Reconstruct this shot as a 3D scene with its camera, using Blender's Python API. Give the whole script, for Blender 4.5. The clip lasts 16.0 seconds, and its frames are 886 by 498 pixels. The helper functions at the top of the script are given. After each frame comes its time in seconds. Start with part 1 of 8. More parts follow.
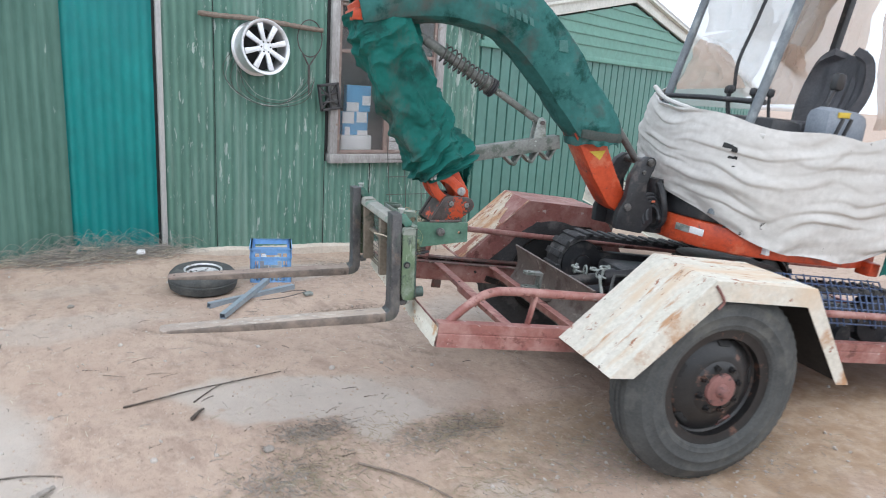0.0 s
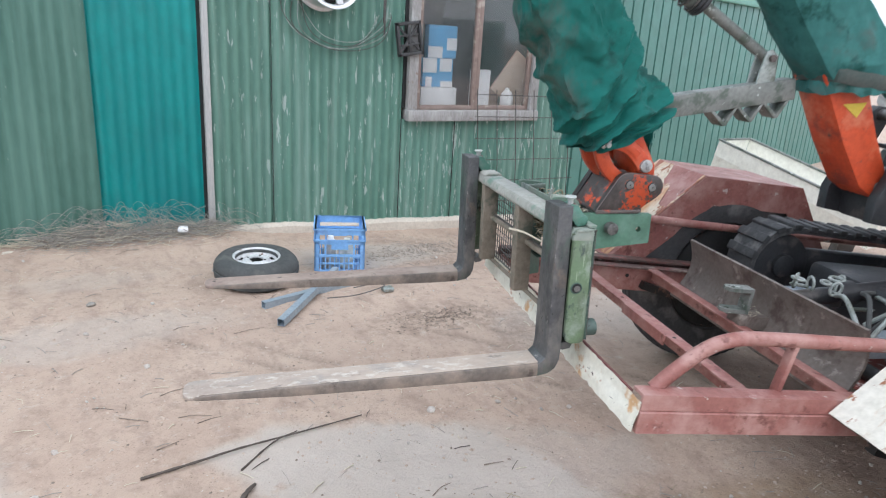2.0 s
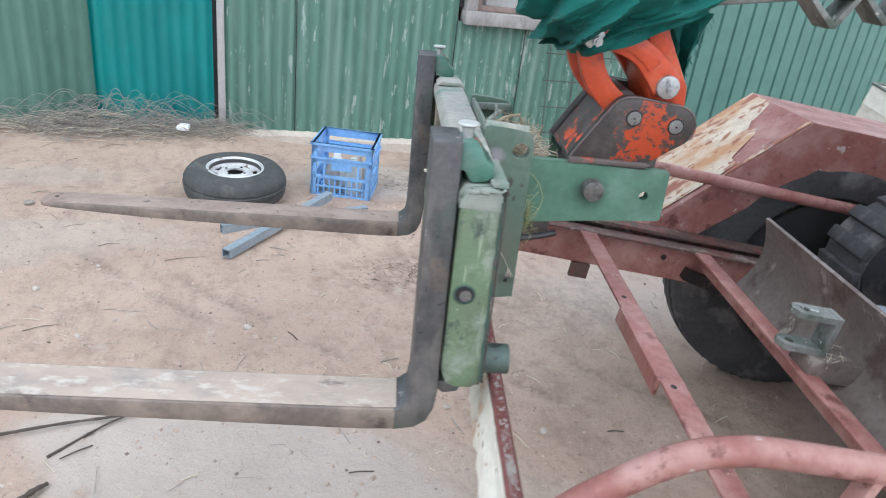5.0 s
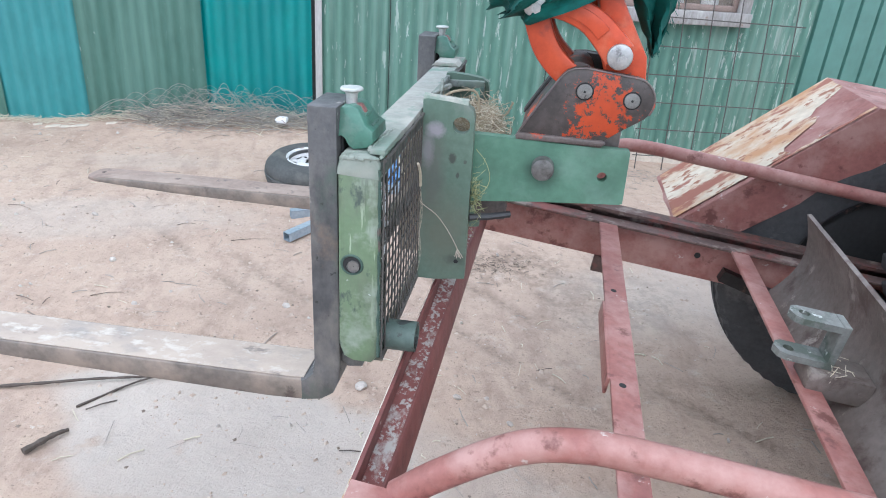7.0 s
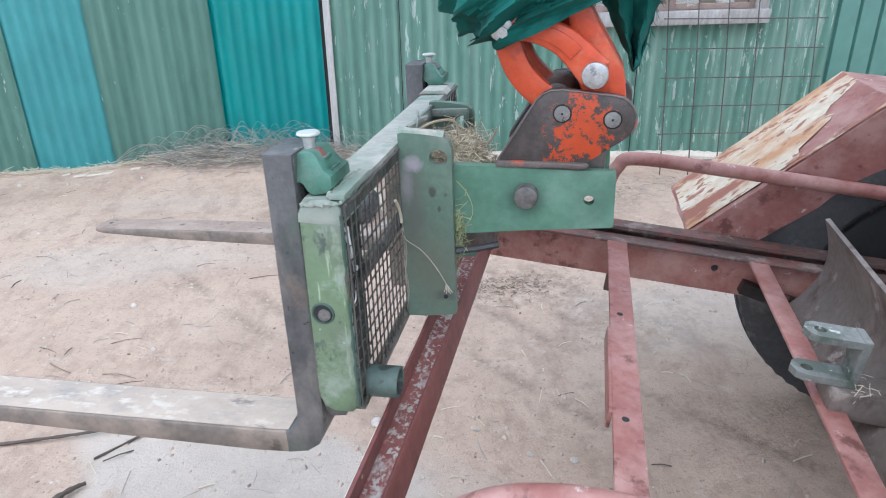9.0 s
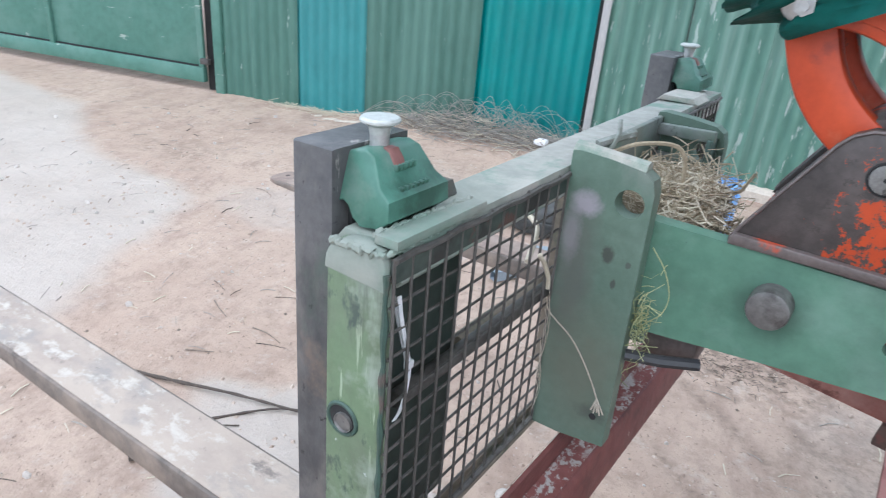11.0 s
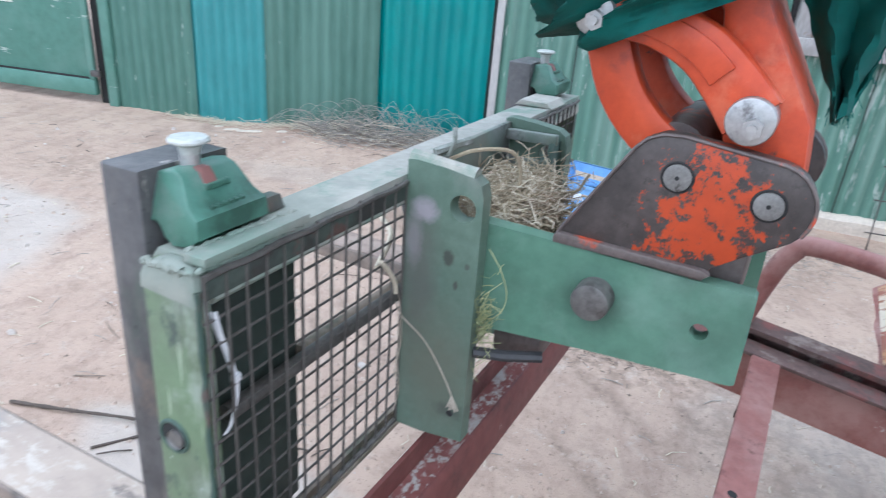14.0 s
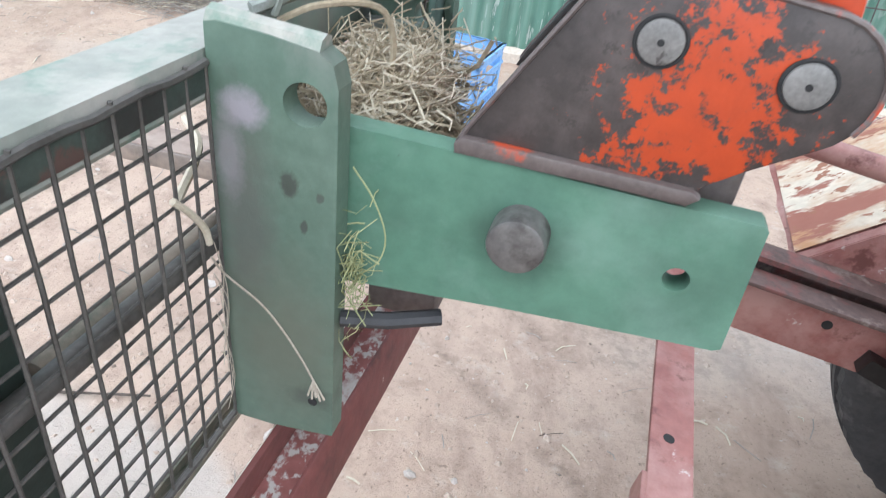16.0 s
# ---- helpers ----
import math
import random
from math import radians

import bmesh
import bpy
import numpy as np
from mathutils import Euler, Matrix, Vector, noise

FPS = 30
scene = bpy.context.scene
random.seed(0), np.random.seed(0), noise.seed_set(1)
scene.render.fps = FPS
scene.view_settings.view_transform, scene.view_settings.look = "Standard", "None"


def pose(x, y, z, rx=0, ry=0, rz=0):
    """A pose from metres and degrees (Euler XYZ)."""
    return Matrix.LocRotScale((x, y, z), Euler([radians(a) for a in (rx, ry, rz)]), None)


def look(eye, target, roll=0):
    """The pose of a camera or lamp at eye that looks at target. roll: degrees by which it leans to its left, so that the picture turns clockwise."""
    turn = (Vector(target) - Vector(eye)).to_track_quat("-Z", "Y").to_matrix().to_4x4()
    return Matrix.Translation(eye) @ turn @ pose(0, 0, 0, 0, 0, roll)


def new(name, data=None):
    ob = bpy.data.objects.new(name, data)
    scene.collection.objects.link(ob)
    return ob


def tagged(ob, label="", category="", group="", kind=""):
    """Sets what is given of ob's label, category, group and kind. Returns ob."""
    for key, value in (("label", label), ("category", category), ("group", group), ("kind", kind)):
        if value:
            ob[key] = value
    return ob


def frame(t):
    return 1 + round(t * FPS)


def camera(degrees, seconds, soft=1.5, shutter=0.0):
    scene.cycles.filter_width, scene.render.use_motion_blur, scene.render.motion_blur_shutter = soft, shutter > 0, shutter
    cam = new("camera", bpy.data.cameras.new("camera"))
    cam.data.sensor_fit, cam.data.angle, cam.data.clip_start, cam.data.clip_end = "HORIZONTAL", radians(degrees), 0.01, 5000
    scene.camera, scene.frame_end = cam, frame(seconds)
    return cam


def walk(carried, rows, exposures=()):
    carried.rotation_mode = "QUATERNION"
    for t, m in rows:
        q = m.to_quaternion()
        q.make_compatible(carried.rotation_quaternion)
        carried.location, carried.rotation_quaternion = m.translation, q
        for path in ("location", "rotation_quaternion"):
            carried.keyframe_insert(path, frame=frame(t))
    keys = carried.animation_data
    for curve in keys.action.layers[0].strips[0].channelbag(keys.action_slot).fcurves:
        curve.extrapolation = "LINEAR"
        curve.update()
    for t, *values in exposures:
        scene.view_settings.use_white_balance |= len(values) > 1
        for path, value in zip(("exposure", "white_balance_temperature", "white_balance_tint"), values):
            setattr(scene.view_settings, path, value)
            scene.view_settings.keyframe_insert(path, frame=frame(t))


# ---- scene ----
from mathutils.bvhtree import BVHTree

cam = camera(66.2, 16.0, soft=1.0, shutter=0.45)
PATH = [
    (0, (0.949, 3.588, 1.702), (2.068, 5.176, 1.228), 3.8),
    (0.5, (1.001, 3.912, 1.657), (2.129, 5.493, 1.18), 1.6),
    (1, (1.053, 4.166, 1.609), (2.132, 5.778, 1.123), 3.9),
    (1.5, (1.205, 4.503, 1.577), (2.15, 6.188, 1.06), 3.1),
    (2, (1.307, 4.827, 1.531), (2.287, 6.465, 0.934), 3.6),
    (2.5, (1.423, 5.099, 1.473), (2.399, 6.705, 0.791), 3.0),
    (3, (1.555, 5.32, 1.431), (2.442, 6.93, 0.641), 1.0),
    (3.5, (1.654, 5.47, 1.4), (2.516, 7.088, 0.602), -2.0),
    (4, (1.772, 5.487, 1.392), (2.622, 7.066, 0.507), 1.3),
    (4.2, (1.861, 5.441, 1.387), (2.694, 7.033, 0.509), 3.2),
    (6.3, (2.584, 5.305, 1.337), (2.897, 7.115, 0.546), 5.8),
    (6.5, (2.6, 5.292, 1.336), (2.874, 7.098, 0.522), 4.7),
    (7, (2.611, 5.274, 1.341), (2.862, 7.061, 0.48), 4.3),
    (7.5, (2.624, 5.245, 1.37), (2.854, 7.082, 0.613), 1.3),
    (8, (2.631, 5.22, 1.376), (2.88, 7.074, 0.668), 2.7),
    (8.2, (2.643, 5.222, 1.374), (2.87, 7.067, 0.637), 0.9),
    (10.3, (2.809, 5.654, 1.3), (2.67, 7.441, 0.413), 2.4),
    (10.5, (2.808, 5.707, 1.287), (2.504, 7.464, 0.381), 2.9),
    (11, (2.824, 5.789, 1.263), (2.274, 7.505, 0.395), 5.0),
    (11.5, (2.823, 5.792, 1.24), (2.222, 7.435, 0.271), 4.6),
    (12, (2.86, 5.76, 1.233), (2.252, 7.377, 0.225), 4.2),
    (12.5, (2.878, 5.747, 1.221), (2.234, 7.31, 0.154), 2.1),
    (13, (2.893, 5.73, 1.229), (2.215, 7.281, 0.165), 2.0),
    (13.5, (2.92, 5.747, 1.259), (2.376, 7.417, 0.302), 2.7),
    (14, (2.918, 5.797, 1.285), (2.575, 7.578, 0.443), 4.9),
    (14.5, (2.907, 5.918, 1.265), (2.75, 7.706, 0.382), 7.1),
    (15, (2.899, 6.019, 1.24), (2.891, 7.752, 0.241), 6.1),
    (15.5, (2.893, 6.058, 1.219), (2.983, 7.751, 0.157), 7.2),
    (16, (2.883, 6.068, 1.193), (2.977, 7.725, 0.077), 8.1),
]
EXPOSURES = [(t, e, k, 10) for t, e, k in ((0.0, 0.06, 6350), (1.5, 0.15, 6300), (2.5, 0.26, 6300), (3.5, 0.20, 6400), (4.2, 0.19, 6350), (6.3, 0.54, 6000), (8.2, 0.45, 5950), (10.3, 0.54, 5950),
                                           (11.5, 0.32, 6000), (12.5, 0.25, 6250), (13.0, 0.28, 6150), (13.5, 0.32, 5950), (14.0, 0.47, 5750), (14.5, 0.64, 5850), (15.2, 0.73, 6050), (16.0, 0.78, 6200))]
walk(cam, [(t, look(eye, target, roll)) for t, eye, target, roll in PATH], EXPOSURES)

# ---- light ----
world = bpy.data.worlds.new("overcast_sky")
scene.world = world
world.use_nodes = True
wn, wl = world.node_tree.nodes, world.node_tree.links
sky = wn.new("ShaderNodeTexSky")
sky.sky_type, sky.sun_disc = "NISHITA", False
sky.sun_elevation, sky.sun_rotation = radians(48), radians(150)
sky.air_density, sky.dust_density = 1.0, 4.0
veil = wn.new("ShaderNodeMix")
veil.data_type = "RGBA"
veil.inputs["Factor"].default_value = 0.75
veil.inputs["B"].default_value = (10.6, 11.6, 13.0, 1)
wl.new(sky.outputs["Color"], veil.inputs["A"])
wl.new(veil.outputs["Result"], wn["Background"].inputs["Color"])
wn["Background"].inputs["Strength"].default_value = 0.152
sun = new("sun", bpy.data.lights.new("sun", "SUN"))
sun.data.energy, sun.data.angle, sun.data.color = 0.65, radians(40), (1.0, 0.97, 0.93)
sun.matrix_world = look((0, 0, 0), (0.55, 0.42, -1.0))


# ---- materials ----
def ramp_between(nt, src, lo, hi):
    n = nt.nodes.new("ShaderNodeMapRange")
    n.inputs["From Min"].default_value, n.inputs["From Max"].default_value = lo, hi
    nt.links.new(src, n.inputs["Value"])
    return n.outputs["Result"]


def mixed(nt, fac, a, b, blend="MIX"):
    n = nt.nodes.new("ShaderNodeMix")
    n.data_type, n.blend_type = "RGBA", blend
    for value, key in ((fac, "Factor"), (a, "A"), (b, "B")):
        if isinstance(value, (int, float)):
            n.inputs[key].default_value = value
        elif isinstance(value, tuple):
            n.inputs[key].default_value = (*value, 1)
        else:
            nt.links.new(value, n.inputs[key])
    return n.outputs["Result"]


def noisy(nt, scale, detail=6.0, stretch=(1, 1, 1), rough=0.6, shift=0.0, coords="Object"):
    tc = nt.nodes.new("ShaderNodeTexCoord")
    mp = nt.nodes.new("ShaderNodeMapping")
    mp.inputs["Scale"].default_value = stretch
    mp.inputs["Location"].default_value = (shift, shift * 0.7, shift * 1.3)
    nt.links.new(tc.outputs[coords], mp.inputs["Vector"])
    n = nt.nodes.new("ShaderNodeTexNoise")
    n.inputs["Scale"].default_value, n.inputs["Detail"].default_value = scale, detail
    n.inputs["Roughness"].default_value = rough
    nt.links.new(mp.outputs["Vector"], n.inputs["Vector"])
    return n.outputs["Fac"]


def material(name, c1, c2, scale=12, rough=0.6, metal=0.0, bump=0.15, bump_scale=150, chips=(), stretch=(1, 1, 1),
             vary=0.0, rough_var=0.15, bump_dist=0.002, ridge=0.0):
    """Two colours mixed by noise, then layers of chips (colour, threshold, softness, scale, stretch), fine bump."""
    m = bpy.data.materials.new(name)
    m.use_nodes = True
    nt = m.node_tree
    bsdf = nt.nodes["Principled BSDF"]
    big = noisy(nt, scale, 5, stretch)
    col = mixed(nt, ramp_between(nt, big, 0.35, 0.65), c1, c2)
    fine = noisy(nt, scale * 9, 4, stretch, shift=3.1)
    col = mixed(nt, 0.35, col, mixed(nt, ramp_between(nt, fine, 0.3, 0.7), tuple(v * 0.72 for v in c1), tuple(min(1, v * 1.2) for v in c2)))
    for k, (colour, threshold, soft, cscale, cstretch) in enumerate(chips):
        f = noisy(nt, cscale, 7, cstretch, 0.65, shift=7.7 + 5 * k)
        col = mixed(nt, ramp_between(nt, f, threshold - 0.05 - soft * 0.3, threshold - 0.05 + soft * 0.7), col, colour)
    if vary:
        oi = nt.nodes.new("ShaderNodeObjectInfo")
        hv = nt.nodes.new("ShaderNodeHueSaturation")
        nt.links.new(ramp_between(nt, oi.outputs["Random"], -1 / vary * 0.5 + 0.5, 1 / vary * 0.5 + 0.5), hv.inputs["Value"])
        mr = hv.inputs["Value"].links[0].from_node
        mr.inputs["From Min"].default_value, mr.inputs["From Max"].default_value = 0, 1
        mr.inputs["To Min"].default_value, mr.inputs["To Max"].default_value = 1 - vary, 1 + vary
        nt.links.new(col, hv.inputs["Color"])
        col = hv.outputs["Color"]
    # light crests, dark valleys: corrugation shading and wear mixed into the colour
    if ridge:
        tc, sx, cs = nt.nodes.new("ShaderNodeTexCoord"), nt.nodes.new("ShaderNodeSeparateXYZ"), nt.nodes.new("ShaderNodeMath")
        nt.links.new(tc.outputs["Object"], sx.inputs[0])
        ph = nt.nodes.new("ShaderNodeMath")
        ph.operation, cs.operation = "MULTIPLY_ADD", "COSINE"
        ph.inputs[1].default_value, ph.inputs[2].default_value = 2 * math.pi / 0.0762, 2 * math.pi * 2.5 / 0.0762
        nt.links.new(sx.outputs[0], ph.inputs[0])
        nt.links.new(ph.outputs[0], cs.inputs[0])
        crest_tone = nt.nodes.new("ShaderNodeMath")
        crest_tone.operation = "MULTIPLY_ADD"
        crest_tone.inputs[1].default_value = 1.3
        nt.links.new(noisy(nt, 5, 5, (2, 1, 0.12), shift=51), crest_tone.inputs[0])
        nt.links.new(cs.outputs[0], crest_tone.inputs[2])
        col = mixed(nt, ramp_between(nt, crest_tone.outputs[0], 1.5, -0.5), mixed(nt, ridge, col, (0.02, 0.045, 0.04)), mixed(nt, ridge * 0.55, col, (0.30, 0.42, 0.36)))
    nt.links.new(col, bsdf.inputs["Base Color"])
    bsdf.inputs["Metallic"].default_value = metal
    rn = noisy(nt, scale * 4, 5, stretch, shift=1.9)
    rr = nt.nodes.new("ShaderNodeMapRange")
    rr.inputs["To Min"].default_value, rr.inputs["To Max"].default_value = max(0.02, rough - rough_var), min(1, rough + rough_var)
    nt.links.new(rn, rr.inputs["Value"])
    nt.links.new(rr.outputs["Result"], bsdf.inputs["Roughness"])
    bp = nt.nodes.new("ShaderNodeBump")
    bp.inputs["Strength"].default_value, bp.inputs["Distance"].default_value = bump, bump_dist
    nt.links.new(noisy(nt, bump_scale, 4, shift=9.3), bp.inputs["Height"])
    nt.links.new(bp.outputs["Normal"], bsdf.inputs["Normal"])
    return m


def thin_cloth(name, c1, c2, see, scale=6):
    """Shade cloth or net that lets some of what lies behind it show."""
    m = material(name, c1, c2, scale, 0.9, 0, 0.3, 400, bump_dist=0.001)
    nt = m.node_tree
    out, bsdf = nt.nodes["Material Output"], nt.nodes["Principled BSDF"]
    tr, mx = nt.nodes.new("ShaderNodeBsdfTransparent"), nt.nodes.new("ShaderNodeMixShader")
    tl, mt = nt.nodes.new("ShaderNodeBsdfTranslucent"), nt.nodes.new("ShaderNodeMixShader")
    tl.inputs["Color"].default_value = (*[min(0.92, v * 1.3) for v in c2], 1)
    mt.inputs["Fac"].default_value = 0.72
    nt.links.new(bsdf.outputs[0], mt.inputs[1])
    nt.links.new(tl.outputs[0], mt.inputs[2])
    mx.inputs["Fac"].default_value = see
    nt.links.new(mt.outputs[0], mx.inputs[1])
    nt.links.new(tr.outputs[0], mx.inputs[2])
    nt.links.new(mx.outputs[0], out.inputs["Surface"])
    return m


def see_through(m, amount):
    """Let part of what lies behind a translucent sheet show."""
    nt = m.node_tree
    tr, mx = nt.nodes.new("ShaderNodeBsdfTransparent"), nt.nodes.new("ShaderNodeMixShader")
    mx.inputs["Fac"].default_value = amount
    nt.links.new(nt.nodes["Principled BSDF"].outputs[0], mx.inputs[1])
    nt.links.new(tr.outputs[0], mx.inputs[2])
    nt.links.new(mx.outputs[0], nt.nodes["Material Output"].inputs["Surface"])


def worn_patch(name, paint, bare, centre, reach):
    """Paint that survives round a centre and is rubbed to bare steel outside it, with ragged edges."""
    m = material(name, paint, tuple(v * 1.1 for v in paint), 6, 0.45, 0, 0.2, 160)
    nt = m.node_tree
    bsdf = nt.nodes["Principled BSDF"]
    col = bsdf.inputs["Base Color"].links[0].from_socket
    tc, vm = nt.nodes.new("ShaderNodeTexCoord"), nt.nodes.new("ShaderNodeVectorMath")
    vm.operation = "DISTANCE"
    vm.inputs[1].default_value = centre
    nt.links.new(tc.outputs["Object"], vm.inputs[0])
    mx = nt.nodes.new("ShaderNodeMath")
    mx.operation = "MULTIPLY_ADD"
    mx.inputs[1].default_value = 0.26 / reach
    nt.links.new(vm.outputs["Value"], mx.inputs[0])
    nt.links.new(noisy(nt, 44, 9, (1, 1, 1), 0.78, 3.3), mx.inputs[2])
    bare_c = mixed(nt, ramp_between(nt, noisy(nt, 14, 8, rough=0.7, shift=6), 0.38, 0.64), tuple(v * 0.55 for v in bare), tuple(v * 1.75 for v in bare))
    col = mixed(nt, ramp_between(nt, mx.outputs[0], 0.675, 0.70), col, bare_c)
    col = mixed(nt, ramp_between(nt, noisy(nt, 48, 8, rough=0.75, shift=21), 0.555, 0.60), col, bare)
    nt.links.new(col, bsdf.inputs["Base Color"])
    return m


def blotch(m, centre, reach, colour, strength=0.8, soft=0.35):
    """A stain with a ragged outline round one spot of a thing."""
    nt = m.node_tree
    base = nt.nodes["Principled BSDF"].inputs["Base Color"]
    col = base.links[0].from_socket
    tc, mp, vm = nt.nodes.new("ShaderNodeTexCoord"), nt.nodes.new("ShaderNodeMapping"), nt.nodes.new("ShaderNodeVectorMath")
    mp.inputs["Scale"].default_value = [1 / r for r in reach]
    mp.inputs["Location"].default_value = [-c / r for c, r in zip(centre, reach)]
    vm.operation = "LENGTH"
    nt.links.new(tc.outputs["Object"], mp.inputs["Vector"])
    nt.links.new(mp.outputs["Vector"], vm.inputs[0])
    add, mul = nt.nodes.new("ShaderNodeMath"), nt.nodes.new("ShaderNodeMath")
    add.operation, mul.operation = "MULTIPLY_ADD", "MULTIPLY"
    add.inputs[1].default_value = 1.6
    nt.links.new(noisy(nt, 0.9 / sorted(reach)[0], 8, rough=0.72, shift=61), add.inputs[0])
    nt.links.new(vm.outputs["Value"], add.inputs[2])
    nt.links.new(ramp_between(nt, add.outputs[0], 1.8 + soft, 1.8 - soft), mul.inputs[0])
    mul.inputs[1].default_value = strength
    nt.links.new(mixed(nt, mul.outputs[0], col, colour), base)


PALE = (0.40, 0.48, 0.44)
wall_green = material("weathered_green_paint", (0.050, 0.140, 0.108), (0.070, 0.172, 0.134), 2.2, 0.55, 0, 0.2, 60, vary=0.10, stretch=(1, 1, 0.35), ridge=0.13,
                      chips=((PALE, 0.735, 0.03, 9, (1.6, 1, 0.35)), ((0.11, 0.23, 0.185), 0.60, 0.2, 3, (2, 1, 0.15)), ((0.30, 0.36, 0.33), 0.75, 0.02, 30, (1.5, 1, 0.5))))
flaked_green = material("flaking_green_paint", (0.072, 0.188, 0.142), (0.11, 0.24, 0.186), 2.2, 0.55, 0, 0.2, 60, vary=0.1, stretch=(1, 1, 0.35), ridge=0.20,
                        chips=((PALE, 0.67, 0.03, 15, (1.6, 1, 0.3)), (PALE, 0.71, 0.03, 7, (2.2, 1, 0.25)), ((0.17, 0.29, 0.24), 0.60, 0.15, 4, (2, 1, 0.12)), ((0.40, 0.46, 0.43), 0.725, 0.02, 26, (1.5, 1, 0.5))))
peeled_green = material("peeling_green_paint", (0.075, 0.195, 0.15), (0.115, 0.245, 0.195), 2.2, 0.55, 0, 0.2, 60, vary=0.1, stretch=(1, 1, 0.35), ridge=0.20,
                        chips=((PALE, 0.645, 0.03, 13, (1.8, 1, 0.3)), (PALE, 0.66, 0.03, 6, (2.2, 1, 0.25)), ((0.17, 0.29, 0.24), 0.60, 0.15, 4, (2, 1, 0.12)), ((0.40, 0.46, 0.43), 0.70, 0.02, 26, (1.5, 1, 0.5))))
teal_sheet = material("teal_fibreglass", (0.0, 0.25, 0.243), (0.0, 0.305, 0.296), 0.9, 0.35, 0, 0.1, 80, stretch=(1, 1, 0.6), ridge=0.06, chips=(((0.0, 0.22, 0.225), 0.56, 0.2, 2.0, (1.5, 1, 0.35)),))
see_through(teal_sheet, 0.24)
blue_teal = material("faded_teal_fibreglass", (0.02, 0.195, 0.205), (0.04, 0.25, 0.26), 1.2, 0.4, 0, 0.1, 80, stretch=(1, 1, 0.5), ridge=0.08)
shed_green = material("shed_green_steel", (0.066, 0.185, 0.155), (0.084, 0.215, 0.182), 0.8, 0.45, 0, 0.05, 40, vary=0.05)
board_green = material("gable_board_green", (0.115, 0.28, 0.225), (0.135, 0.31, 0.25), 1.5, 0.5, 0, 0.08, 60, vary=0.06)
cream = material("cream_trim", (0.60, 0.62, 0.57), (0.70, 0.71, 0.66), 3, 0.5, 0, 0.1, 60)
cream_sheet = material("cream_painted_sheet", (0.78, 0.76, 0.68), (0.85, 0.83, 0.76), 3, 0.5, 0, 0.1, 60, chips=(((0.60, 0.57, 0.50), 0.68, 0.12, 6, (1, 1, 1)),))
gate_green = material("gate_green", (0.075, 0.198, 0.155), (0.10, 0.232, 0.187), 2, 0.5, 0, 0.1, 60, chips=(((0.13, 0.26, 0.215), 0.58, 0.2, 3, (1, 1, 1)), (PALE, 0.70, 0.03, 6, (0.6, 1, 2)),))
pale_post = material("bare_grey_post", (0.36, 0.36, 0.36), (0.5, 0.49, 0.47), 5, 0.8, 0, 0.3, 80, stretch=(3, 3, 0.4))
concrete = material("footing_concrete", (0.50, 0.44, 0.37), (0.62, 0.56, 0.48), 6, 0.9, 0, 0.5, 60, bump_dist=0.006)
old_wood = material("weathered_window_timber", (0.25, 0.238, 0.228), (0.38, 0.37, 0.362), 10, 0.85, 0, 0.4, 120, stretch=(1, 1, 0.25), chips=(((0.26, 0.19, 0.16), 0.70, 0.08, 14, (1, 1, 1)), ((0.46, 0.455, 0.445), 0.62, 0.1, 7, (1, 1, 0.4))))
wood_inner = material("brown_sash_timber", (0.20, 0.145, 0.125), (0.30, 0.225, 0.195), 14, 0.7, 0, 0.3, 120, chips=(((0.4, 0.35, 0.3), 0.64, 0.06, 10, (1, 1, 1)),))
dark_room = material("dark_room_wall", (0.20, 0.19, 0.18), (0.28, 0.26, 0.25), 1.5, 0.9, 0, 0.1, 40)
red_paint = material("trailer_red_oxide", (0.238, 0.088, 0.075), (0.322, 0.132, 0.112), 7, 0.5, 0, 0.25, 120,
                     chips=(((0.405, 0.228, 0.20), 0.54, 0.22, 9, (1, 1, 1)), ((0.15, 0.055, 0.045), 0.65, 0.08, 14, (1, 1, 1)), ((0.50, 0.42, 0.38), 0.705, 0.03, 22, (1, 1, 1))))
worn_red = material("trailer_red_worn_grey", (0.155, 0.045, 0.04), (0.22, 0.065, 0.055), 7, 0.6, 0, 0.3, 120,
                    chips=(((0.42, 0.39, 0.365), 0.61, 0.06, 34, (1, 0.8, 1)), ((0.10, 0.045, 0.04), 0.64, 0.06, 12, (1, 1, 1))))
tail_red = material("dark_red_oxide", (0.135, 0.045, 0.040), (0.19, 0.065, 0.057), 7, 0.55, 0, 0.25, 120, chips=(((0.10, 0.04, 0.035), 0.62, 0.1, 12, (1, 1, 1)), ((0.46, 0.40, 0.36), 0.735, 0.02, 26, (1, 1, 1))))
grimy_rail = material("grimy_brown_rail_top", (0.075, 0.05, 0.044), (0.145, 0.088, 0.076), 8, 0.75, 0, 0.3, 120, chips=(((0.24, 0.19, 0.165), 0.63, 0.08, 12, (1, 1, 1)), ((0.20, 0.07, 0.06), 0.60, 0.1, 9, (1, 1, 1))))
ledge_dust = material("dust_on_red_ledge", (0.165, 0.055, 0.048), (0.225, 0.085, 0.075), 8, 0.9, 0, 0.35, 160, chips=(((0.37, 0.345, 0.32), 0.585, 0.07, 90, (1, 0.8, 1)), ((0.38, 0.355, 0.33), 0.64, 0.12, 30, (1, 0.5, 1)),))
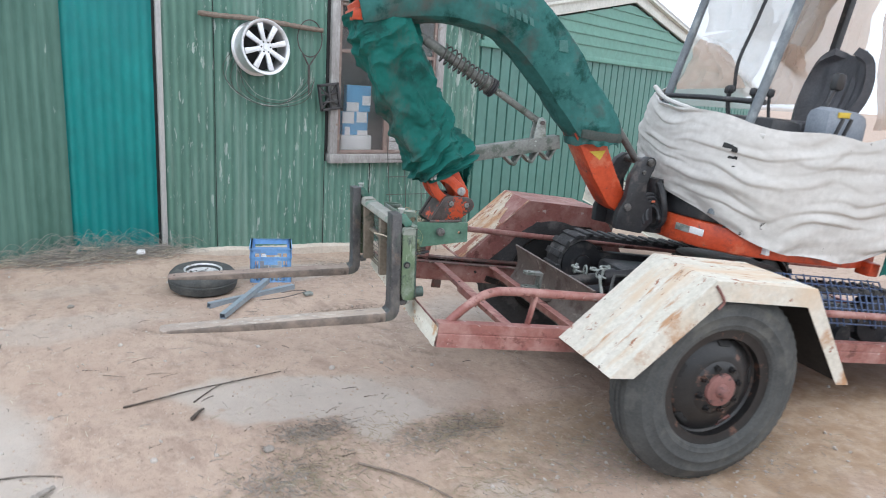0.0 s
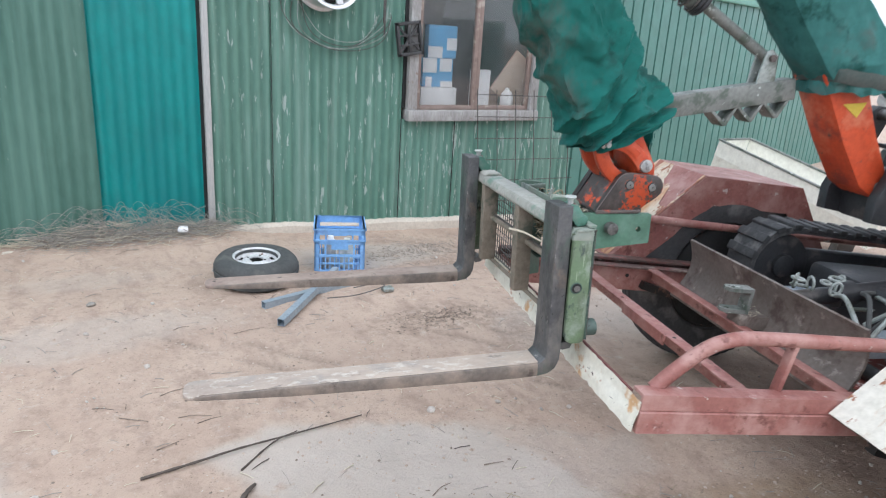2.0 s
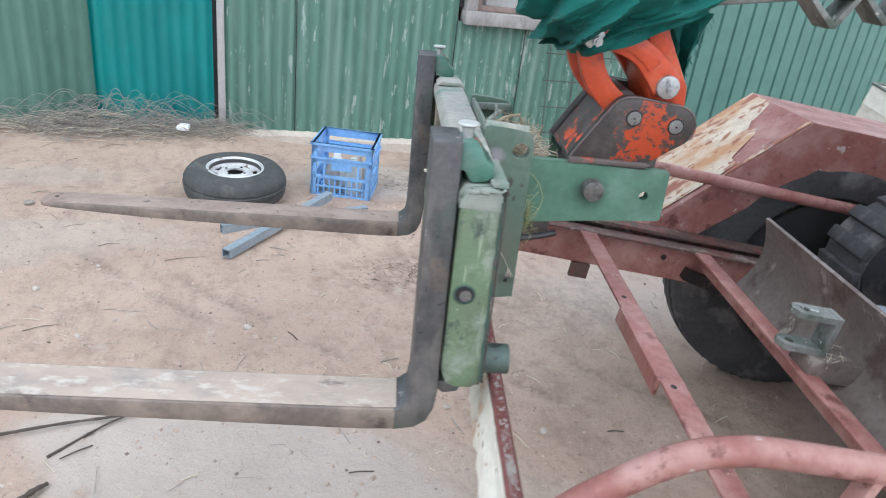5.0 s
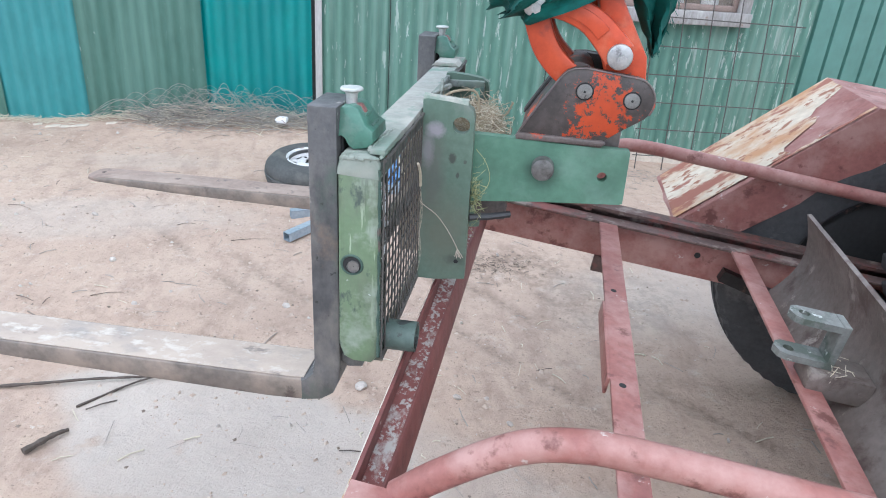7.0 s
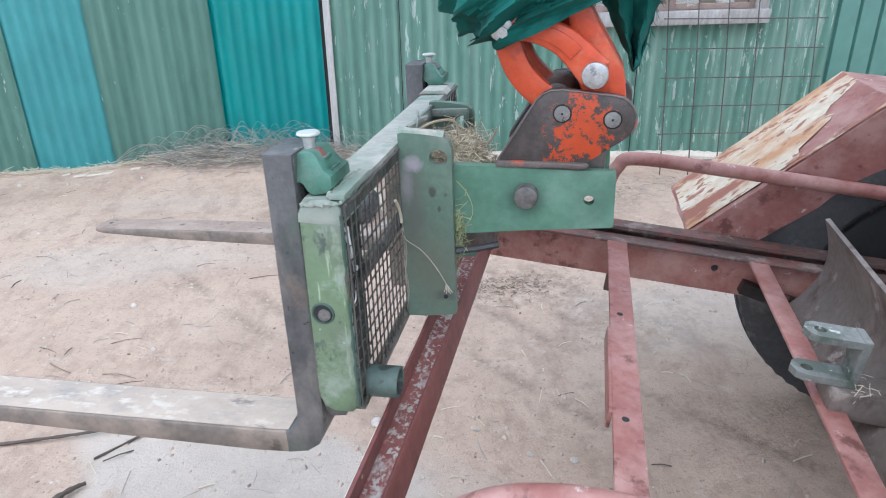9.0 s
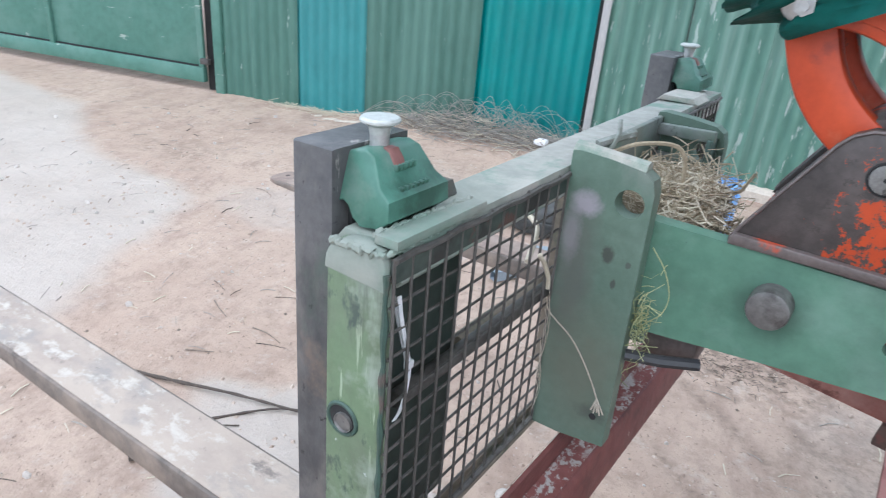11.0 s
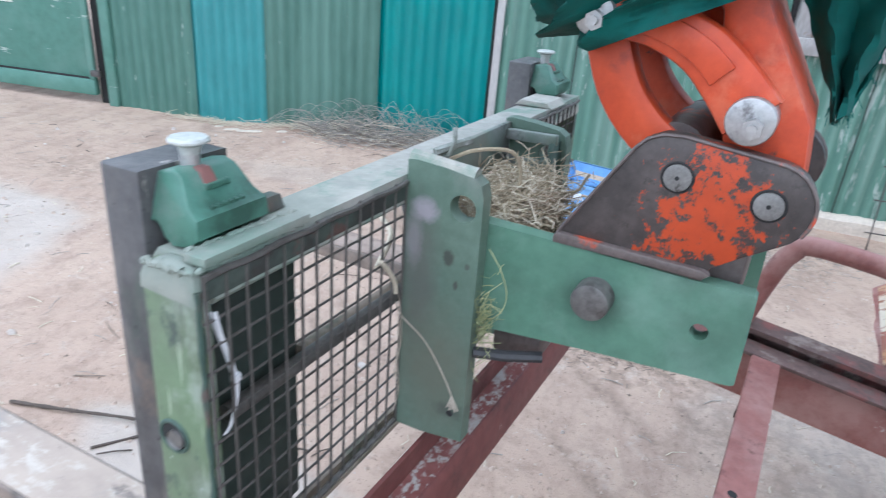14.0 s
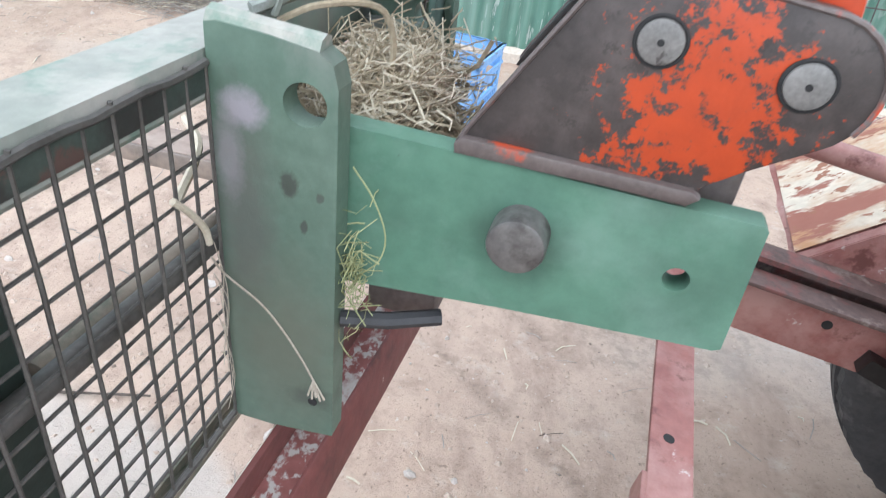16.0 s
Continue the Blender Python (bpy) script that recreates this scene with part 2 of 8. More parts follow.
white_rust = material("chalky_white_with_rust", (0.60, 0.565, 0.48), (0.71, 0.675, 0.60), 5, 0.65, 0, 0.3, 90, bump_dist=0.003,
                      chips=(((0.64, 0.50, 0.36), 0.56, 0.18, 5, (0.45, 1.7, 0.45)), ((0.46, 0.26, 0.14), 0.63, 0.08, 7, (0.4, 1.8, 0.4)), ((0.30, 0.12, 0.06), 0.68, 0.04, 16, (0.7, 1.2, 0.7)), ((0.13, 0.07, 0.05), 0.72, 0.02, 22, (1, 1, 1))))
cream_rust = material("cream_paint_rusty_edges", (0.66, 0.62, 0.52), (0.74, 0.71, 0.62), 5, 0.6, 0, 0.3, 90, bump_dist=0.003,
                      chips=(((0.55, 0.33, 0.17), 0.64, 0.08, 9, (1, 1, 1)), ((0.33, 0.13, 0.06), 0.68, 0.04, 14, (1, 0.7, 1)), ((0.10, 0.07, 0.06), 0.70, 0.02, 26, (1, 0.6, 1))))
cream_streak = material("cream_undercoat_rust_streaks", (0.55, 0.46, 0.355), (0.67, 0.59, 0.48), 5, 0.7, 0, 0.3, 90,
                        chips=(((0.47, 0.25, 0.13), 0.555, 0.16, 6, (0.7, 1.1, 0.7)), ((0.31, 0.12, 0.085), 0.60, 0.05, 8, (0.6, 1.3, 0.6)), ((0.30, 0.13, 0.08), 0.63, 0.04, 26, (0.8, 1.1, 0.8))))
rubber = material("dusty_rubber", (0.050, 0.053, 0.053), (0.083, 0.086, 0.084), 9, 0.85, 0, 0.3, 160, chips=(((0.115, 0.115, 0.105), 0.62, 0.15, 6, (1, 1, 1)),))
track_and_shaded_tyre = material("grey_black_track_and_shaded_tyre", (0.034, 0.035, 0.037), (0.065, 0.065, 0.066), 9, 0.8, 0, 0.3, 160, chips=(((0.15, 0.145, 0.14), 0.62, 0.15, 7, (1, 1, 1)),))
black_iron = material("black_painted_wheel", (0.012, 0.012, 0.013), (0.026, 0.025, 0.025), 12, 0.38, 0, 0.2, 100, chips=(((0.14, 0.075, 0.055), 0.66, 0.06, 12, (1, 1, 1)),))
hub_red = material("dull_red_hub", (0.19, 0.085, 0.075), (0.27, 0.125, 0.11), 14, 0.6, 0, 0.3, 100, chips=(((0.06, 0.04, 0.04), 0.63, 0.06, 16, (1, 1, 1)),))
mud_shade_black = material("mud_and_shade_underside", (0.016, 0.015, 0.014), (0.03, 0.027, 0.025), 8, 0.95, 0, 0.4, 70)
alloy = material("cast_alloy", (0.66, 0.67, 0.69), (0.78, 0.79, 0.80), 6, 0.35, 0.6, 0.05, 90)
steel_rim = material("silver_steel_rim", (0.6, 0.6, 0.6), (0.75, 0.75, 0.74), 10, 0.42, 0.3, 0.1, 90, chips=(((0.2, 0.13, 0.1), 0.66, 0.05, 12, (1, 1, 1)),))
# near-black; in gaps, holes and hollows it stands in for their shade
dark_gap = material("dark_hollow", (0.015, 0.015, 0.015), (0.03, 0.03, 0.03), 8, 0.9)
fork_steel = material("bare_dark_fork_steel", (0.072, 0.072, 0.076), (0.128, 0.124, 0.123), 9, 0.5, 0.2, 0.3, 120,
                      chips=(((0.205, 0.185, 0.165), 0.585, 0.16, 6, (1, 1, 0.5)), ((0.045, 0.045, 0.047), 0.60, 0.12, 8, (1, 1, 0.5)), ((0.075, 0.105, 0.085), 0.62, 0.1, 5, (1, 1, 0.6)), ((0.15, 0.115, 0.095), 0.665, 0.08, 7, (1, 1, 1)),
                             ((0.30, 0.28, 0.26), 0.69, 0.03, 34, (1, 1, 0.25)), ((0.03, 0.03, 0.03), 0.70, 0.03, 40, (1, 1, 1))))
fork_brown = material("dust_brown_fork_steel", (0.125, 0.105, 0.092), (0.21, 0.175, 0.15), 7, 0.6, 0.15, 0.3, 120,
                      chips=(((0.28, 0.225, 0.185), 0.58, 0.14, 7, (1, 1, 1)), ((0.09, 0.07, 0.06), 0.66, 0.06, 9, (1, 1, 1))))
fork_top = material("fork_worn_top", (0.28, 0.225, 0.19), (0.36, 0.295, 0.25), 9, 0.7, 0.05, 0.3, 120,
                    chips=(((0.45, 0.37, 0.305), 0.45, 0.22, 4, (0.5, 1, 1)), ((0.31, 0.275, 0.245), 0.60, 0.14, 15, (0.7, 1, 1)), ((0.53, 0.48, 0.42), 0.62, 0.13, 40, (0.6, 1, 1)), ((0.22, 0.185, 0.16), 0.67, 0.08, 24, (0.6, 1, 1))))
fork_top_brown = material("fork_brown_top", (0.225, 0.165, 0.138), (0.31, 0.235, 0.195), 8, 0.7, 0.05, 0.3, 120,
                          chips=(((0.36, 0.285, 0.235), 0.57, 0.12, 7, (0.6, 1, 1)), ((0.13, 0.10, 0.09), 0.66, 0.05, 20, (1, 1, 1))))
machine_green = material("faded_machine_green", (0.108, 0.168, 0.092), (0.145, 0.208, 0.122), 6, 0.5, 0, 0.2, 140,
                         chips=(((0.29, 0.36, 0.25), 0.665, 0.03, 34, (1.5, 1.5, 0.12)), ((0.12, 0.135, 0.10), 0.57, 0.16, 5, (1, 1, 0.5)), ((0.24, 0.29, 0.23), 0.62, 0.1, 9, (1, 1, 1)), ((0.05, 0.075, 0.06), 0.64, 0.06, 22, (1, 1, 0.6)), ((0.075, 0.09, 0.065), 0.60, 0.12, 11, (1.4, 1.4, 0.25)), ((0.40, 0.44, 0.41), 0.72, 0.02, 30, (1, 1, 1))))
plate_green = material("plate_green", (0.077, 0.178, 0.121), (0.104, 0.218, 0.151), 5, 0.6, 0, 0.12, 140,
                       chips=(((0.15, 0.26, 0.20), 0.60, 0.16, 6, (1, 1, 1)), ((0.06, 0.12, 0.085), 0.62, 0.2, 4, (1, 1, 1)), ((0.04, 0.06, 0.05), 0.755, 0.02, 30, (1, 1, 1))))
lug_plate_green = material("stained_lug_green", (0.090, 0.148, 0.110), (0.125, 0.186, 0.143), 7, 0.55, 0, 0.2, 140,
                           chips=(((0.20, 0.225, 0.195), 0.60, 0.16, 6, (1, 1, 0.5)), ((0.085, 0.12, 0.095), 0.60, 0.2, 5, (1, 1, 0.6)), ((0.05, 0.058, 0.05), 0.715, 0.04, 20, (1, 1, 0.7))))
lug_green = material("dusty_lug_green", (0.092, 0.162, 0.119), (0.138, 0.205, 0.159), 7, 0.55, 0, 0.2, 140,
                     chips=(((0.175, 0.178, 0.15), 0.52, 0.18, 4.2, (1, 1, 0.5)), ((0.26, 0.265, 0.275), 0.585, 0.16, 6, (1, 1, 1)), ((0.085, 0.12, 0.095), 0.58, 0.2, 4, (1, 1, 0.6)), ((0.05, 0.058, 0.05), 0.685, 0.06, 20, (1, 1, 0.7))))
pad_green = material("thick_green_paint", (0.056, 0.158, 0.115), (0.078, 0.192, 0.145), 8, 0.40, 0, 0.12, 120, chips=(((0.17, 0.235, 0.20), 0.66, 0.14, 7, (1, 1, 1)), ((0.035, 0.09, 0.065), 0.62, 0.12, 14, (1, 1, 1)), ((0.09, 0.065, 0.05), 0.68, 0.03, 20, (1, 1, 1)),))
dusty_green = material("scuffed_green_under_dust", (0.275, 0.278, 0.248), (0.365, 0.36, 0.322), 6, 0.8, 0, 0.3, 160, chips=(((0.17, 0.25, 0.20), 0.60, 0.10, 10, (1, 1, 1)), ((0.46, 0.43, 0.39), 0.62, 0.1, 7, (1, 1, 1))))
dusty_top = material("dust_over_green", (0.315, 0.315, 0.275), (0.41, 0.40, 0.355), 6, 0.8, 0, 0.3, 160, chips=(((0.17, 0.25, 0.20), 0.60, 0.10, 10, (1, 1, 1)), ((0.46, 0.42, 0.38), 0.62, 0.1, 7, (1, 1, 1))))
post_dark = material("black_green_post", (0.018, 0.03, 0.024), (0.03, 0.045, 0.037), 8, 0.6, 0, 0.2, 120)
dust_brown = material("dust_brown_steel", (0.15, 0.125, 0.095), (0.25, 0.21, 0.165), 7, 0.85, 0, 0.3, 140, chips=(((0.09, 0.10, 0.075), 0.60, 0.1, 9, (1, 1, 1)),))
strap_green = material("grimy_green_strap", (0.032, 0.048, 0.040), (0.068, 0.088, 0.074), 14, 0.7, 0, 0.25, 140, chips=(((0.10, 0.06, 0.05), 0.64, 0.05, 22, (1, 1, 1)), ((0.035, 0.035, 0.032), 0.58, 0.1, 16, (1, 1, 1))))
mesh_wire = material("dark_mesh_wire", (0.072, 0.068, 0.062), (0.135, 0.126, 0.116), 20, 0.6, 0.3, 0.1, 100)
dark_green = material("dark_green_steel", (0.035, 0.07, 0.055), (0.055, 0.10, 0.08), 8, 0.5, 0, 0.2, 120, chips=(((0.10, 0.08, 0.07), 0.63, 0.06, 10, (1, 1, 1)),))
grey_pin = material("greasy_grey_pin", (0.13, 0.125, 0.12), (0.225, 0.22, 0.21), 16, 0.42, 0.5, 0.2, 150, chips=(((0.07, 0.065, 0.06), 0.58, 0.1, 12, (1, 1, 1)),))
knob_white = material("pale_worn_knob", (0.43, 0.45, 0.43), (0.56, 0.58, 0.55), 20, 0.45, 0.2, 0.1, 150)
bolt_face = material("worn_bolt_face", (0.145, 0.14, 0.132), (0.25, 0.245, 0.232), 40, 0.45, 0.2, 0.2, 300, chips=(((0.08, 0.075, 0.07), 0.64, 0.06, 60, (1, 1, 1)), ((0.45, 0.44, 0.42), 0.70, 0.04, 70, (1, 1, 1))))
bright_pin = material("zinc_pin_head", (0.38, 0.38, 0.38), (0.55, 0.55, 0.54), 18, 0.38, 0.6, 0.2, 160, chips=(((0.16, 0.15, 0.15), 0.61, 0.08, 20, (1, 1, 1)),))
orange = material("excavator_orange", (0.49, 0.055, 0.018), (0.60, 0.085, 0.028), 6, 0.42, 0, 0.1, 140, chips=(((0.32, 0.05, 0.028), 0.62, 0.10, 10, (1, 1, 1)), ((0.10, 0.06, 0.05), 0.69, 0.03, 18, (1, 1, 1)), ((0.62, 0.17, 0.09), 0.64, 0.1, 5, (1, 1, 1))))
worn_orange = material("orange_worn_to_steel", (0.62, 0.075, 0.022), (0.70, 0.10, 0.035), 6, 0.45, 0, 0.15, 140,
                       chips=(((0.085, 0.055, 0.05), 0.525, 0.035, 17, (1, 1, 1)), ((0.105, 0.085, 0.08), 0.54, 0.05, 9, (1, 1, 1)), ((0.20, 0.17, 0.16), 0.70, 0.04, 24, (1, 1, 1))))
worn_dark = material("bare_brown_steel_edge", (0.10, 0.08, 0.075), (0.18, 0.15, 0.14), 14, 0.45, 0.3, 0.25, 140, chips=(((0.55, 0.08, 0.03), 0.66, 0.05, 9, (1, 1, 1)),))
cast_black = material("black_casting", (0.02, 0.021, 0.024), (0.04, 0.041, 0.044), 12, 0.5, 0, 0.25, 90, chips=(((0.09, 0.08, 0.075), 0.63, 0.1, 8, (1, 1, 1)),))
blade_steel = material("brown_blade_steel", (0.14, 0.115, 0.10), (0.21, 0.175, 0.155), 7, 0.55, 0.2, 0.3, 120, chips=(((0.10, 0.07, 0.06), 0.60, 0.1, 9, (1, 1, 1)), ((0.3, 0.26, 0.23), 0.67, 0.06, 14, (1, 1, 1))))
worn_galv = material("dull_green_grey_steel", (0.16, 0.168, 0.155), (0.245, 0.252, 0.236), 9, 0.6, 0.25, 0.3, 120, chips=(((0.10, 0.12, 0.10), 0.58, 0.1, 12, (1, 1, 1)), ((0.50, 0.53, 0.50), 0.68, 0.04, 20, (1, 1, 1))))
galv = material("old_galvanised", (0.30, 0.33, 0.31), (0.42, 0.45, 0.43), 9, 0.5, 0.4, 0.2, 120, chips=(((0.20, 0.22, 0.19), 0.58, 0.1, 14, (1, 1, 1)), ((0.60, 0.62, 0.60), 0.68, 0.03, 20, (1, 1, 1))))
tube_blue = material("blue_grey_steel_tube", (0.28, 0.34, 0.39), (0.38, 0.44, 0.49), 8, 0.5, 0.3, 0.15, 120)
post_grey = material("worn_grey_post", (0.13, 0.15, 0.165), (0.20, 0.22, 0.235), 8, 0.5, 0.2, 0.15, 120, chips=(((0.28, 0.31, 0.31), 0.62, 0.1, 9, (1, 1, 0.4)),))
white_cloth = material("grubby_white_cloth", (0.56, 0.545, 0.515), (0.62, 0.605, 0.58), 3, 0.95, 0, 0.25, 260, bump_dist=0.002, chips=(((0.49, 0.47, 0.44), 0.60, 0.25, 2.5, (0.6, 0.6, 2.2)), ((0.06, 0.055, 0.05), 0.735, 0.015, 9, (1, 1, 1))))
faded_print = material("faded_print", (0.045, 0.145, 0.13), (0.075, 0.175, 0.158), 60, 0.9)
net_brown = material("grey_brown_net", (0.035, 0.062, 0.055), (0.075, 0.08, 0.072), 9, 0.95, 0, 0.4, 400)
boom_cloth = material("dull_green_shade_cloth", (0.012, 0.105, 0.096), (0.036, 0.152, 0.14), 3, 0.9, 0, 0.4, 500, bump_dist=0.0015,
                      chips=(((0.075, 0.075, 0.068), 0.60, 0.14, 2.2, (1, 1, 1)), ((0.0, 0.05, 0.042), 0.60, 0.12, 8, (1, 1, 1))))
green_cloth = material("green_shade_cloth", (0.0, 0.088, 0.073), (0.002, 0.130, 0.108), 3, 0.9, 0, 0.4, 500, bump_dist=0.0015,
                       chips=(((0.065, 0.07, 0.06), 0.62, 0.12, 3.0, (1, 1, 0.6)), ((0.0, 0.055, 0.045), 0.60, 0.12, 8, (1, 1, 1))))
net_white = thin_cloth("pale_shade_net", (0.74, 0.69, 0.64), (0.82, 0.775, 0.73), 0.66)
net_pale = thin_cloth("cream_shade_net", (0.72, 0.665, 0.61), (0.80, 0.75, 0.70), 0.70)
net_tan = thin_cloth("tan_shade_net", (0.60, 0.49, 0.42), (0.70, 0.59, 0.51), 0.45)
net_grey = thin_cloth("grey_shade_net", (0.42, 0.36, 0.31), (0.52, 0.45, 0.39), 0.35)
blue_plastic = material("blue_crate_plastic", (0.19, 0.42, 0.77), (0.25, 0.48, 0.82), 6, 0.4, 0, 0.05, 120, chips=(((0.20, 0.36, 0.66), 0.64, 0.1, 9, (1, 1, 1)),))
black_plastic = material("black_plastic", (0.03, 0.03, 0.032), (0.055, 0.055, 0.057), 9, 0.45, 0, 0.1, 120)
seat_grey = material("seat_vinyl", (0.06, 0.062, 0.07), (0.10, 0.10, 0.11), 8, 0.5, 0, 0.1, 160)
pack_grey = material("grey_fabric", (0.22, 0.25, 0.29), (0.30, 0.33, 0.37), 10, 0.9, 0, 0.3, 300)
yellow = material("yellow_label", (0.60, 0.42, 0.04), (0.66, 0.48, 0.07), 12, 0.6)
white_plain = material("white_paper", (0.80, 0.81, 0.82), (0.88, 0.88, 0.88), 9, 0.8)
cyan_paper = material("blue_packaging", (0.12, 0.38, 0.66), (0.16, 0.45, 0.74), 5, 0.6)
card = material("brown_cardboard", (0.46, 0.37, 0.29), (0.55, 0.45, 0.37), 5, 0.85)
straw = material("dry_straw", (0.28, 0.23, 0.155), (0.43, 0.365, 0.26), 30, 0.9, 0, 0.1, 100)
straw_pale = material("bleached_straw", (0.52, 0.46, 0.35), (0.64, 0.58, 0.46), 30, 0.9, 0, 0.1, 100)
weed = material("green_weed_stem", (0.26, 0.285, 0.135), (0.37, 0.385, 0.21), 30, 0.9, 0, 0.1, 100)
twig = material("dark_twig", (0.055, 0.043, 0.035), (0.12, 0.095, 0.08), 30, 0.9, 0, 0.3, 100)
twig_brown = material("brown_leaf_litter", (0.15, 0.115, 0.092), (0.27, 0.215, 0.175), 30, 0.95, 0, 0.3, 100)
twig_grey = material("grey_twig", (0.22, 0.195, 0.17), (0.38, 0.345, 0.31), 30, 0.9, 0, 0.3, 100)
brush_grey = material("bleached_grey_brush", (0.21, 0.195, 0.175), (0.42, 0.395, 0.36), 22, 0.9, 0, 0.3, 100)
pebble = material("pale_pebble", (0.40, 0.35, 0.31), (0.58, 0.53, 0.48), 25, 0.9, 0, 0.3, 100)
crumb = material("dry_soil_crumb", (0.36, 0.265, 0.21), (0.56, 0.46, 0.38), 9, 0.95, 0, 0.3, 100)
wire_grey = material("rusty_grey_wire", (0.07, 0.065, 0.06), (0.13, 0.12, 0.115), 20, 0.6, 0.4, 0.1, 100)
twine_grey = material("grey_jute_twine", (0.36, 0.315, 0.25), (0.47, 0.42, 0.35), 40, 0.95, 0, 0.2, 300)
stub_green = material("grimy_blue_green_pipe", (0.062, 0.098, 0.085), (0.10, 0.14, 0.122), 9, 0.55, 0.1, 0.25, 120, chips=(((0.20, 0.21, 0.195), 0.60, 0.1, 8, (1, 1, 1)), ((0.045, 0.05, 0.047), 0.64, 0.05, 16, (1, 1, 1))))
nylon = material("white_nylon", (0.62, 0.64, 0.66), (0.74, 0.75, 0.76), 10, 0.35, 0, 0.05, 100)
blue_mesh = material("blue_plastic_mesh", (0.06, 0.095, 0.19), (0.10, 0.145, 0.255), 10, 0.5, 0, 0.1, 100)

glass = bpy.data.materials.new("window_glass")
glass.use_nodes = True
gn = glass.node_tree
gb = gn.nodes["Principled BSDF"]
gb.inputs["Base Color"].default_value = (0.97, 0.98, 0.98, 1)
gb.inputs["Roughness"].default_value, gb.inputs["IOR"].default_value = 0.03, 1.45
gb.inputs["Transmission Weight"].default_value = 1.0

gd, gmix = gn.nodes.new("ShaderNodeBsdfDiffuse"), gn.nodes.new("ShaderNodeMixShader")
gd.inputs["Color"].default_value = (0.30, 0.31, 0.32, 1)
gn.links.new(ramp_between(gn, noisy(gn, 3, 6), 0.25, 4.0), gmix.inputs["Fac"])
gn.links.new(gb.outputs[0], gmix.inputs[1])
gn.links.new(gd.outputs[0], gmix.inputs[2])
gn.links.new(gmix.outputs[0], gn.nodes["Material Output"].inputs["Surface"])

# ---- building helpers ----
ANG = -16.5
FW = Matrix.Identity(4)
FL = pose(0, 0, 0, 0, 0, ANG)
FT = FL @ pose(0.84, 7.09, 0.655, 0, 5.7, 0)
# the fork carriage hangs on the coupler, turned a little and out of level
FA = FL @ pose(0.845, 7.03, 1.0) @ pose(0, 0, 0, -1.1, 0.8, 1.5) @ pose(-0.843, -7.027, -0.999)
FK = FL @ pose(0.845, 7.03, 1.0) @ pose(0, 0, 0, -1.1, -1.2, 1.5) @ pose(-0.843, -7.027, -0.999) @ pose(0, 0, 0.0345) @ Matrix.Diagonal((1, 1, 0.965, 1))
INV = {}


def thing(name, F, base, label, category, group="", kind=""):
    """An Empty at the base of a thing, with the axes of the frame F."""
    ob = new(name)
    ob.empty_display_size = 0.05
    ob.matrix_world = F @ Matrix.Translation(base)
    INV[ob.name] = ob.matrix_world.inverted()
    return tagged(ob, label, category, group, kind)


def smooth(me, angle=35):
    me.polygons.foreach_set("use_smooth", [True] * len(me.polygons))
    me.set_sharp_from_angle(angle=radians(angle))


def part(name, bm, mat, parent, label="", F=FL, soft=True, kind=""):
    """One mesh object under a thing or a part, its shape given in the frame F."""
    top = parent
    while top.parent:
        top = top.parent
    me = bpy.data.meshes.new(name)
    bm.to_mesh(me)
    bm.free()
    me.transform(INV[top.name] @ F)
    me.materials.append(mat)
    if soft:
        smooth(me)
    ob = new(name, me)
    ob.parent = parent
    return tagged(ob, label, kind=kind)


def solo(name, bm, mat, label, category, F=FW, base=(0, 0, 0), group="", kind="", soft=True):
    """A thing of one mesh."""
    me = bpy.data.meshes.new(name)
    bm.to_mesh(me)
    bm.free()
    me.transform(Matrix.Translation(-Vector(base)))
    me.materials.append(mat)
    if soft:
        smooth(me)
    ob = new(name, me)
    ob.matrix_world = F @ Matrix.Translation(base)
    return tagged(ob, label, category, group, kind)


def box(bm, lo, hi, bevel=0.0, m=None):
    c = [(a + b) / 2 for a, b in zip(lo, hi)]
    d = [abs(b - a) for a, b in zip(lo, hi)]
    r = bmesh.ops.create_cube(bm, size=1, matrix=(m or Matrix.Identity(4)) @ Matrix.LocRotScale(c, None, d))
    if bevel:
        es = list({e for v in r["verts"] for e in v.link_edges})
        bmesh.ops.bevel(bm, geom=es, offset=bevel, segments=2, affect="EDGES", profile=0.5)
    return bm


def boxes(*items, bevel=0.0):
    bm = bmesh.new()
    for lo, hi in items:
        box(bm, lo, hi, bevel)
    return bm


def beam(bm, a, b, w, h, bevel=0.0, up=(0, 0, 1)):
    """A bar of width w and height h from a to b."""
    a, b = Vector(a), Vector(b)
    x = (b - a).normalized()
    y = Vector(up).cross(x).normalized()
    z = x.cross(y)
    m = Matrix((x, y, z)).transposed().to_4x4()
    m.translation = a
    return box(bm, (0, -w / 2, -h / 2), ((b - a).length, w / 2, h / 2), bevel, m)


def cyl(bm, a, b, r, segs=20, r2=None, bevel=0.0):
    a, b = Vector(a), Vector(b)
    q = (b - a).to_track_quat("Z", "Y").to_matrix().to_4x4()
    q.translation = (a + b) / 2
    res = bmesh.ops.create_cone(bm, cap_ends=True, segments=segs, radius1=r, radius2=r if r2 is None else r2, depth=(b - a).length, matrix=q)
    if bevel:
        es = [e for e in {e for v in res["verts"] for e in v.link_edges} if any(len(f.verts) > 4 for f in e.link_faces)]
        bmesh.ops.bevel(bm, geom=es, offset=bevel, segments=2, affect="EDGES", profile=0.5)
    return bm


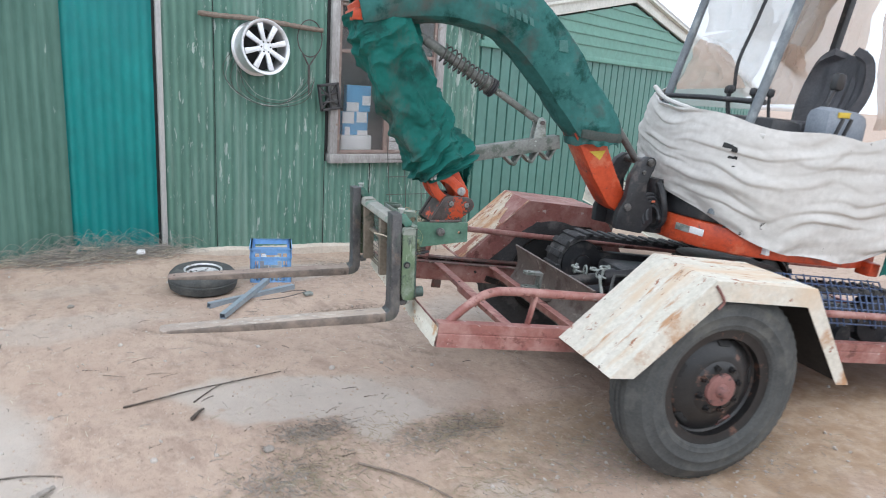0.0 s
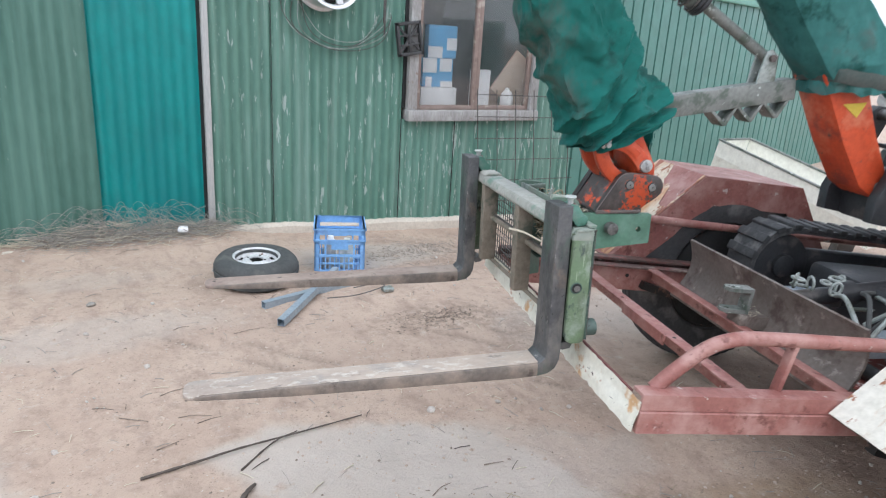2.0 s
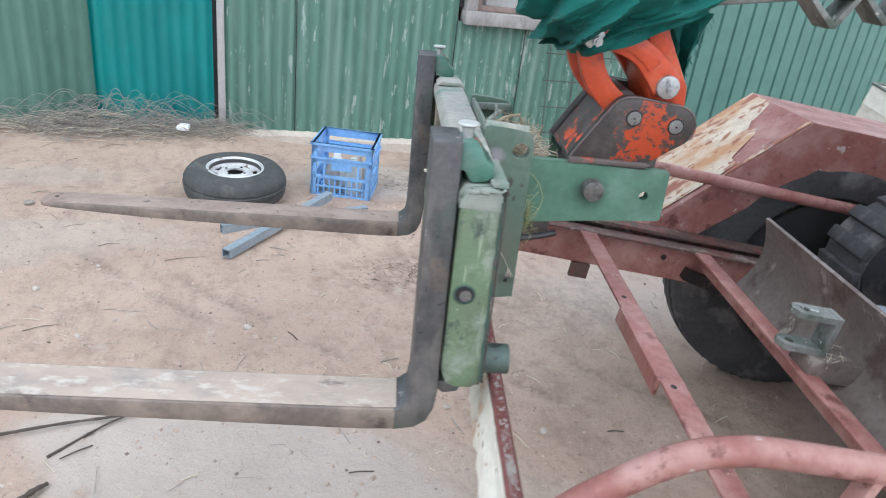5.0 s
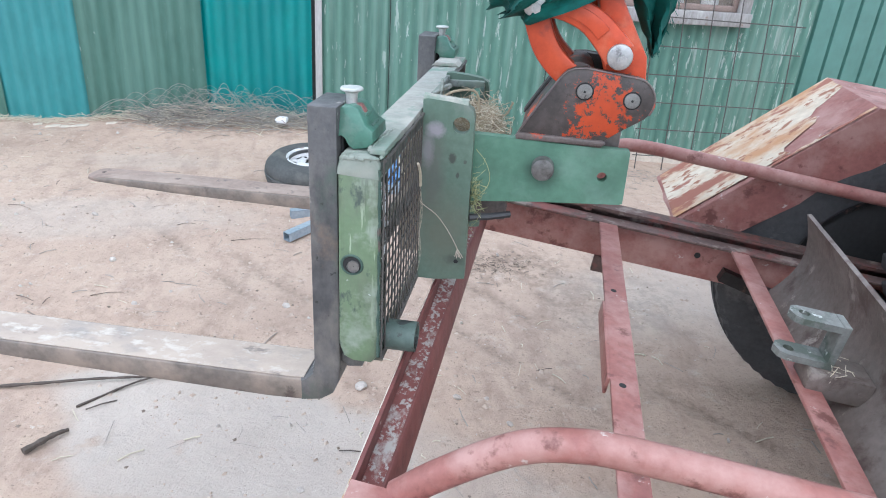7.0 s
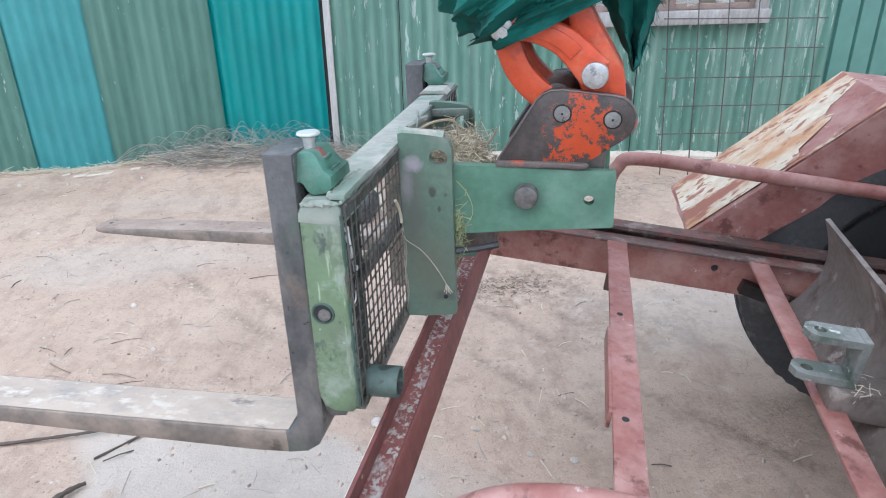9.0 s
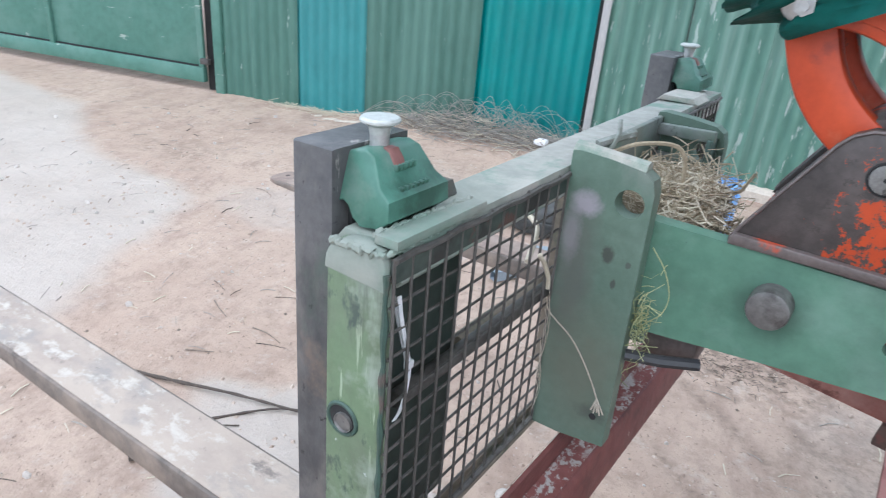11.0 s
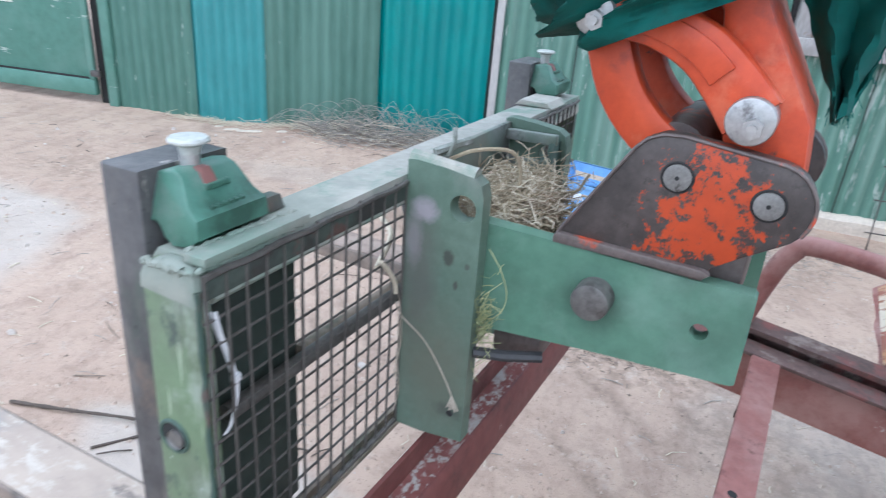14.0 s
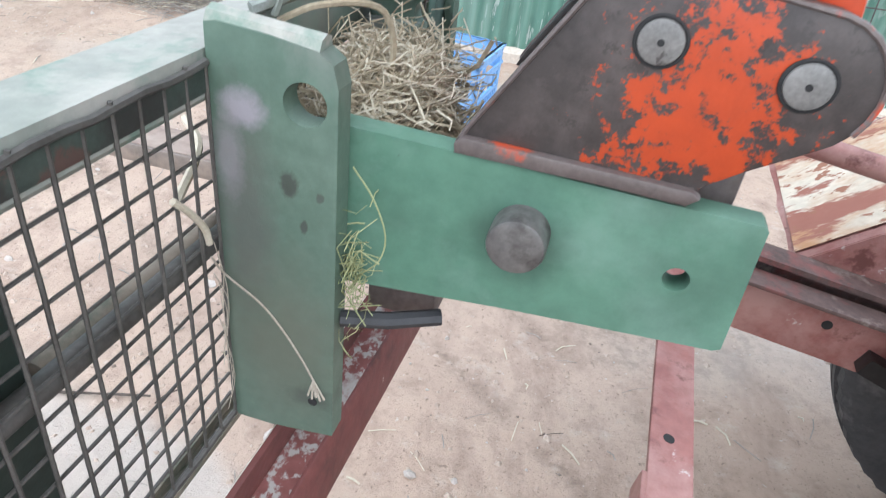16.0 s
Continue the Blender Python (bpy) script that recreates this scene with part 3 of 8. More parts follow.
def prism(bm, pts, axis, a, b, bevel=0.0):
    """A plate: the outline pts, in the two other axes in order, from a to b along axis."""
    def at(p, h):
        q = [*p]
        q.insert("xyz".index(axis), h)
        return Vector(q)
    lo, hi = [bm.verts.new(at(p, a)) for p in pts], [bm.verts.new(at(p, b)) for p in pts]
    n = len(pts)
    fs = [bm.faces.new(lo[::-1]), bm.faces.new(hi)]
    fs += [bm.faces.new((lo[i], lo[(i + 1) % n], hi[(i + 1) % n], hi[i])) for i in range(n)]
    bmesh.ops.recalc_face_normals(bm, faces=fs)
    if bevel:
        es = list({e for f in fs[:2] for e in f.edges})
        bmesh.ops.bevel(bm, geom=es, offset=bevel, segments=2, affect="EDGES", profile=0.5)
    return bm


def ring_plate(bm, pts, axis, a, b, hole, r, segs=40):
    """A plate with one round hole through it; the outline is star-shaped about the hole."""
    cx, cy = hole
    n = len(pts)

    def at(p, h):
        q = [*p]
        q.insert("xyz".index(axis), h)
        return Vector(q)

    def rim(t):
        dx, dy = math.cos(t), math.sin(t)
        best = None
        for i in range(n):
            (x0, y0), (x1, y1) = pts[i], pts[(i + 1) % n]
            ex, ey = x1 - x0, y1 - y0
            det = dx * ey - dy * ex
            if abs(det) < 1e-12:
                continue
            k = ((x0 - cx) * ey - (y0 - cy) * ex) / det
            f = ((x0 - cx) * dy - (y0 - cy) * dx) / det
            if k > 0 and -1e-6 <= f <= 1 + 1e-6 and (best is None or k < best):
                best = k
        return (cx + dx * best, cy + dy * best)
    turns = sorted({round(math.atan2(p[1] - cy, p[0] - cx), 5) for p in pts} | {round(-math.pi + 2 * math.pi * (k + 0.5) / segs, 5) for k in range(segs)})
    out = [rim(t) for t in turns]
    inn = [(cx + r * math.cos(t), cy + r * math.sin(t)) for t in turns]
    vs = [[bm.verts.new(at(p, h)) for p in ring] for ring, h in ((out, a), (out, b), (inn, b), (inn, a))]
    m = len(out)
    fs = []
    for k in range(4):
        A, B = vs[k], vs[(k + 1) % 4]
        for i in range(m):
            fs.append(bm.faces.new((A[i], A[(i + 1) % m], B[(i + 1) % m], B[i])))
    bmesh.ops.recalc_face_normals(bm, faces=fs)
    return bm


def smooth_path(pts, n=6):
    """Catmull-Rom through pts."""
    ps = [Vector(p) for p in pts]
    ps = [ps[0] * 2 - ps[1], *ps, ps[-1] * 2 - ps[-2]]
    out = []
    for i in range(1, len(ps) - 2):
        for j in range(n):
            t = j / n
            a, b, c, d = ps[i - 1:i + 3]
            out.append(0.5 * (2 * b + (c - a) * t + (2 * a - 5 * b + 4 * c - d) * t * t + (3 * b - a - 3 * c + d) * t ** 3))
    out.append(ps[-2])
    return out


def tube(bm, pts, r, segs=10, radii=None):
    """A round bar along pts."""
    pts = [Vector(p) for p in pts]
    rings, up = [], None
    for i, p in enumerate(pts):
        t = (pts[min(i + 1, len(pts) - 1)] - pts[max(i - 1, 0)]).normalized()
        if up is None:
            up = t.orthogonal().normalized()
        up = (up - t * up.dot(t)).normalized()
        w = t.cross(up)
        rr = radii[i] if radii else r
        rings.append([bm.verts.new(p + (up * math.cos(2 * math.pi * k / segs) + w * math.sin(2 * math.pi * k / segs)) * rr) for k in range(segs)])
    for a, b in zip(rings, rings[1:]):
        for k in range(segs):
            bm.faces.new((a[k], a[(k + 1) % segs], b[(k + 1) % segs], b[k]))
    bm.faces.new(rings[0][::-1])
    bm.faces.new(rings[-1])
    return bm


def lathe(bm, profile, segs=48, m=None, wobble=None, closed=True):
    """Turn (r, h) round the z axis, then place by m."""
    m = m or Matrix.Identity(4)
    rings = []
    for i, (r, h) in enumerate(profile):
        ring = []
        for k in range(segs):
            a = 2 * math.pi * k / segs
            rr, hh = wobble(i, k, r, h) if wobble else (r, h)
            ring.append(bm.verts.new(m @ Vector((rr * math.cos(a), rr * math.sin(a), hh))))
        rings.append(ring)
    pairs = list(zip(rings, rings[1:])) + ([(rings[-1], rings[0])] if closed else [])
    fs = []
    for a, b in pairs:
        for k in range(segs):
            fs.append(bm.faces.new((a[k], a[(k + 1) % segs], b[(k + 1) % segs], b[k])))
    bmesh.ops.recalc_face_normals(bm, faces=fs)
    return bm


def sheet(bm, grid, thick=0.003):
    """A skin with thickness over a grid of points (rows of equal length)."""
    g = [[Vector(p) for p in row] for row in grid]
    nr, nc = len(g), len(g[0])
    nor = [[None] * nc for _ in range(nr)]
    for i in range(nr):
        for j in range(nc):
            du = g[i][min(j + 1, nc - 1)] - g[i][max(j - 1, 0)]
            dv = g[min(i + 1, nr - 1)][j] - g[max(i - 1, 0)][j]
            n = du.cross(dv)
            nor[i][j] = n.normalized() if n.length > 1e-12 else Vector((0, 0, 1))
    top = [[bm.verts.new(g[i][j] + nor[i][j] * thick / 2) for j in range(nc)] for i in range(nr)]
    bot = [[bm.verts.new(g[i][j] - nor[i][j] * thick / 2) for j in range(nc)] for i in range(nr)]
    for i in range(nr - 1):
        for j in range(nc - 1):
            bm.faces.new((top[i][j], top[i][j + 1], top[i + 1][j + 1], top[i + 1][j]))
            bm.faces.new((bot[i][j], bot[i + 1][j], bot[i + 1][j + 1], bot[i][j + 1]))
    for a, b in ((0, 1), (nr - 1, -1)):
        for j in range(nc - 1):
            q = (top[a][j], bot[a][j], bot[a][j + 1], top[a][j + 1])
            bm.faces.new(q if b == 1 else q[::-1])
    for a, b in ((0, -1), (nc - 1, 1)):
        for i in range(nr - 1):
            q = (top[i][a], bot[i][a], bot[i + 1][a], top[i + 1][a])
            bm.faces.new(q if b == 1 else q[::-1])
    return bm


# ---- ground ----
def soft_step(x, a, b):
    t = np.clip((x - a) / (b - a), 0, 1)
    return t * t * (3 - 2 * t)


TABLES = {}


def value_noise(x, y, scale, seed):
    """Smooth lattice noise on arrays, 0 to 1."""
    if seed not in TABLES:
        TABLES[seed] = np.random.RandomState(seed).rand(256, 256)
    table = TABLES[seed]
    x, y = x * scale + 1000.3, y * scale + 1000.7
    xi, yi = np.floor(x).astype(int), np.floor(y).astype(int)
    fx, fy = x - xi, y - yi
    fx, fy = fx * fx * (3 - 2 * fx), fy * fy * (3 - 2 * fy)
    g = lambda a, b: table[(xi + a) % 256, (yi + b) % 256]
    return (g(0, 0) * (1 - fx) + g(1, 0) * fx) * (1 - fy) + (g(0, 1) * (1 - fx) + g(1, 1) * fx) * fy


def fractal(x, y, scale, seed, octaves=4):
    out, amp, total = 0, 1.0, 0
    for k in range(octaves):
        out = out + amp * value_noise(x, y, scale * 2 ** k, seed + k)
        total += amp
        amp *= 0.55
    return out / total


def ground_height(x, y):
    x, y = np.asarray(x, float), np.asarray(y, float)
    z = -0.058 * np.clip(x - 2.2, 0, 4.5) * soft_step(y, 8.4, 9.9)
    z = z + 0.05 * soft_step(y, 9.4, 9.95) * (1 - soft_step(x, 2.2, 3.0)) * soft_step(x, 0.5, 1.2)
    near = np.exp(-(((x - 2) / 9) ** 2 + ((y - 7) / 9) ** 2))
    z = z + near * (0.03 * (fractal(x, y, 0.9, 3) - 0.5) + 0.016 * (fractal(x, y, 4.0, 11) - 0.5) + 0.008 * (fractal(x, y, 17.0, 21, 3) - 0.5))
    return z - 0.004 - 0.007 * ruts(x, y)


def ruts(x, y):
    """Old wheel marks: broken parallel lines in the dirt beside the trailer."""
    out = np.zeros_like(np.asarray(x, float))
    bend = 0.05 * (fractal(x, y, 3.0, 71) - 0.5)
    for px, py, a, b in ((3.20, 7.58, -0.35, 0.45), (3.12, 7.23, -0.25, 0.45), (3.71, 7.57, -0.5, 0.6), (3.58, 7.07, -0.12, 0.75), (3.40, 7.62, -0.1, 0.3), (1.9, 8.0, -0.4, 0.5), (2.3, 7.75, -0.3, 0.6)):
        along = (x - px) * 0.64 - (y - py) * 0.768
        across = (x - px) * 0.768 + (y - py) * 0.64 + bend
        out = np.maximum(out, np.exp(-(across / 0.022) ** 2) * soft_step(along, a - 0.08, a + 0.08) * (1 - soft_step(along, b - 0.12, b + 0.12)))
    return out * soft_step(fractal(x, y, 7.0, 91), 0.30, 0.55)


def blob(x, y, cx, cy, rx, ry, edge=0.22):
    d = np.sqrt(((x - cx) / rx) ** 2 + ((y - cy) / ry) ** 2) + 0.9 * (fractal(x, y, 2.2, 41) - 0.5) + 0.5 * (fractal(x, y, 9, 51) - 0.5)
    return 1 - soft_step(d, 1 - edge / 2, 1 + edge / 2)


def patch(x, y, outline, edge):
    """1 inside a rough-edged outline, 0 outside."""
    wx, wy = x + 0.16 * (fractal(x, y, 3.0, 43) - 0.5), y + 0.16 * (fractal(x, y, 3.0, 47) - 0.5)
    wild = soft_step(np.abs(x - 1.8), 2.2, 4.0)
    wx, wy = wx + 1.6 * wild * (fractal(x, y, 0.7, 44) - 0.5), wy + 1.6 * wild * (fractal(x, y, 0.7, 48) - 0.5)
    wx, wy = wx + 0.05 * (fractal(x, y, 14, 53) - 0.5), wy + 0.05 * (fractal(x, y, 14, 57) - 0.5)
    inside, dist = np.zeros(x.shape, bool), np.full(x.shape, 1e9)
    for (ax, ay), (bx, by) in zip(outline, outline[1:] + outline[:1]):
        f = np.clip(((wx - ax) * (bx - ax) + (wy - ay) * (by - ay)) / ((bx - ax) ** 2 + (by - ay) ** 2), 0, 1)
        dist = np.minimum(dist, np.hypot(wx - ax - f * (bx - ax), wy - ay - f * (by - ay)))
        if ay != by:
            inside ^= ((ay > wy) != (by > wy)) & (wx < (bx - ax) * (wy - ay) / (by - ay) + ax)
    return soft_step(np.where(inside, dist, -dist), -edge / 2, edge / 2)


def spaced(lo, hi, a, b, step, grow=1.25):
    mid = list(np.arange(a, b + step / 2, step))
    left, right, s = [], [], step
    p, q = a, b
    while p > lo or q < hi:
        s *= grow
        p, q = p - s, q + s
        left.insert(0, p)
        right.append(q)
    return np.array(left + mid + right)


gx, gy = spaced(-400, 400, -1.2, 5.4, 0.024), spaced(-400, 400, 4.9, 10.0, 0.024)
GX, GY = np.meshgrid(gx, gy)
GZ = ground_height(GX, GY)
nx, ny = len(gx), len(gy)
idx = np.arange(nx * ny).reshape(ny, nx)
quads = np.stack([idx[:-1, :-1], idx[:-1, 1:], idx[1:, 1:], idx[1:, :-1]], -1).reshape(-1, 4)
gme = bpy.data.meshes.new("ground")
gme.from_pydata(np.stack([GX, GY, GZ], -1).reshape(-1, 3).tolist(), [], quads.tolist())
pale = np.maximum.reduce([patch(GX, GY, [(-7, 3.6), (-4.2, 4.4), (-2.6, 5.2), (-1.2, 5.0), (-0.2, 5.5), (0.7, 5.3), (1.35, 6.2), (1.08, 6.6), (1.12, 7.0), (1.05, 7.25), (0.9, 7.55), (0.85, 8.15), (0.55, 8.4), (0.1, 8.45), (-0.35, 8.7), (-0.8, 9.15), (-2.2, 9.6), (-4.5, 9.3), (-7.5, 8.2), (-6.6, 6.0)], 0.16),
                          patch(GX, GY, [(1.97, 7.22), (1.72, 7.12), (1.82, 6.75), (1.90, 6.60), (2.14, 6.58), (2.38, 6.50), (2.36, 6.26), (2.46, 6.13), (2.66, 6.24), (2.90, 6.30), (2.86, 6.62), (2.70, 6.92), (2.45, 7.08)], 0.07),
                          0.45 * patch(GX, GY, [(2.7, 6.26), (3.25, 6.33), (3.3, 6.55), (2.8, 6.9), (2.6, 6.9)], 0.12),
                          0.5 * blob(GX, GY, 1.35, 8.38, 0.6, 0.2, 0.8), 0.35 * blob(GX, GY, 1.4, 9.2, 0.45, 0.14, 0.8), 0.8 * blob(GX, GY, 3.2, 9.2, 0.55, 0.3, 0.6), 0.6 * blob(GX, GY, 4.2, 7.6, 0.6, 0.3, 0.8),
                          0.8 * blob(GX, GY, 2.0, 4.6, 1.6, 0.9)])
litter = np.maximum.reduce([0.35 * blob(GX, GY, 2.25, 6.15, 0.5, 0.28, 0.9), 0.35 * blob(GX, GY, 3.2, 5.75, 0.7, 0.3, 1.0), 0.7 * blob(GX, GY, 2.2, 6.42, 0.24, 0.12, 0.7), 0.7 * blob(GX, GY, 2.8, 6.1, 0.34, 0.16, 0.7), 0.6 * blob(GX, GY, 1.95, 6.05, 0.22, 0.22, 0.9),
                            blob(GX, GY, 3.6, 9.1, 0.55, 0.4, 0.9), blob(GX, GY, 3.1, 7.9, 0.4, 0.18, 1.0), 0.6 * blob(GX, GY, 1.7, 9.85, 0.75, 0.16, 0.6), 0.8 * blob(GX, GY, 3.7, 7.6, 0.35, 0.22, 0.9), 0.7 * blob(GX, GY, 0.3, 8.75, 0.3, 0.14, 1.0)])
stain = np.maximum.reduce([0.7 * blob(GX, GY, 3.35, 5.85, 0.5, 0.22, 0.9), 0.9 * blob(GX, GY, 4.8, 5.1, 1.3, 0.5, 0.8), 0.35 * blob(GX, GY, 2.6, 5.5, 0.6, 0.3, 0.9)])
rut = ruts(GX, GY)
for key, arr in (("rut", rut), ("pale", pale), ("litter", litter), ("stain", stain)):
    at = gme.attributes.new(key, "FLOAT", "POINT")
    at.data.foreach_set("value", arr.reshape(-1).astype(np.float32))
gme.polygons.foreach_set("use_smooth", [True] * len(gme.polygons))


def attribute(nt, name):
    n = nt.nodes.new("ShaderNodeAttribute")
    n.attribute_name = name
    return n.outputs["Fac"]


dirt = bpy.data.materials.new("sandy_yard_dirt")
dirt.use_nodes = True
nt = dirt.node_tree
c = mixed(nt, ramp_between(nt, noisy(nt, 1.3, 7), 0.35, 0.65), (0.435, 0.318, 0.248), (0.52, 0.395, 0.312))
c = mixed(nt, ramp_between(nt, noisy(nt, 5, 8, (1.6, 0.7, 1), 0.7, 2.2), 0.5, 0.68), c, (0.36, 0.26, 0.205))
c = mixed(nt, attribute(nt, "stain"), c, mixed(nt, ramp_between(nt, noisy(nt, 9, 7, shift=5), 0.4, 0.6), (0.35, 0.235, 0.145), (0.46, 0.345, 0.24)))
litf = nt.nodes.new("ShaderNodeMath")
litf.operation = "MULTIPLY"
nt.links.new(attribute(nt, "litter"), litf.inputs[0])
nt.links.new(ramp_between(nt, noisy(nt, 24, 8, (1, 1, 1), 0.75, 6), 0.46, 0.60), litf.inputs[1])
c = mixed(nt, litf.outputs[0], c, (0.26, 0.195, 0.15))
rutf = nt.nodes.new("ShaderNodeMath")
rutf.operation = "MULTIPLY"
nt.links.new(attribute(nt, "rut"), rutf.inputs[0])
nt.links.new(ramp_between(nt, noisy(nt, 40, 7, shift=31), 0.3, 0.6), rutf.inputs[1])
c = mixed(nt, rutf.outputs[0], c, (0.25, 0.185, 0.145))
c = mixed(nt, ramp_between(nt, noisy(nt, 15, 8, (1, 1, 1), 0.72, 33), 0.50, 0.72), c, mixed(nt, 0.55, c, (0.24, 0.17, 0.13)))
c = mixed(nt, ramp_between(nt, noisy(nt, 11, 8, (1, 1, 1), 0.72, 37), 0.56, 0.74), c, mixed(nt, 0.6, c, (0.56, 0.49, 0.43)))
c = mixed(nt, ramp_between(nt, noisy(nt, 110, 6, (1, 1, 1), 0.7, 39), 0.60, 0.70), c, (0.23, 0.17, 0.135))
c = mixed(nt, ramp_between(nt, noisy(nt, 70, 5, shift=12), 0.62, 0.7), c, (0.25, 0.18, 0.14))
palef = nt.nodes.new("ShaderNodeMath")
palef.operation = "MULTIPLY"
nt.links.new(attribute(nt, "pale"), palef.inputs[0])
nt.links.new(ramp_between(nt, noisy(nt, 6, 8, shift=4), 0.22, 0.36), palef.inputs[1])
paleg = nt.nodes.new("ShaderNodeMath")
paleg.operation = "MULTIPLY"
paleg.inputs[1].default_value = 0.72
nt.links.new(palef.outputs[0], paleg.inputs[0])
c = mixed(nt, paleg.outputs[0], c, mixed(nt, ramp_between(nt, noisy(nt, 3, 6, shift=8), 0.35, 0.65), (0.475, 0.425, 0.375), (0.54, 0.488, 0.437)))
c = mixed(nt, ramp_between(nt, noisy(nt, 48, 5, shift=15), 0.67, 0.74), c, (0.55, 0.49, 0.43))
nt.links.new(c, nt.nodes["Principled BSDF"].inputs["Base Color"])
nt.nodes["Principled BSDF"].inputs["Roughness"].default_value = 0.95
b1 = nt.nodes.new("ShaderNodeBump")
b1.inputs["Strength"].default_value, b1.inputs["Distance"].default_value = 0.75, 0.014
nt.links.new(noisy(nt, 30, 9, rough=0.7, shift=17), b1.inputs["Height"])
nt.links.new(b1.outputs["Normal"], nt.nodes["Principled BSDF"].inputs["Normal"])
gme.materials.append(dirt)
tagged(new("ground", gme), "sandy pink-brown yard dirt with pale hard patches", "ground", kind="structure")


def gz(x, y):
    return float(ground_height(x, y))


# ---- long shed wall ----
WALL_Y, WALL_TOP = 9.98, 2.75
wz_low = 0.94


def corrugated(bm, x0, x1, z0, z1, y, pitch=0.0762, amp=0.0085):
    n = max(4, int((x1 - x0) / pitch * 8))
    rows = []
    for z in np.linspace(z0, z1, 5):
        rows.append([(x0 + (x1 - x0) * k / n, y + amp * math.cos(2 * math.pi * (x0 + (x1 - x0) * k / n) / pitch), z) for k in range(n + 1)])
    return sheet(bm, rows, 0.002)


wall = thing("wall_north", FW, (2.5, WALL_Y, 0), "long shed wall of green and teal corrugated sheets", "wall", kind="structure")
SHEETS = [(-0.30, 0.31, wall_green, 0.0, "faded green painted corrugated iron"), (0.30, 0.84, blue_teal, 0.012, "faded blue-teal corrugated fibreglass"),
          (0.83, 1.60, wall_green, -0.008, "faded green painted corrugated iron"), (1.59, 2.292, teal_sheet, 0.02, "bright teal translucent corrugated sheet"),
          (2.355, 2.81, flaked_green, 0.0, "flaking green painted corrugated iron"), (2.80, 3.245, flaked_green, -0.012, "flaking green painted corrugated iron"),
          (3.235, 3.90, flaked_green, 0.0, "flaking green painted corrugated iron")]
for x0, x1, m, dy, lab in SHEETS:
    part("sheet", corrugated(bmesh.new(), x0, x1, -0.12, WALL_TOP, WALL_Y + dy, amp=0.0058 if x1 < 2.3 else 0.008), m, wall, lab, FW)
for x0, x1, z0, z1 in ((3.89, 4.425, -0.3, 0.85), (4.415, 5.265, -0.3, 0.85), (5.255, 5.79, -0.3, WALL_TOP), (3.89, 5.265, 2.5, WALL_TOP)):
    part("sheet", corrugated(bmesh.new(), x0, x1, z0, z1, WALL_Y + 0.003), peeled_green, wall, "peeling green painted corrugated iron", FW)
# thin near-black strips paint the shadow line at each sheet lap
for x, dx in ((2.81, -0.012), (3.243, 0.004), (3.897, 0.0), (4.422, 0.0)):
    bm = beam(bmesh.new(), (x, WALL_Y - 0.010, -0.1), (x + dx, WALL_Y - 0.010, WALL_TOP if x < 3.89 else 0.85), 0.005, 0.006, 0.0, up=(0, 1, 0))
    part("lap_shade_strip", bm, dark_gap, wall, "dark strip painted as the shade line of a lap", FW)
part("post", boxes(((2.318, WALL_Y - 0.02, -0.05), (2.362, WALL_Y + 0.03, WALL_TOP)), bevel=0.004), pale_post, wall, "bare grey timber post", FW)
part("post", boxes(((-0.36, WALL_Y - 0.03, -0.05), (-0.29, WALL_Y + 0.05, WALL_TOP)), bevel=0.004), gate_green, wall, "green painted gate post", FW)
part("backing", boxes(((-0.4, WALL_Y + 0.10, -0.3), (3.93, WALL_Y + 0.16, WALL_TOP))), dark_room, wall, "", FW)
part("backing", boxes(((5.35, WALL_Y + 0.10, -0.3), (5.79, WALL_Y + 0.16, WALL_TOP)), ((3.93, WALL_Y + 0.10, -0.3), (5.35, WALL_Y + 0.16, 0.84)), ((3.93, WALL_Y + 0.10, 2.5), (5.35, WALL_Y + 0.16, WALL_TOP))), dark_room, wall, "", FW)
# rails inferred behind the sheet; near-black colour carries their shade bands
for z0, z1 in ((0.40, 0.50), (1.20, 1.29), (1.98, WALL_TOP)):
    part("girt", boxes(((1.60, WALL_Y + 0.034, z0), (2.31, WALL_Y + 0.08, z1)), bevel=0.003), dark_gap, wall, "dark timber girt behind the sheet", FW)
# near-black strips fill the narrow gaps, their shade put into the colour
part("gap", boxes(((2.285, WALL_Y + 0.03, -0.05), (2.32, WALL_Y + 0.05, WALL_TOP))), dark_gap, wall, "dark strip shading the gap beside the post", FW)
part("gap", boxes(((3.905, WALL_Y - 0.004, wz_low), (3.932, WALL_Y + 0.02, WALL_TOP))), dark_gap, wall, "dark strip shading the gap beside the window", FW)
part("wall_cap", boxes(((-6.5, WALL_Y - 0.06, WALL_TOP), (5.85, WALL_Y + 3.2, WALL_TOP + 0.05))), pale_post, wall, "", FW)

# footing, falling to the right with the ground
bm = bmesh.new()
rows = []
for x in np.linspace(2.4, 5.82, 60):
    z = 0.05 - 0.044 * (x - 2.4) + 0.006 * math.sin(x * 7) + 0.008 * (noise.noise((x * 5, 0, 0)))
    rows.append([(x, WALL_Y + 0.06, z), (x, WALL_Y - 0.03, z), (x, WALL_Y - 0.055 + 0.01 * noise.noise((x * 4, 3, 0)), z - 0.02), (x, WALL_Y - 0.07, z - 0.25)])
sheet(bm, rows, 0.01)
tagged(solo("footing", bm, concrete, "rough pale concrete footing under the wall", "footing", base=(4, WALL_Y, 0)), kind="structure")

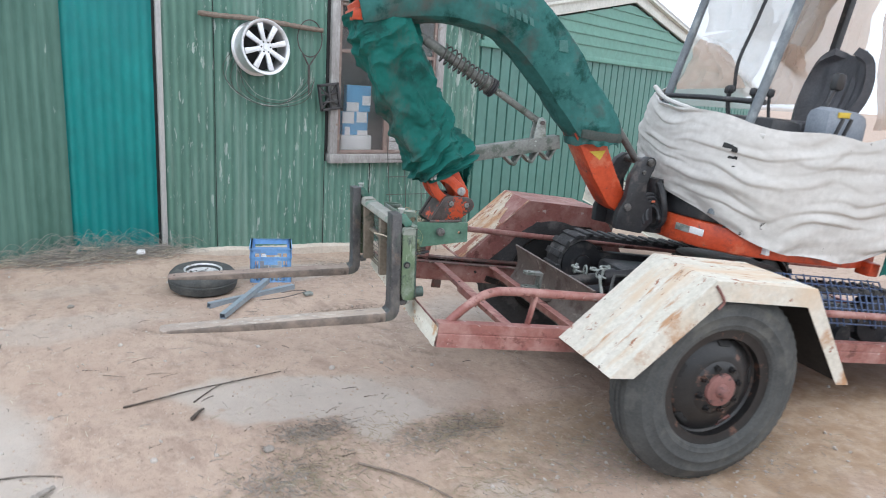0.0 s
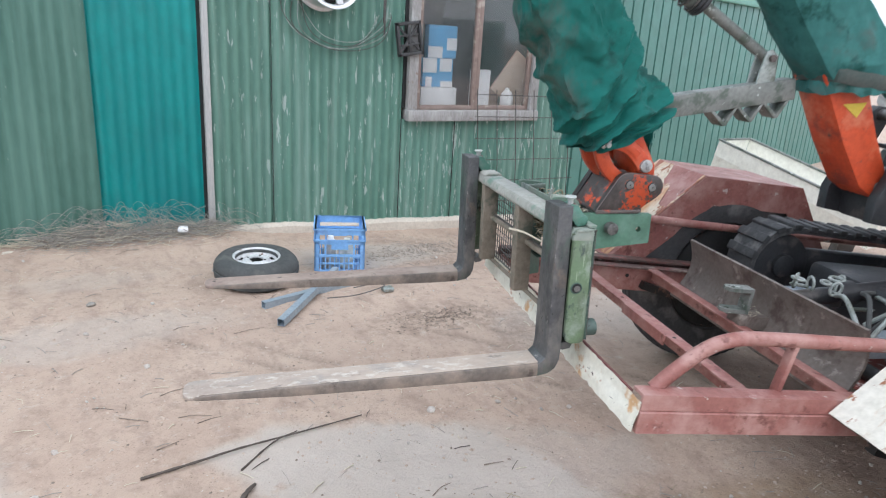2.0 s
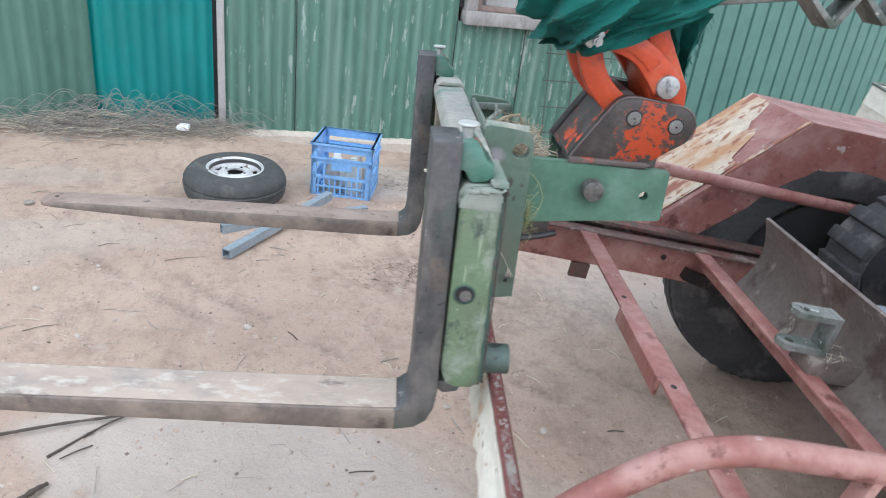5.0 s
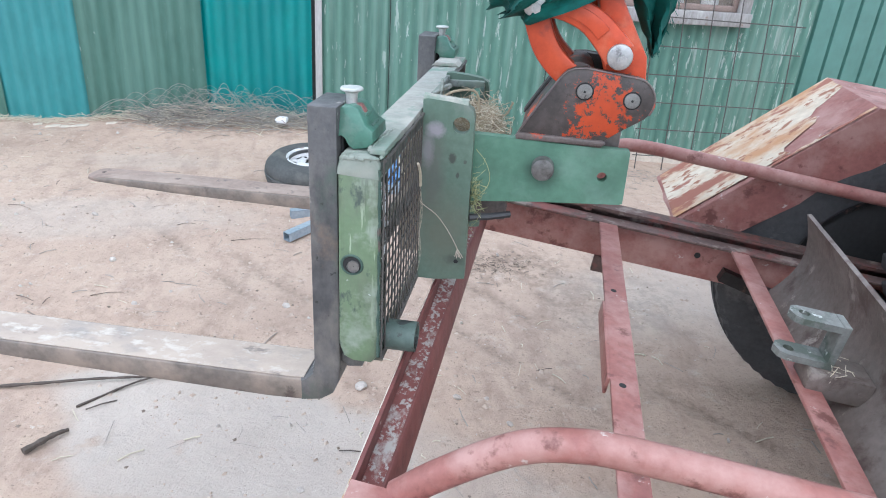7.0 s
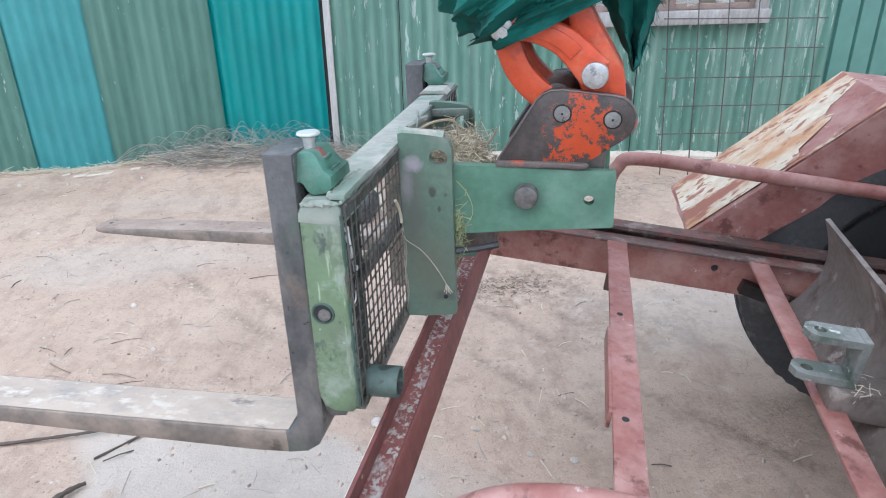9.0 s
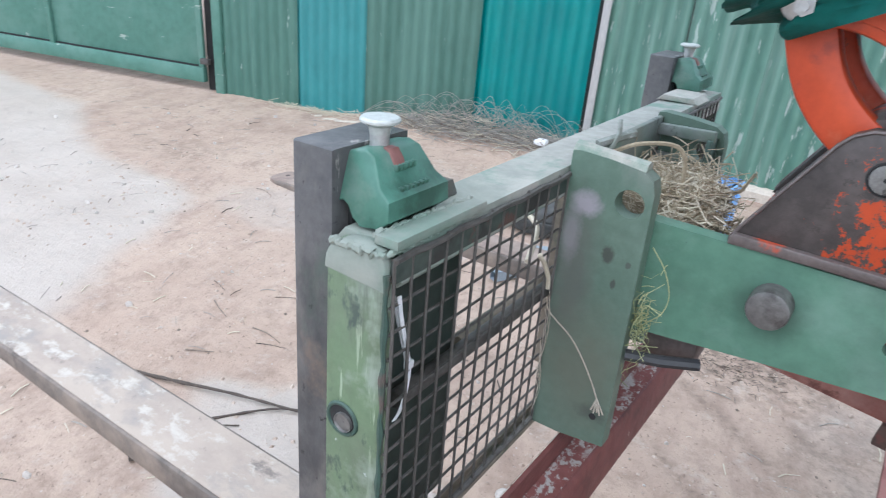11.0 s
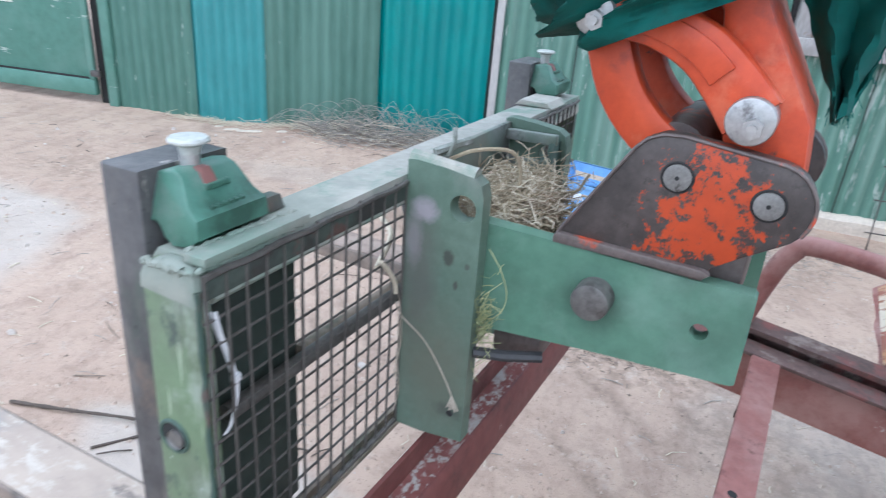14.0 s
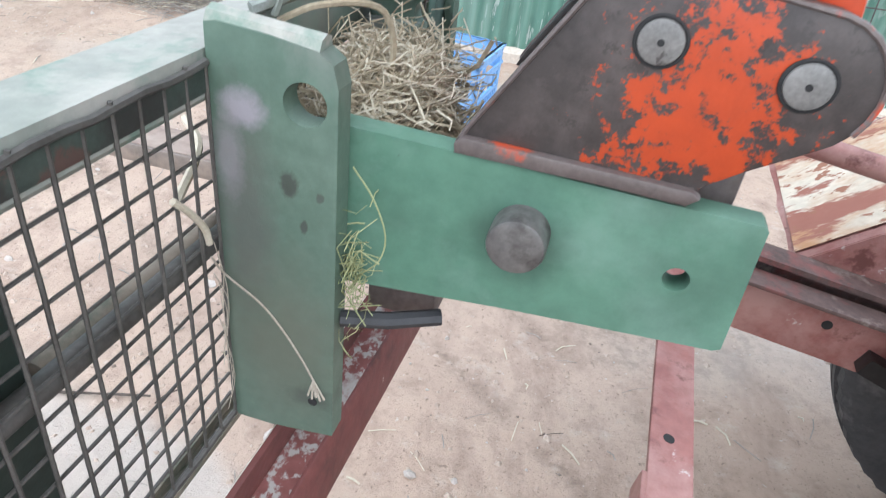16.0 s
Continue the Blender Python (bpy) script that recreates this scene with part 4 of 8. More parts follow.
# gate
gate = thing("gate_1", FW, (-1.6, WALL_Y, 0.05), "flat green sheet-metal gate with a pale bottom rail", "gate", kind="structure")
part("panel", boxes(((-4.6, WALL_Y + 0.005, 0.16), (-0.50, WALL_Y + 0.02, WALL_TOP)), bevel=0.002), gate_green, gate, "", FW)
part("bottom_rail", boxes(((-4.6, WALL_Y - 0.03, 0.055), (-0.46, WALL_Y + 0.02, 0.16)), bevel=0.004), gate_green, gate, "green steel bottom rail", FW)
# shadow line over the rail and shaded gap at the side, as near-black strips
part("rail_shade_strip", boxes(((-4.6, WALL_Y - 0.006, 0.160), (-0.50, WALL_Y + 0.004, 0.172))), dark_gap, gate, "dark strip painted as the shade line above the rail", FW)
part("gap", boxes(((-0.46, WALL_Y + 0.03, -0.1), (-0.355, WALL_Y + 0.06, WALL_TOP))), dark_gap, gate, "dark strip shading the gap beside the gate", FW)
for x in (-0.50, -1.9, -3.3):
    part("stile", boxes(((x, WALL_Y - 0.025, 0.16), (x + 0.045, WALL_Y + 0.005, WALL_TOP)), bevel=0.004), gate_green, gate, "", FW)
part("latch", boxes(((-0.47, WALL_Y - 0.05, 0.19), (-0.40, WALL_Y - 0.01, 0.23)), bevel=0.006), wire_grey, gate, "dark steel latch", FW)
part("pressing", boxes(((-1.72, WALL_Y - 0.005, 0.62), (-1.05, WALL_Y + 0.005, 0.66)), ((-1.72, WALL_Y - 0.005, 0.80), (-1.05, WALL_Y + 0.005, 0.83)), bevel=0.004), cream, gate, "pale pressed strip", FW)
tagged(solo("wall_far_left", boxes(((-9.5, WALL_Y, -0.1), (-4.62, WALL_Y + 0.1, WALL_TOP))), gate_green, "plain green sheet wall", "wall"), kind="structure")

# window with its room
win = thing("window_1", FW, (4.64, WALL_Y, 0.85), "old timber window with dusty panes over a cluttered room", "window", kind="structure")
wx0, wx1, wz0, wz1 = 3.935, 5.275, 0.845, 2.5
for nm, lo, hi in (("frame_side", (wx0, -0.05, wz0), (wx0 + 0.085, 0.06, wz1)), ("frame_side", (wx1 - 0.085, -0.05, wz0), (wx1, 0.06, wz1)),
                   ("frame_top", (wx0 + 0.085, -0.05, wz1 - 0.085), (wx1 - 0.085, 0.06, wz1))):
    part(nm, boxes(((lo[0], WALL_Y + lo[1], lo[2]), (hi[0], WALL_Y + hi[1], hi[2])), bevel=0.006), old_wood, win, "weathered grey timber", FW)
part("window_sill", boxes(((wx0 - 0.005, WALL_Y - 0.075, wz0 - 0.01), (wx1 + 0.005, WALL_Y + 0.06, wz0 + 0.08)), bevel=0.008), old_wood, win, "weathered grey timber sill", FW)
for x0, x1 in ((wx0 + 0.088, 4.605), (4.605, wx1 - 0.088)):
    sash = part("sash", boxes(((x0, WALL_Y - 0.02, wz0 + 0.082), (x0 + 0.035, WALL_Y + 0.02, wz1 - 0.088)), ((x1 - 0.035, WALL_Y - 0.02, wz0 + 0.082), (x1, WALL_Y + 0.02, wz1 - 0.088)),
                              ((x0 + 0.035, WALL_Y - 0.019, wz0 + 0.082), (x1 - 0.035, WALL_Y + 0.019, wz0 + 0.12)), ((x0 + 0.035, WALL_Y - 0.019, 1.93), (x1 - 0.035, WALL_Y + 0.019, 1.965)),
                              ((x0 + 0.035, WALL_Y - 0.019, wz1 - 0.126), (x1 - 0.035, WALL_Y + 0.019, wz1 - 0.088)), bevel=0.003), wood_inner, win, "brown timber sash", FW)
    p = part("pane", boxes(((x0 + 0.03, WALL_Y - 0.002, wz0 + 0.115), (x1 - 0.03, WALL_Y + 0.002, wz1 - 0.12))), glass, sash, "dusty glass", FW)
    p.visible_shadow = False
tagged(solo("room_shell", boxes(((3.6, WALL_Y + 1.3, 0.2), (5.8, WALL_Y + 1.36, 2.6)), ((3.6, WALL_Y + 0.17, 0.2), (3.66, WALL_Y + 1.3, 2.6)), ((5.74, WALL_Y + 0.17, 0.2), (5.8, WALL_Y + 1.3, 2.6)),
                                ((3.6, WALL_Y + 0.17, 0.2), (5.8, WALL_Y + 1.3, 0.26)), ((3.6, WALL_Y + 0.17, 2.55), (5.8, WALL_Y + 1.3, 2.6))), dark_room, "dim brown room behind the window", "wall"), kind="structure")
tagged(solo("window_shelf", boxes(((3.7, WALL_Y + 0.08, 0.86), (5.7, WALL_Y + 0.5, 0.90)), bevel=0.003), wood_inner, "brown timber shelf behind the glass", "shelf", base=(4.6, WALL_Y + 0.3, 0.9)))


def carton(x, y, z, w, d, h, m, label, rz=0, bands=()):
    t = thing("carton", FW @ pose(x, y, z, 0, 0, rz), (0, 0, 0), label, "box", group="packages in the window")
    F = pose(x, y, z, 0, 0, rz)
    part("body", boxes(((-w / 2, -d / 2, 0), (w / 2, d / 2, h)), bevel=0.004), m, t, "", F)
    for bx0, bx1, bz0, bz1, bmat in bands:
        part("label", boxes(((bx0 * w - w / 2, -d / 2 - 0.003, bz0 * h), (bx1 * w - w / 2, -d / 2 + 0.002, bz1 * h))), bmat, t, "plain printed label", F)
    return t


sy = WALL_Y + 0.2
carton(4.33, sy, 0.90, 0.36, 0.12, 0.20, white_plain, "white carton on the window shelf")
carton(4.32, sy + 0.01, 1.104, 0.30, 0.10, 0.24, cyan_paper, "blue and white carton stacked on another", 0, ((0.0, 0.45, 0.5, 1.0, white_plain), (0.55, 0.95, 0.55, 1.0, white_plain), (0.1, 0.3, 0.0, 0.35, white_plain), (0.6, 1.0, 0.0, 0.2, white_plain)))
carton(4.36, sy + 0.01, 1.348, 0.28, 0.08, 0.27, cyan_paper, "bright blue carton with white labels", 0, ((0.0, 0.5, 0.0, 0.35, white_plain), (0.65, 1.0, 0.25, 0.62, white_plain)))
carton(4.80, sy + 0.02, 0.90, 0.16, 0.10, 0.36, white_plain, "tall white carton on the window shelf")
carton(4.98, sy + 0.12, 0.90, 0.14, 0.1, 0.2, card, "small brown carton on the window shelf")
lean = thing("cardboard_sheet", pose(5.0, WALL_Y + 0.16, 1.17, 8, 33, 0), (0, 0, 0), "brown cardboard sheet leaning behind the glass", "cardboard")
part("board", boxes(((-0.05, 0, -0.12), (0.33, 0.02, 0.30)), bevel=0.002), card, lean, "", pose(5.0, WALL_Y + 0.16, 1.17, 8, 33, 0))
jug = thing("plastic_bottle", FW, (5.05, WALL_Y + 0.13, 0.9), "white plastic bottle on the window shelf", "bottle")
part("body", lathe(bmesh.new(), [(0.001, 0), (0.055, 0), (0.06, 0.01), (0.06, 0.13), (0.045, 0.17), (0.02, 0.19), (0.02, 0.21), (0.001, 0.21)], 20, pose(5.05, WALL_Y + 0.13, 0.9), closed=False), white_plain, jug, "", FW)

# ---- gabled shed beyond ----
FS = pose(5.8, 10.0, 0, 0, 0, 15)
shed = thing("gabled_shed", FS, (3.6, 0, 0), "green steel shed with a boarded gable and cream bargeboards", "shed")
for k in range(13):
    x0 = k * 0.8
    rows = []
    xs = []
    x = x0
    while x < x0 + 0.8 - 1e-6:
        xs += [(x, 0.0), (x + 0.008, 0.03), (x + 0.026, 0.03), (x + 0.034, 0.0)]
        x += 0.2
    xs.append((x0 + 0.8, 0.0))
    for z in (-0.4, 0.9, 2.19):
        rows.append([(a, b, min(z, 3.0 - 0.195 * (a - 3.6))) for a, b in xs])
    part("wall_sheet", sheet(bmesh.new(), rows, 0.003), shed_green, shed, "", FS, soft=False)
apex, half, slope = (3.6, 3.02), 3.6, 0.195
zb = 2.2
while zb < 3.0:
    top = min(zb + 0.135, 3.0)
    h0, h1 = (apex[1] - zb) / slope, (apex[1] - top) / slope
    g0, g1 = h0, h1
    h0, h1 = min(h0, half), min(h1, half)
    part("weatherboard", prism(bmesh.new(), [(apex[0] - h0, zb), (apex[0] + g0, zb), (apex[0] + g1, top), (apex[0] - h1, top)], "y", -0.02 - 0.012, 0.0), board_green, shed, "", FS, soft=False)
    part("lap_shadow_bead", boxes(((apex[0] - h0, -0.05, zb - 0.003), (apex[0] + g0, -0.02, zb + 0.018))), board_green, shed, "", FS)
    zb += 0.138
part("trim", boxes(((-0.05, -0.05, 2.13), (7.95, 0.02, 2.2)), bevel=0.005), board_green, shed, "pale green trim board", FS)
reach = {-1: 3.9, 1: 6.9}
for sgn in (-1, 1):
    a, b = Vector((apex[0], 0, apex[1] + 0.10)), Vector((apex[0] + sgn * reach[sgn], 0, apex[1] + 0.10 - reach[sgn] * slope))
    bm = beam(bmesh.new(), a + Vector((0, -0.06, 0)), b + Vector((0, -0.06, 0)), 0.04, 0.14, 0.004)
    part("bargeboard", bm, cream, shed, "cream painted bargeboard", FS)
    bm = beam(bmesh.new(), a + Vector((0, 3.0, 0.09)), b + Vector((0, 3.0, 0.09)), 6.3, 0.03)
    part("roof", bm, cream, shed, "pale roof sheeting", FS)
    bm = beam(bmesh.new(), a + Vector((0, -0.1, 0.12)), b + Vector((0, -0.1, 0.12)), 0.10, 0.05, 0.012)
    part("roof_edge", bm, pale_post, shed, "grey weathered roof edge", FS)
part("side_wall", boxes(((-0.02, 0.05, -0.4), (7.95, 6.0, 2.15))), shed_green, shed, "", FS)

# plain rear boundary, far behind the yard
tagged(solo("wall_rear", boxes(((-14, -9.0, -0.1), (18, -8.9, 2.2))), wall_green, "distant green boundary fence", "fence"), kind="structure")


# ---- trailer (frame FT: x to the drawbar, y across, z up from the rail tops) ----
trailer = thing("trailer", FT, (1.2, 0, -0.15), "red-oxide steel plant trailer with white rusty mudguards", "trailer")
LEN = 3.75
for sgn, nm in ((-1, "side_rail"), (1, "side_rail")):
    y0, y1 = (-0.69, -0.635) if sgn < 0 else (0.63, 0.685)
    yo = y0 if sgn < 0 else y1
    yi = y1 if sgn < 0 else y0
    q = 1 if sgn < 0 else -1
    lift, deep = (0.012, 0.112) if sgn < 0 else (0.0, 0.150)
    bm = prism(bmesh.new(), [(yi, 0.0), (yo, 0.0), (yo, -0.045), (yo + 0.003 * q, -0.048), (yo - 0.003 * q, -0.052), (yo - 0.003 * q, -deep), (yi, -deep), (yi, -deep + 0.008), (yo + 0.010 * q, -deep + 0.008), (yo + 0.012 * q, -0.010), (yi, -0.010)], "x", -0.034 if sgn < 0 else 0.012, LEN, 0.0015)
    bmesh.ops.translate(bm, vec=(0, 0, lift), verts=bm.verts)
    part(nm, bm, red_paint if sgn < 0 else grimy_rail, trailer, "" if sgn < 0 else "rail with a grimy brown top", FT)
# inner angle on the far rail with its rusty edge and bolt hole
bm = boxes(((0.02, 0.575, -0.03), (LEN, 0.628, -0.022)), ((0.36, 0.612, -0.20), (0.42, 0.63, -0.15)), bevel=0.002)
part("rail_angle", bm, grimy_rail, trailer, "", FT)
bm = boxes(((0.0, 0.622, -0.150), (LEN, 0.634, -0.03)), bevel=0.002)
part("rail_web", bm, red_paint, trailer, "", FT)
cyl(bm := bmesh.new(), (0.647, 0.6205, -0.078), (0.647, 0.624, -0.078), 0.009, 14)
part("bolt_hole", bm, dark_gap, trailer, "", FT)
# tail: an angle upstand on a tapered channel, red inside, white to the rear
bm = prism(bmesh.new(), [(-0.037, -0.003), (-0.031, -0.003), (-0.030, -0.046), (0.004, -0.047), (0.008, -0.051), (0.021, -0.120), (0.014, -0.122), (-0.001, -0.056), (-0.036, -0.054)], "y", -0.632, 0.655, 0.001)
part("tail_channel", bm, tail_red, trailer, "worn red tail channel", FT)
part("ledge_dust", boxes(((-0.0295, -0.655, -0.0462), (0.001, 0.645, -0.0445))), ledge_dust, trailer, "grey dust lying on worn red paint", FT)
rnd = random.Random(12)
ys = np.linspace(-0.690, 0.662, 70)
ragged = [(0.003 * rnd.uniform(-1, 1), 0.004 * rnd.uniform(-1, 1)) for _ in ys]
rows = [[(-0.0385, y, -0.008 + r[1] * 0.5), (-0.0385, y, -0.030), (-0.0390, y, -0.046), (-0.0425, y, -0.051), (-0.045, y, -0.075), (-0.046 + r[0], y, -0.098 + r[1])] for y, r in zip(ys, ragged)]
part("tail_face", sheet(bmesh.new(), rows, 0.002), cream_rust, trailer, "cream painted, rust-edged tail face", FT)
# cross members
for x, w in ((0.367, 0.053), (0.745, 0.05), (1.5, 0.05), (2.3, 0.05), (3.1, 0.05), (3.7, 0.06)):
    bm = boxes(((x - w / 2, -0.612, -0.032), (x + w / 2, 0.60, -0.024)), ((x + w / 2 - 0.007, -0.612, -0.082), (x + w / 2, 0.60, -0.032)), bevel=0.002)
    part("cross_member", bm, red_paint, trailer, "", FT)
for y in (-0.215, 0.16):
    cyl(bm := bmesh.new(), (0.363, y, -0.0242), (0.363, y, -0.0235), 0.007, 12)
    part("bolt_hole", bm, dark_gap, trailer, "", FT)
part("hanger_plate", boxes(((0.3345, -0.20, -0.062), (0.3415, 0.10, -0.024)), bevel=0.002), red_paint, trailer, "", FT)
# deck under the tracks
part("deck", boxes(((1.05, -0.61, -0.13), (LEN, 0.61, -0.118))), worn_red, trailer, "rusty deck plate", FT)
# tube rails
bm = bmesh.new()
tube(bm, smooth_path([(0.03, -0.63, 0.0), (0.08, -0.63, 0.055), (0.16, -0.63, 0.125), (0.23, -0.63, 0.154), (0.32, -0.63, 0.163), (0.6, -0.63, 0.163), (1.4, -0.63, 0.162), (2.4, -0.63, 0.162), (LEN, -0.63, 0.162)], 5), 0.021, 14)
part("tube_rail", bm, red_paint, trailer, "", FT)
part("rail_post", beam(bmesh.new(), (0.425, -0.63, 0.0), (0.445, -0.63, 0.175), 0.032, 0.016, 0.003, up=(1, 0, 0)), red_paint, trailer, "", FT)
bm = bmesh.new()
tube(bm, smooth_path([(0.30, 0.655, -0.02), (0.315, 0.655, 0.09), (0.335, 0.655, 0.165), (0.39, 0.655, 0.195), (0.7, 0.655, 0.195), (1.4, 0.655, 0.19), (LEN, 0.655, 0.187)], 5), 0.019, 14)
part("tube_rail", bm, red_paint, trailer, "", FT)
for x in (2.0, 2.9):
    part("rail_post", beam(bmesh.new(), (x, -0.63, 0.0), (x + 0.02, -0.63, 0.175), 0.032, 0.016, 0.003, up=(1, 0, 0)), red_paint, trailer, "", FT)


def mudguard(yi, yo, top_m, lip_m, label):
    """Folded sheet guard: front slope, top, rear slope; a lip down each side. yi is the edge on the trailer side."""
    prof = [(0.565, -0.025), (0.98, 0.42), (1.53, 0.42), (1.875, -0.03)]
    inner = [(0.675, -0.025), (1.03, 0.335), (1.50, 0.335), (1.80, -0.03)] if yi < 0 else [(0.735, -0.025), (1.055, 0.285), (1.48, 0.285), (1.76, -0.03)]
    rnd = random.Random(4 if yi < 0 else 5)
    g = part("mudguard", sheet(bmesh.new(), [[(x + 0.004 * rnd.uniform(-1, 1), y, z) for x, z in prof] for y in np.linspace(min(yi, yo), max(yi, yo), 9)], 0.004), top_m, trailer, label, FT, soft=False)
    # near-black sheet: shade under the guard painted in along with the mud
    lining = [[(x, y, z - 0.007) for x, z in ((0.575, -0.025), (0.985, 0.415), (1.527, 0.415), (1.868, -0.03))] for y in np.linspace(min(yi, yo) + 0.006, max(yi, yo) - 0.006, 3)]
    part("guard_underside", sheet(bmesh.new(), lining, 0.003), mud_shade_black, g, "underside blackened for mud and shade", FT, soft=False)
    for y in (yi, yo):
        bm = prism(bmesh.new(), prof + inner[::-1], "y", y - 0.0025, y + 0.0025)
        part("guard_lip", bm, lip_m, g, "", FT, soft=False)
    return g


guard = mudguard(-0.70, -1.16, white_rust, white_rust, "white painted mudguard streaked with rust")
bm = tube(bmesh.new(), smooth_path([(0.975, -1.165, 0.40), (1.0, -1.168, 0.375), (1.03, -1.168, 0.335), (1.01, -1.168, 0.30)], 4), 0.006, 6)
part("weld_bead", bm, hub_red, guard, "rusty weld bead", FT)
far_guard = mudguard(0.69, 1.13, red_paint, red_paint, "red-oxide mudguard with cream showing through")
rows = []
for y in np.linspace(0.715, 1.115, 15):
    f = (y - 0.715) / 0.40
    top = min(0.99, 0.56 + 0.60 * f + 0.05 * math.sin(y * 47))
    rows.append([(0.569 + 0.411 * t, y, -0.0205 + 0.4405 * t + 0.0075) for t in np.linspace(0, top, 8)])
part("bare_slope", sheet(bmesh.new(), rows, 0.001), cream_streak, far_guard, "cream undercoat streaked with rust", FT)
rows = [[(0.569 + 0.411 * t, 0.694 + w * (0.6 + 0.6 * abs(math.sin(t * 23 + 2 * math.sin(t * 9)))), -0.0205 + 0.4405 * t + 0.0080) for w in (0.0, 0.014)] for t in np.linspace(0.42, 0.985, 22)]
part("bare_edge", sheet(bmesh.new(), rows, 0.001), cream_streak, far_guard, "cream paint along the worn fold", FT)


def truck_wheel(u, v_out, z, r, sgn, label, tyre_m):
    """sgn -1: outer face towards -v. Wheel axis along v."""
    w = 0.21
    m = pose(u, v_out, z, 90 * (1 if sgn < 0 else -1), 0, 0)
    t = part("wheel", lathe(bmesh.new(), [(0.235, -0.03), (0.262, -0.028), (0.283, -0.02), (0.283, -0.19), (0.262, -0.19), (0.235, -0.17)], 48, m), black_iron, trailer, label)
    prof = [(0.275, -0.02), (0.285, -0.008), (0.296, -0.005), (0.298, -0.0035), (0.303, -0.0035), (0.305, -0.004), (0.335, 0.0), (0.338, 0.0016), (0.344, 0.0016), (0.347, -0.001), (0.385, -0.007), (0.388, -0.006), (0.392, -0.007), (0.395, -0.011), (0.428, -0.026), (0.440, -0.040), (0.452, -0.048),
            (0.455, -0.075), (0.446, -0.078), (0.446, -0.086), (0.457, -0.089), (0.458, -0.103), (0.448, -0.106), (0.448, -0.114), (0.458, -0.117), (0.457, -0.133), (0.447, -0.136), (0.447, -0.143), (0.455, -0.146),
            (0.452, -0.170), (0.43, -0.19), (0.36, -0.21), (0.285, -0.2), (0.275, -0.19)]
    prof = [(a * r / 0.458 if a > 0.29 else a, b) for a, b in prof]

    def wob(i, k, rr, h):
        if 14 <= i <= 17 or 28 <= i <= 29:
            rr -= 0.005 * (k % 2)
        return rr, h
    part("tyre", lathe(bmesh.new(), prof, 120, m, wob), tyre_m, t, "worn grey tyre with dusty sidewall")
    # dished centre with hand holes
    bm = bmesh.new()
    lathe(bm, [(0.262, -0.030), (0.250, -0.040), (0.243, -0.062), (0.232, -0.070), (0.225, -0.078), (0.225, -0.10), (0.262, -0.10)], 56, m)
    lathe(bm, [(0.118, -0.030), (0.14, -0.033), (0.165, -0.043), (0.200, -0.060), (0.222, -0.074), (0.228, -0.080), (0.228, -0.092), (0.20, -0.08), (0.16, -0.06), (0.118, -0.05)], 56, m)
    lathe(bm, [(0.078, -0.012), (0.092, -0.014), (0.118, -0.026), (0.128, -0.032), (0.128, -0.05), (0.078, -0.05)], 48, m)
    bmesh.ops.recalc_face_normals(bm, faces=bm.faces)
    part("wheel_disc", bm, black_iron, t, "glossy black dished wheel centre")
    # hand holes are plates; the dark ones have the shade in their colour
    for k in range(5):
        a = 2 * math.pi * (k + 0.14) / 5
        hm = m @ pose(0.203 * math.cos(a), 0.203 * math.sin(a), -0.0595, 0, 0, math.degrees(a)) @ pose(0, 0, 0, 0, 30, 0)
        bm = prism(bmesh.new(), [(-0.016, -0.030), (0.013, -0.042), (0.013, 0.042), (-0.016, 0.030)], "z", -0.004, 0.003, 0.002)
        bm.transform(hm)
        part("hand_hole", bm, hub_red if k == 4 else dark_gap, t, "rusty brake drum behind a hand hole" if k == 4 else "")
    bm = bmesh.new()
    lathe(bm, [(0.001, 0.004), (0.066, 0.004), (0.074, 0.0), (0.079, -0.012), (0.079, -0.03), (0.001, -0.03)], 40, m, closed=False)
    lathe(bm, [(0.001, 0.040), (0.016, 0.038), (0.026, 0.024), (0.034, 0.004), (0.001, 0.004)], 20, m, closed=False)
    part("hub", bm, hub_red, t, "dull red hub")
    for k in range(8):
        a = 2 * math.pi * (k + 0.3) / 8
        c, d = 0.102 * math.cos(a), 0.102 * math.sin(a)
        bm = cyl(bmesh.new(), m @ Vector((c, d, -0.03)), m @ Vector((c, d, -0.004)), 0.0165, 6)
        cyl(bm, m @ Vector((c, d, -0.004)), m @ Vector((c, d, 0.008)), 0.009, 12)
        part("wheel_nut", bm, black_iron, t)
    # near-black disc closes the wheel, painting the shade of its hollow
    part("hollow_shade_disc", cyl(bmesh.new(), m @ Vector((0, 0, -0.19)), m @ Vector((0, 0, -0.14)), 0.272, 40), dark_gap, t)
    return t


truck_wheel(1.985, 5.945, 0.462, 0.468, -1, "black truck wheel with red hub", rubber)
# far tyre takes the darker track rubber; its colour holds the guard's shade
truck_wheel(2.035, 7.985, 0.462, 0.468, 1, "black truck wheel, guard shade put into its tyre colour", track_and_shaded_tyre)
part("axle", cyl(bmesh.new(), (1.975, 6.1, 0.45), (1.975, 7.80, 0.45), 0.032, 14), black_iron, trailer, "")
for v in (6.36, 7.70):
    part("leaf_spring", tube(bmesh.new(), smooth_path([(1.55, v, 0.47), (1.75, v, 0.41), (1.975, v, 0.395), (2.2, v, 0.40), (2.4, v, 0.43)], 4), 0.025, 4), black_iron, trailer, "")

# ---- excavator on the trailer ----
ex = thing("mini_excavator", FT, (2.2, 0.0, -0.115), "orange mini excavator under covers, parked on the trailer", "excavator")


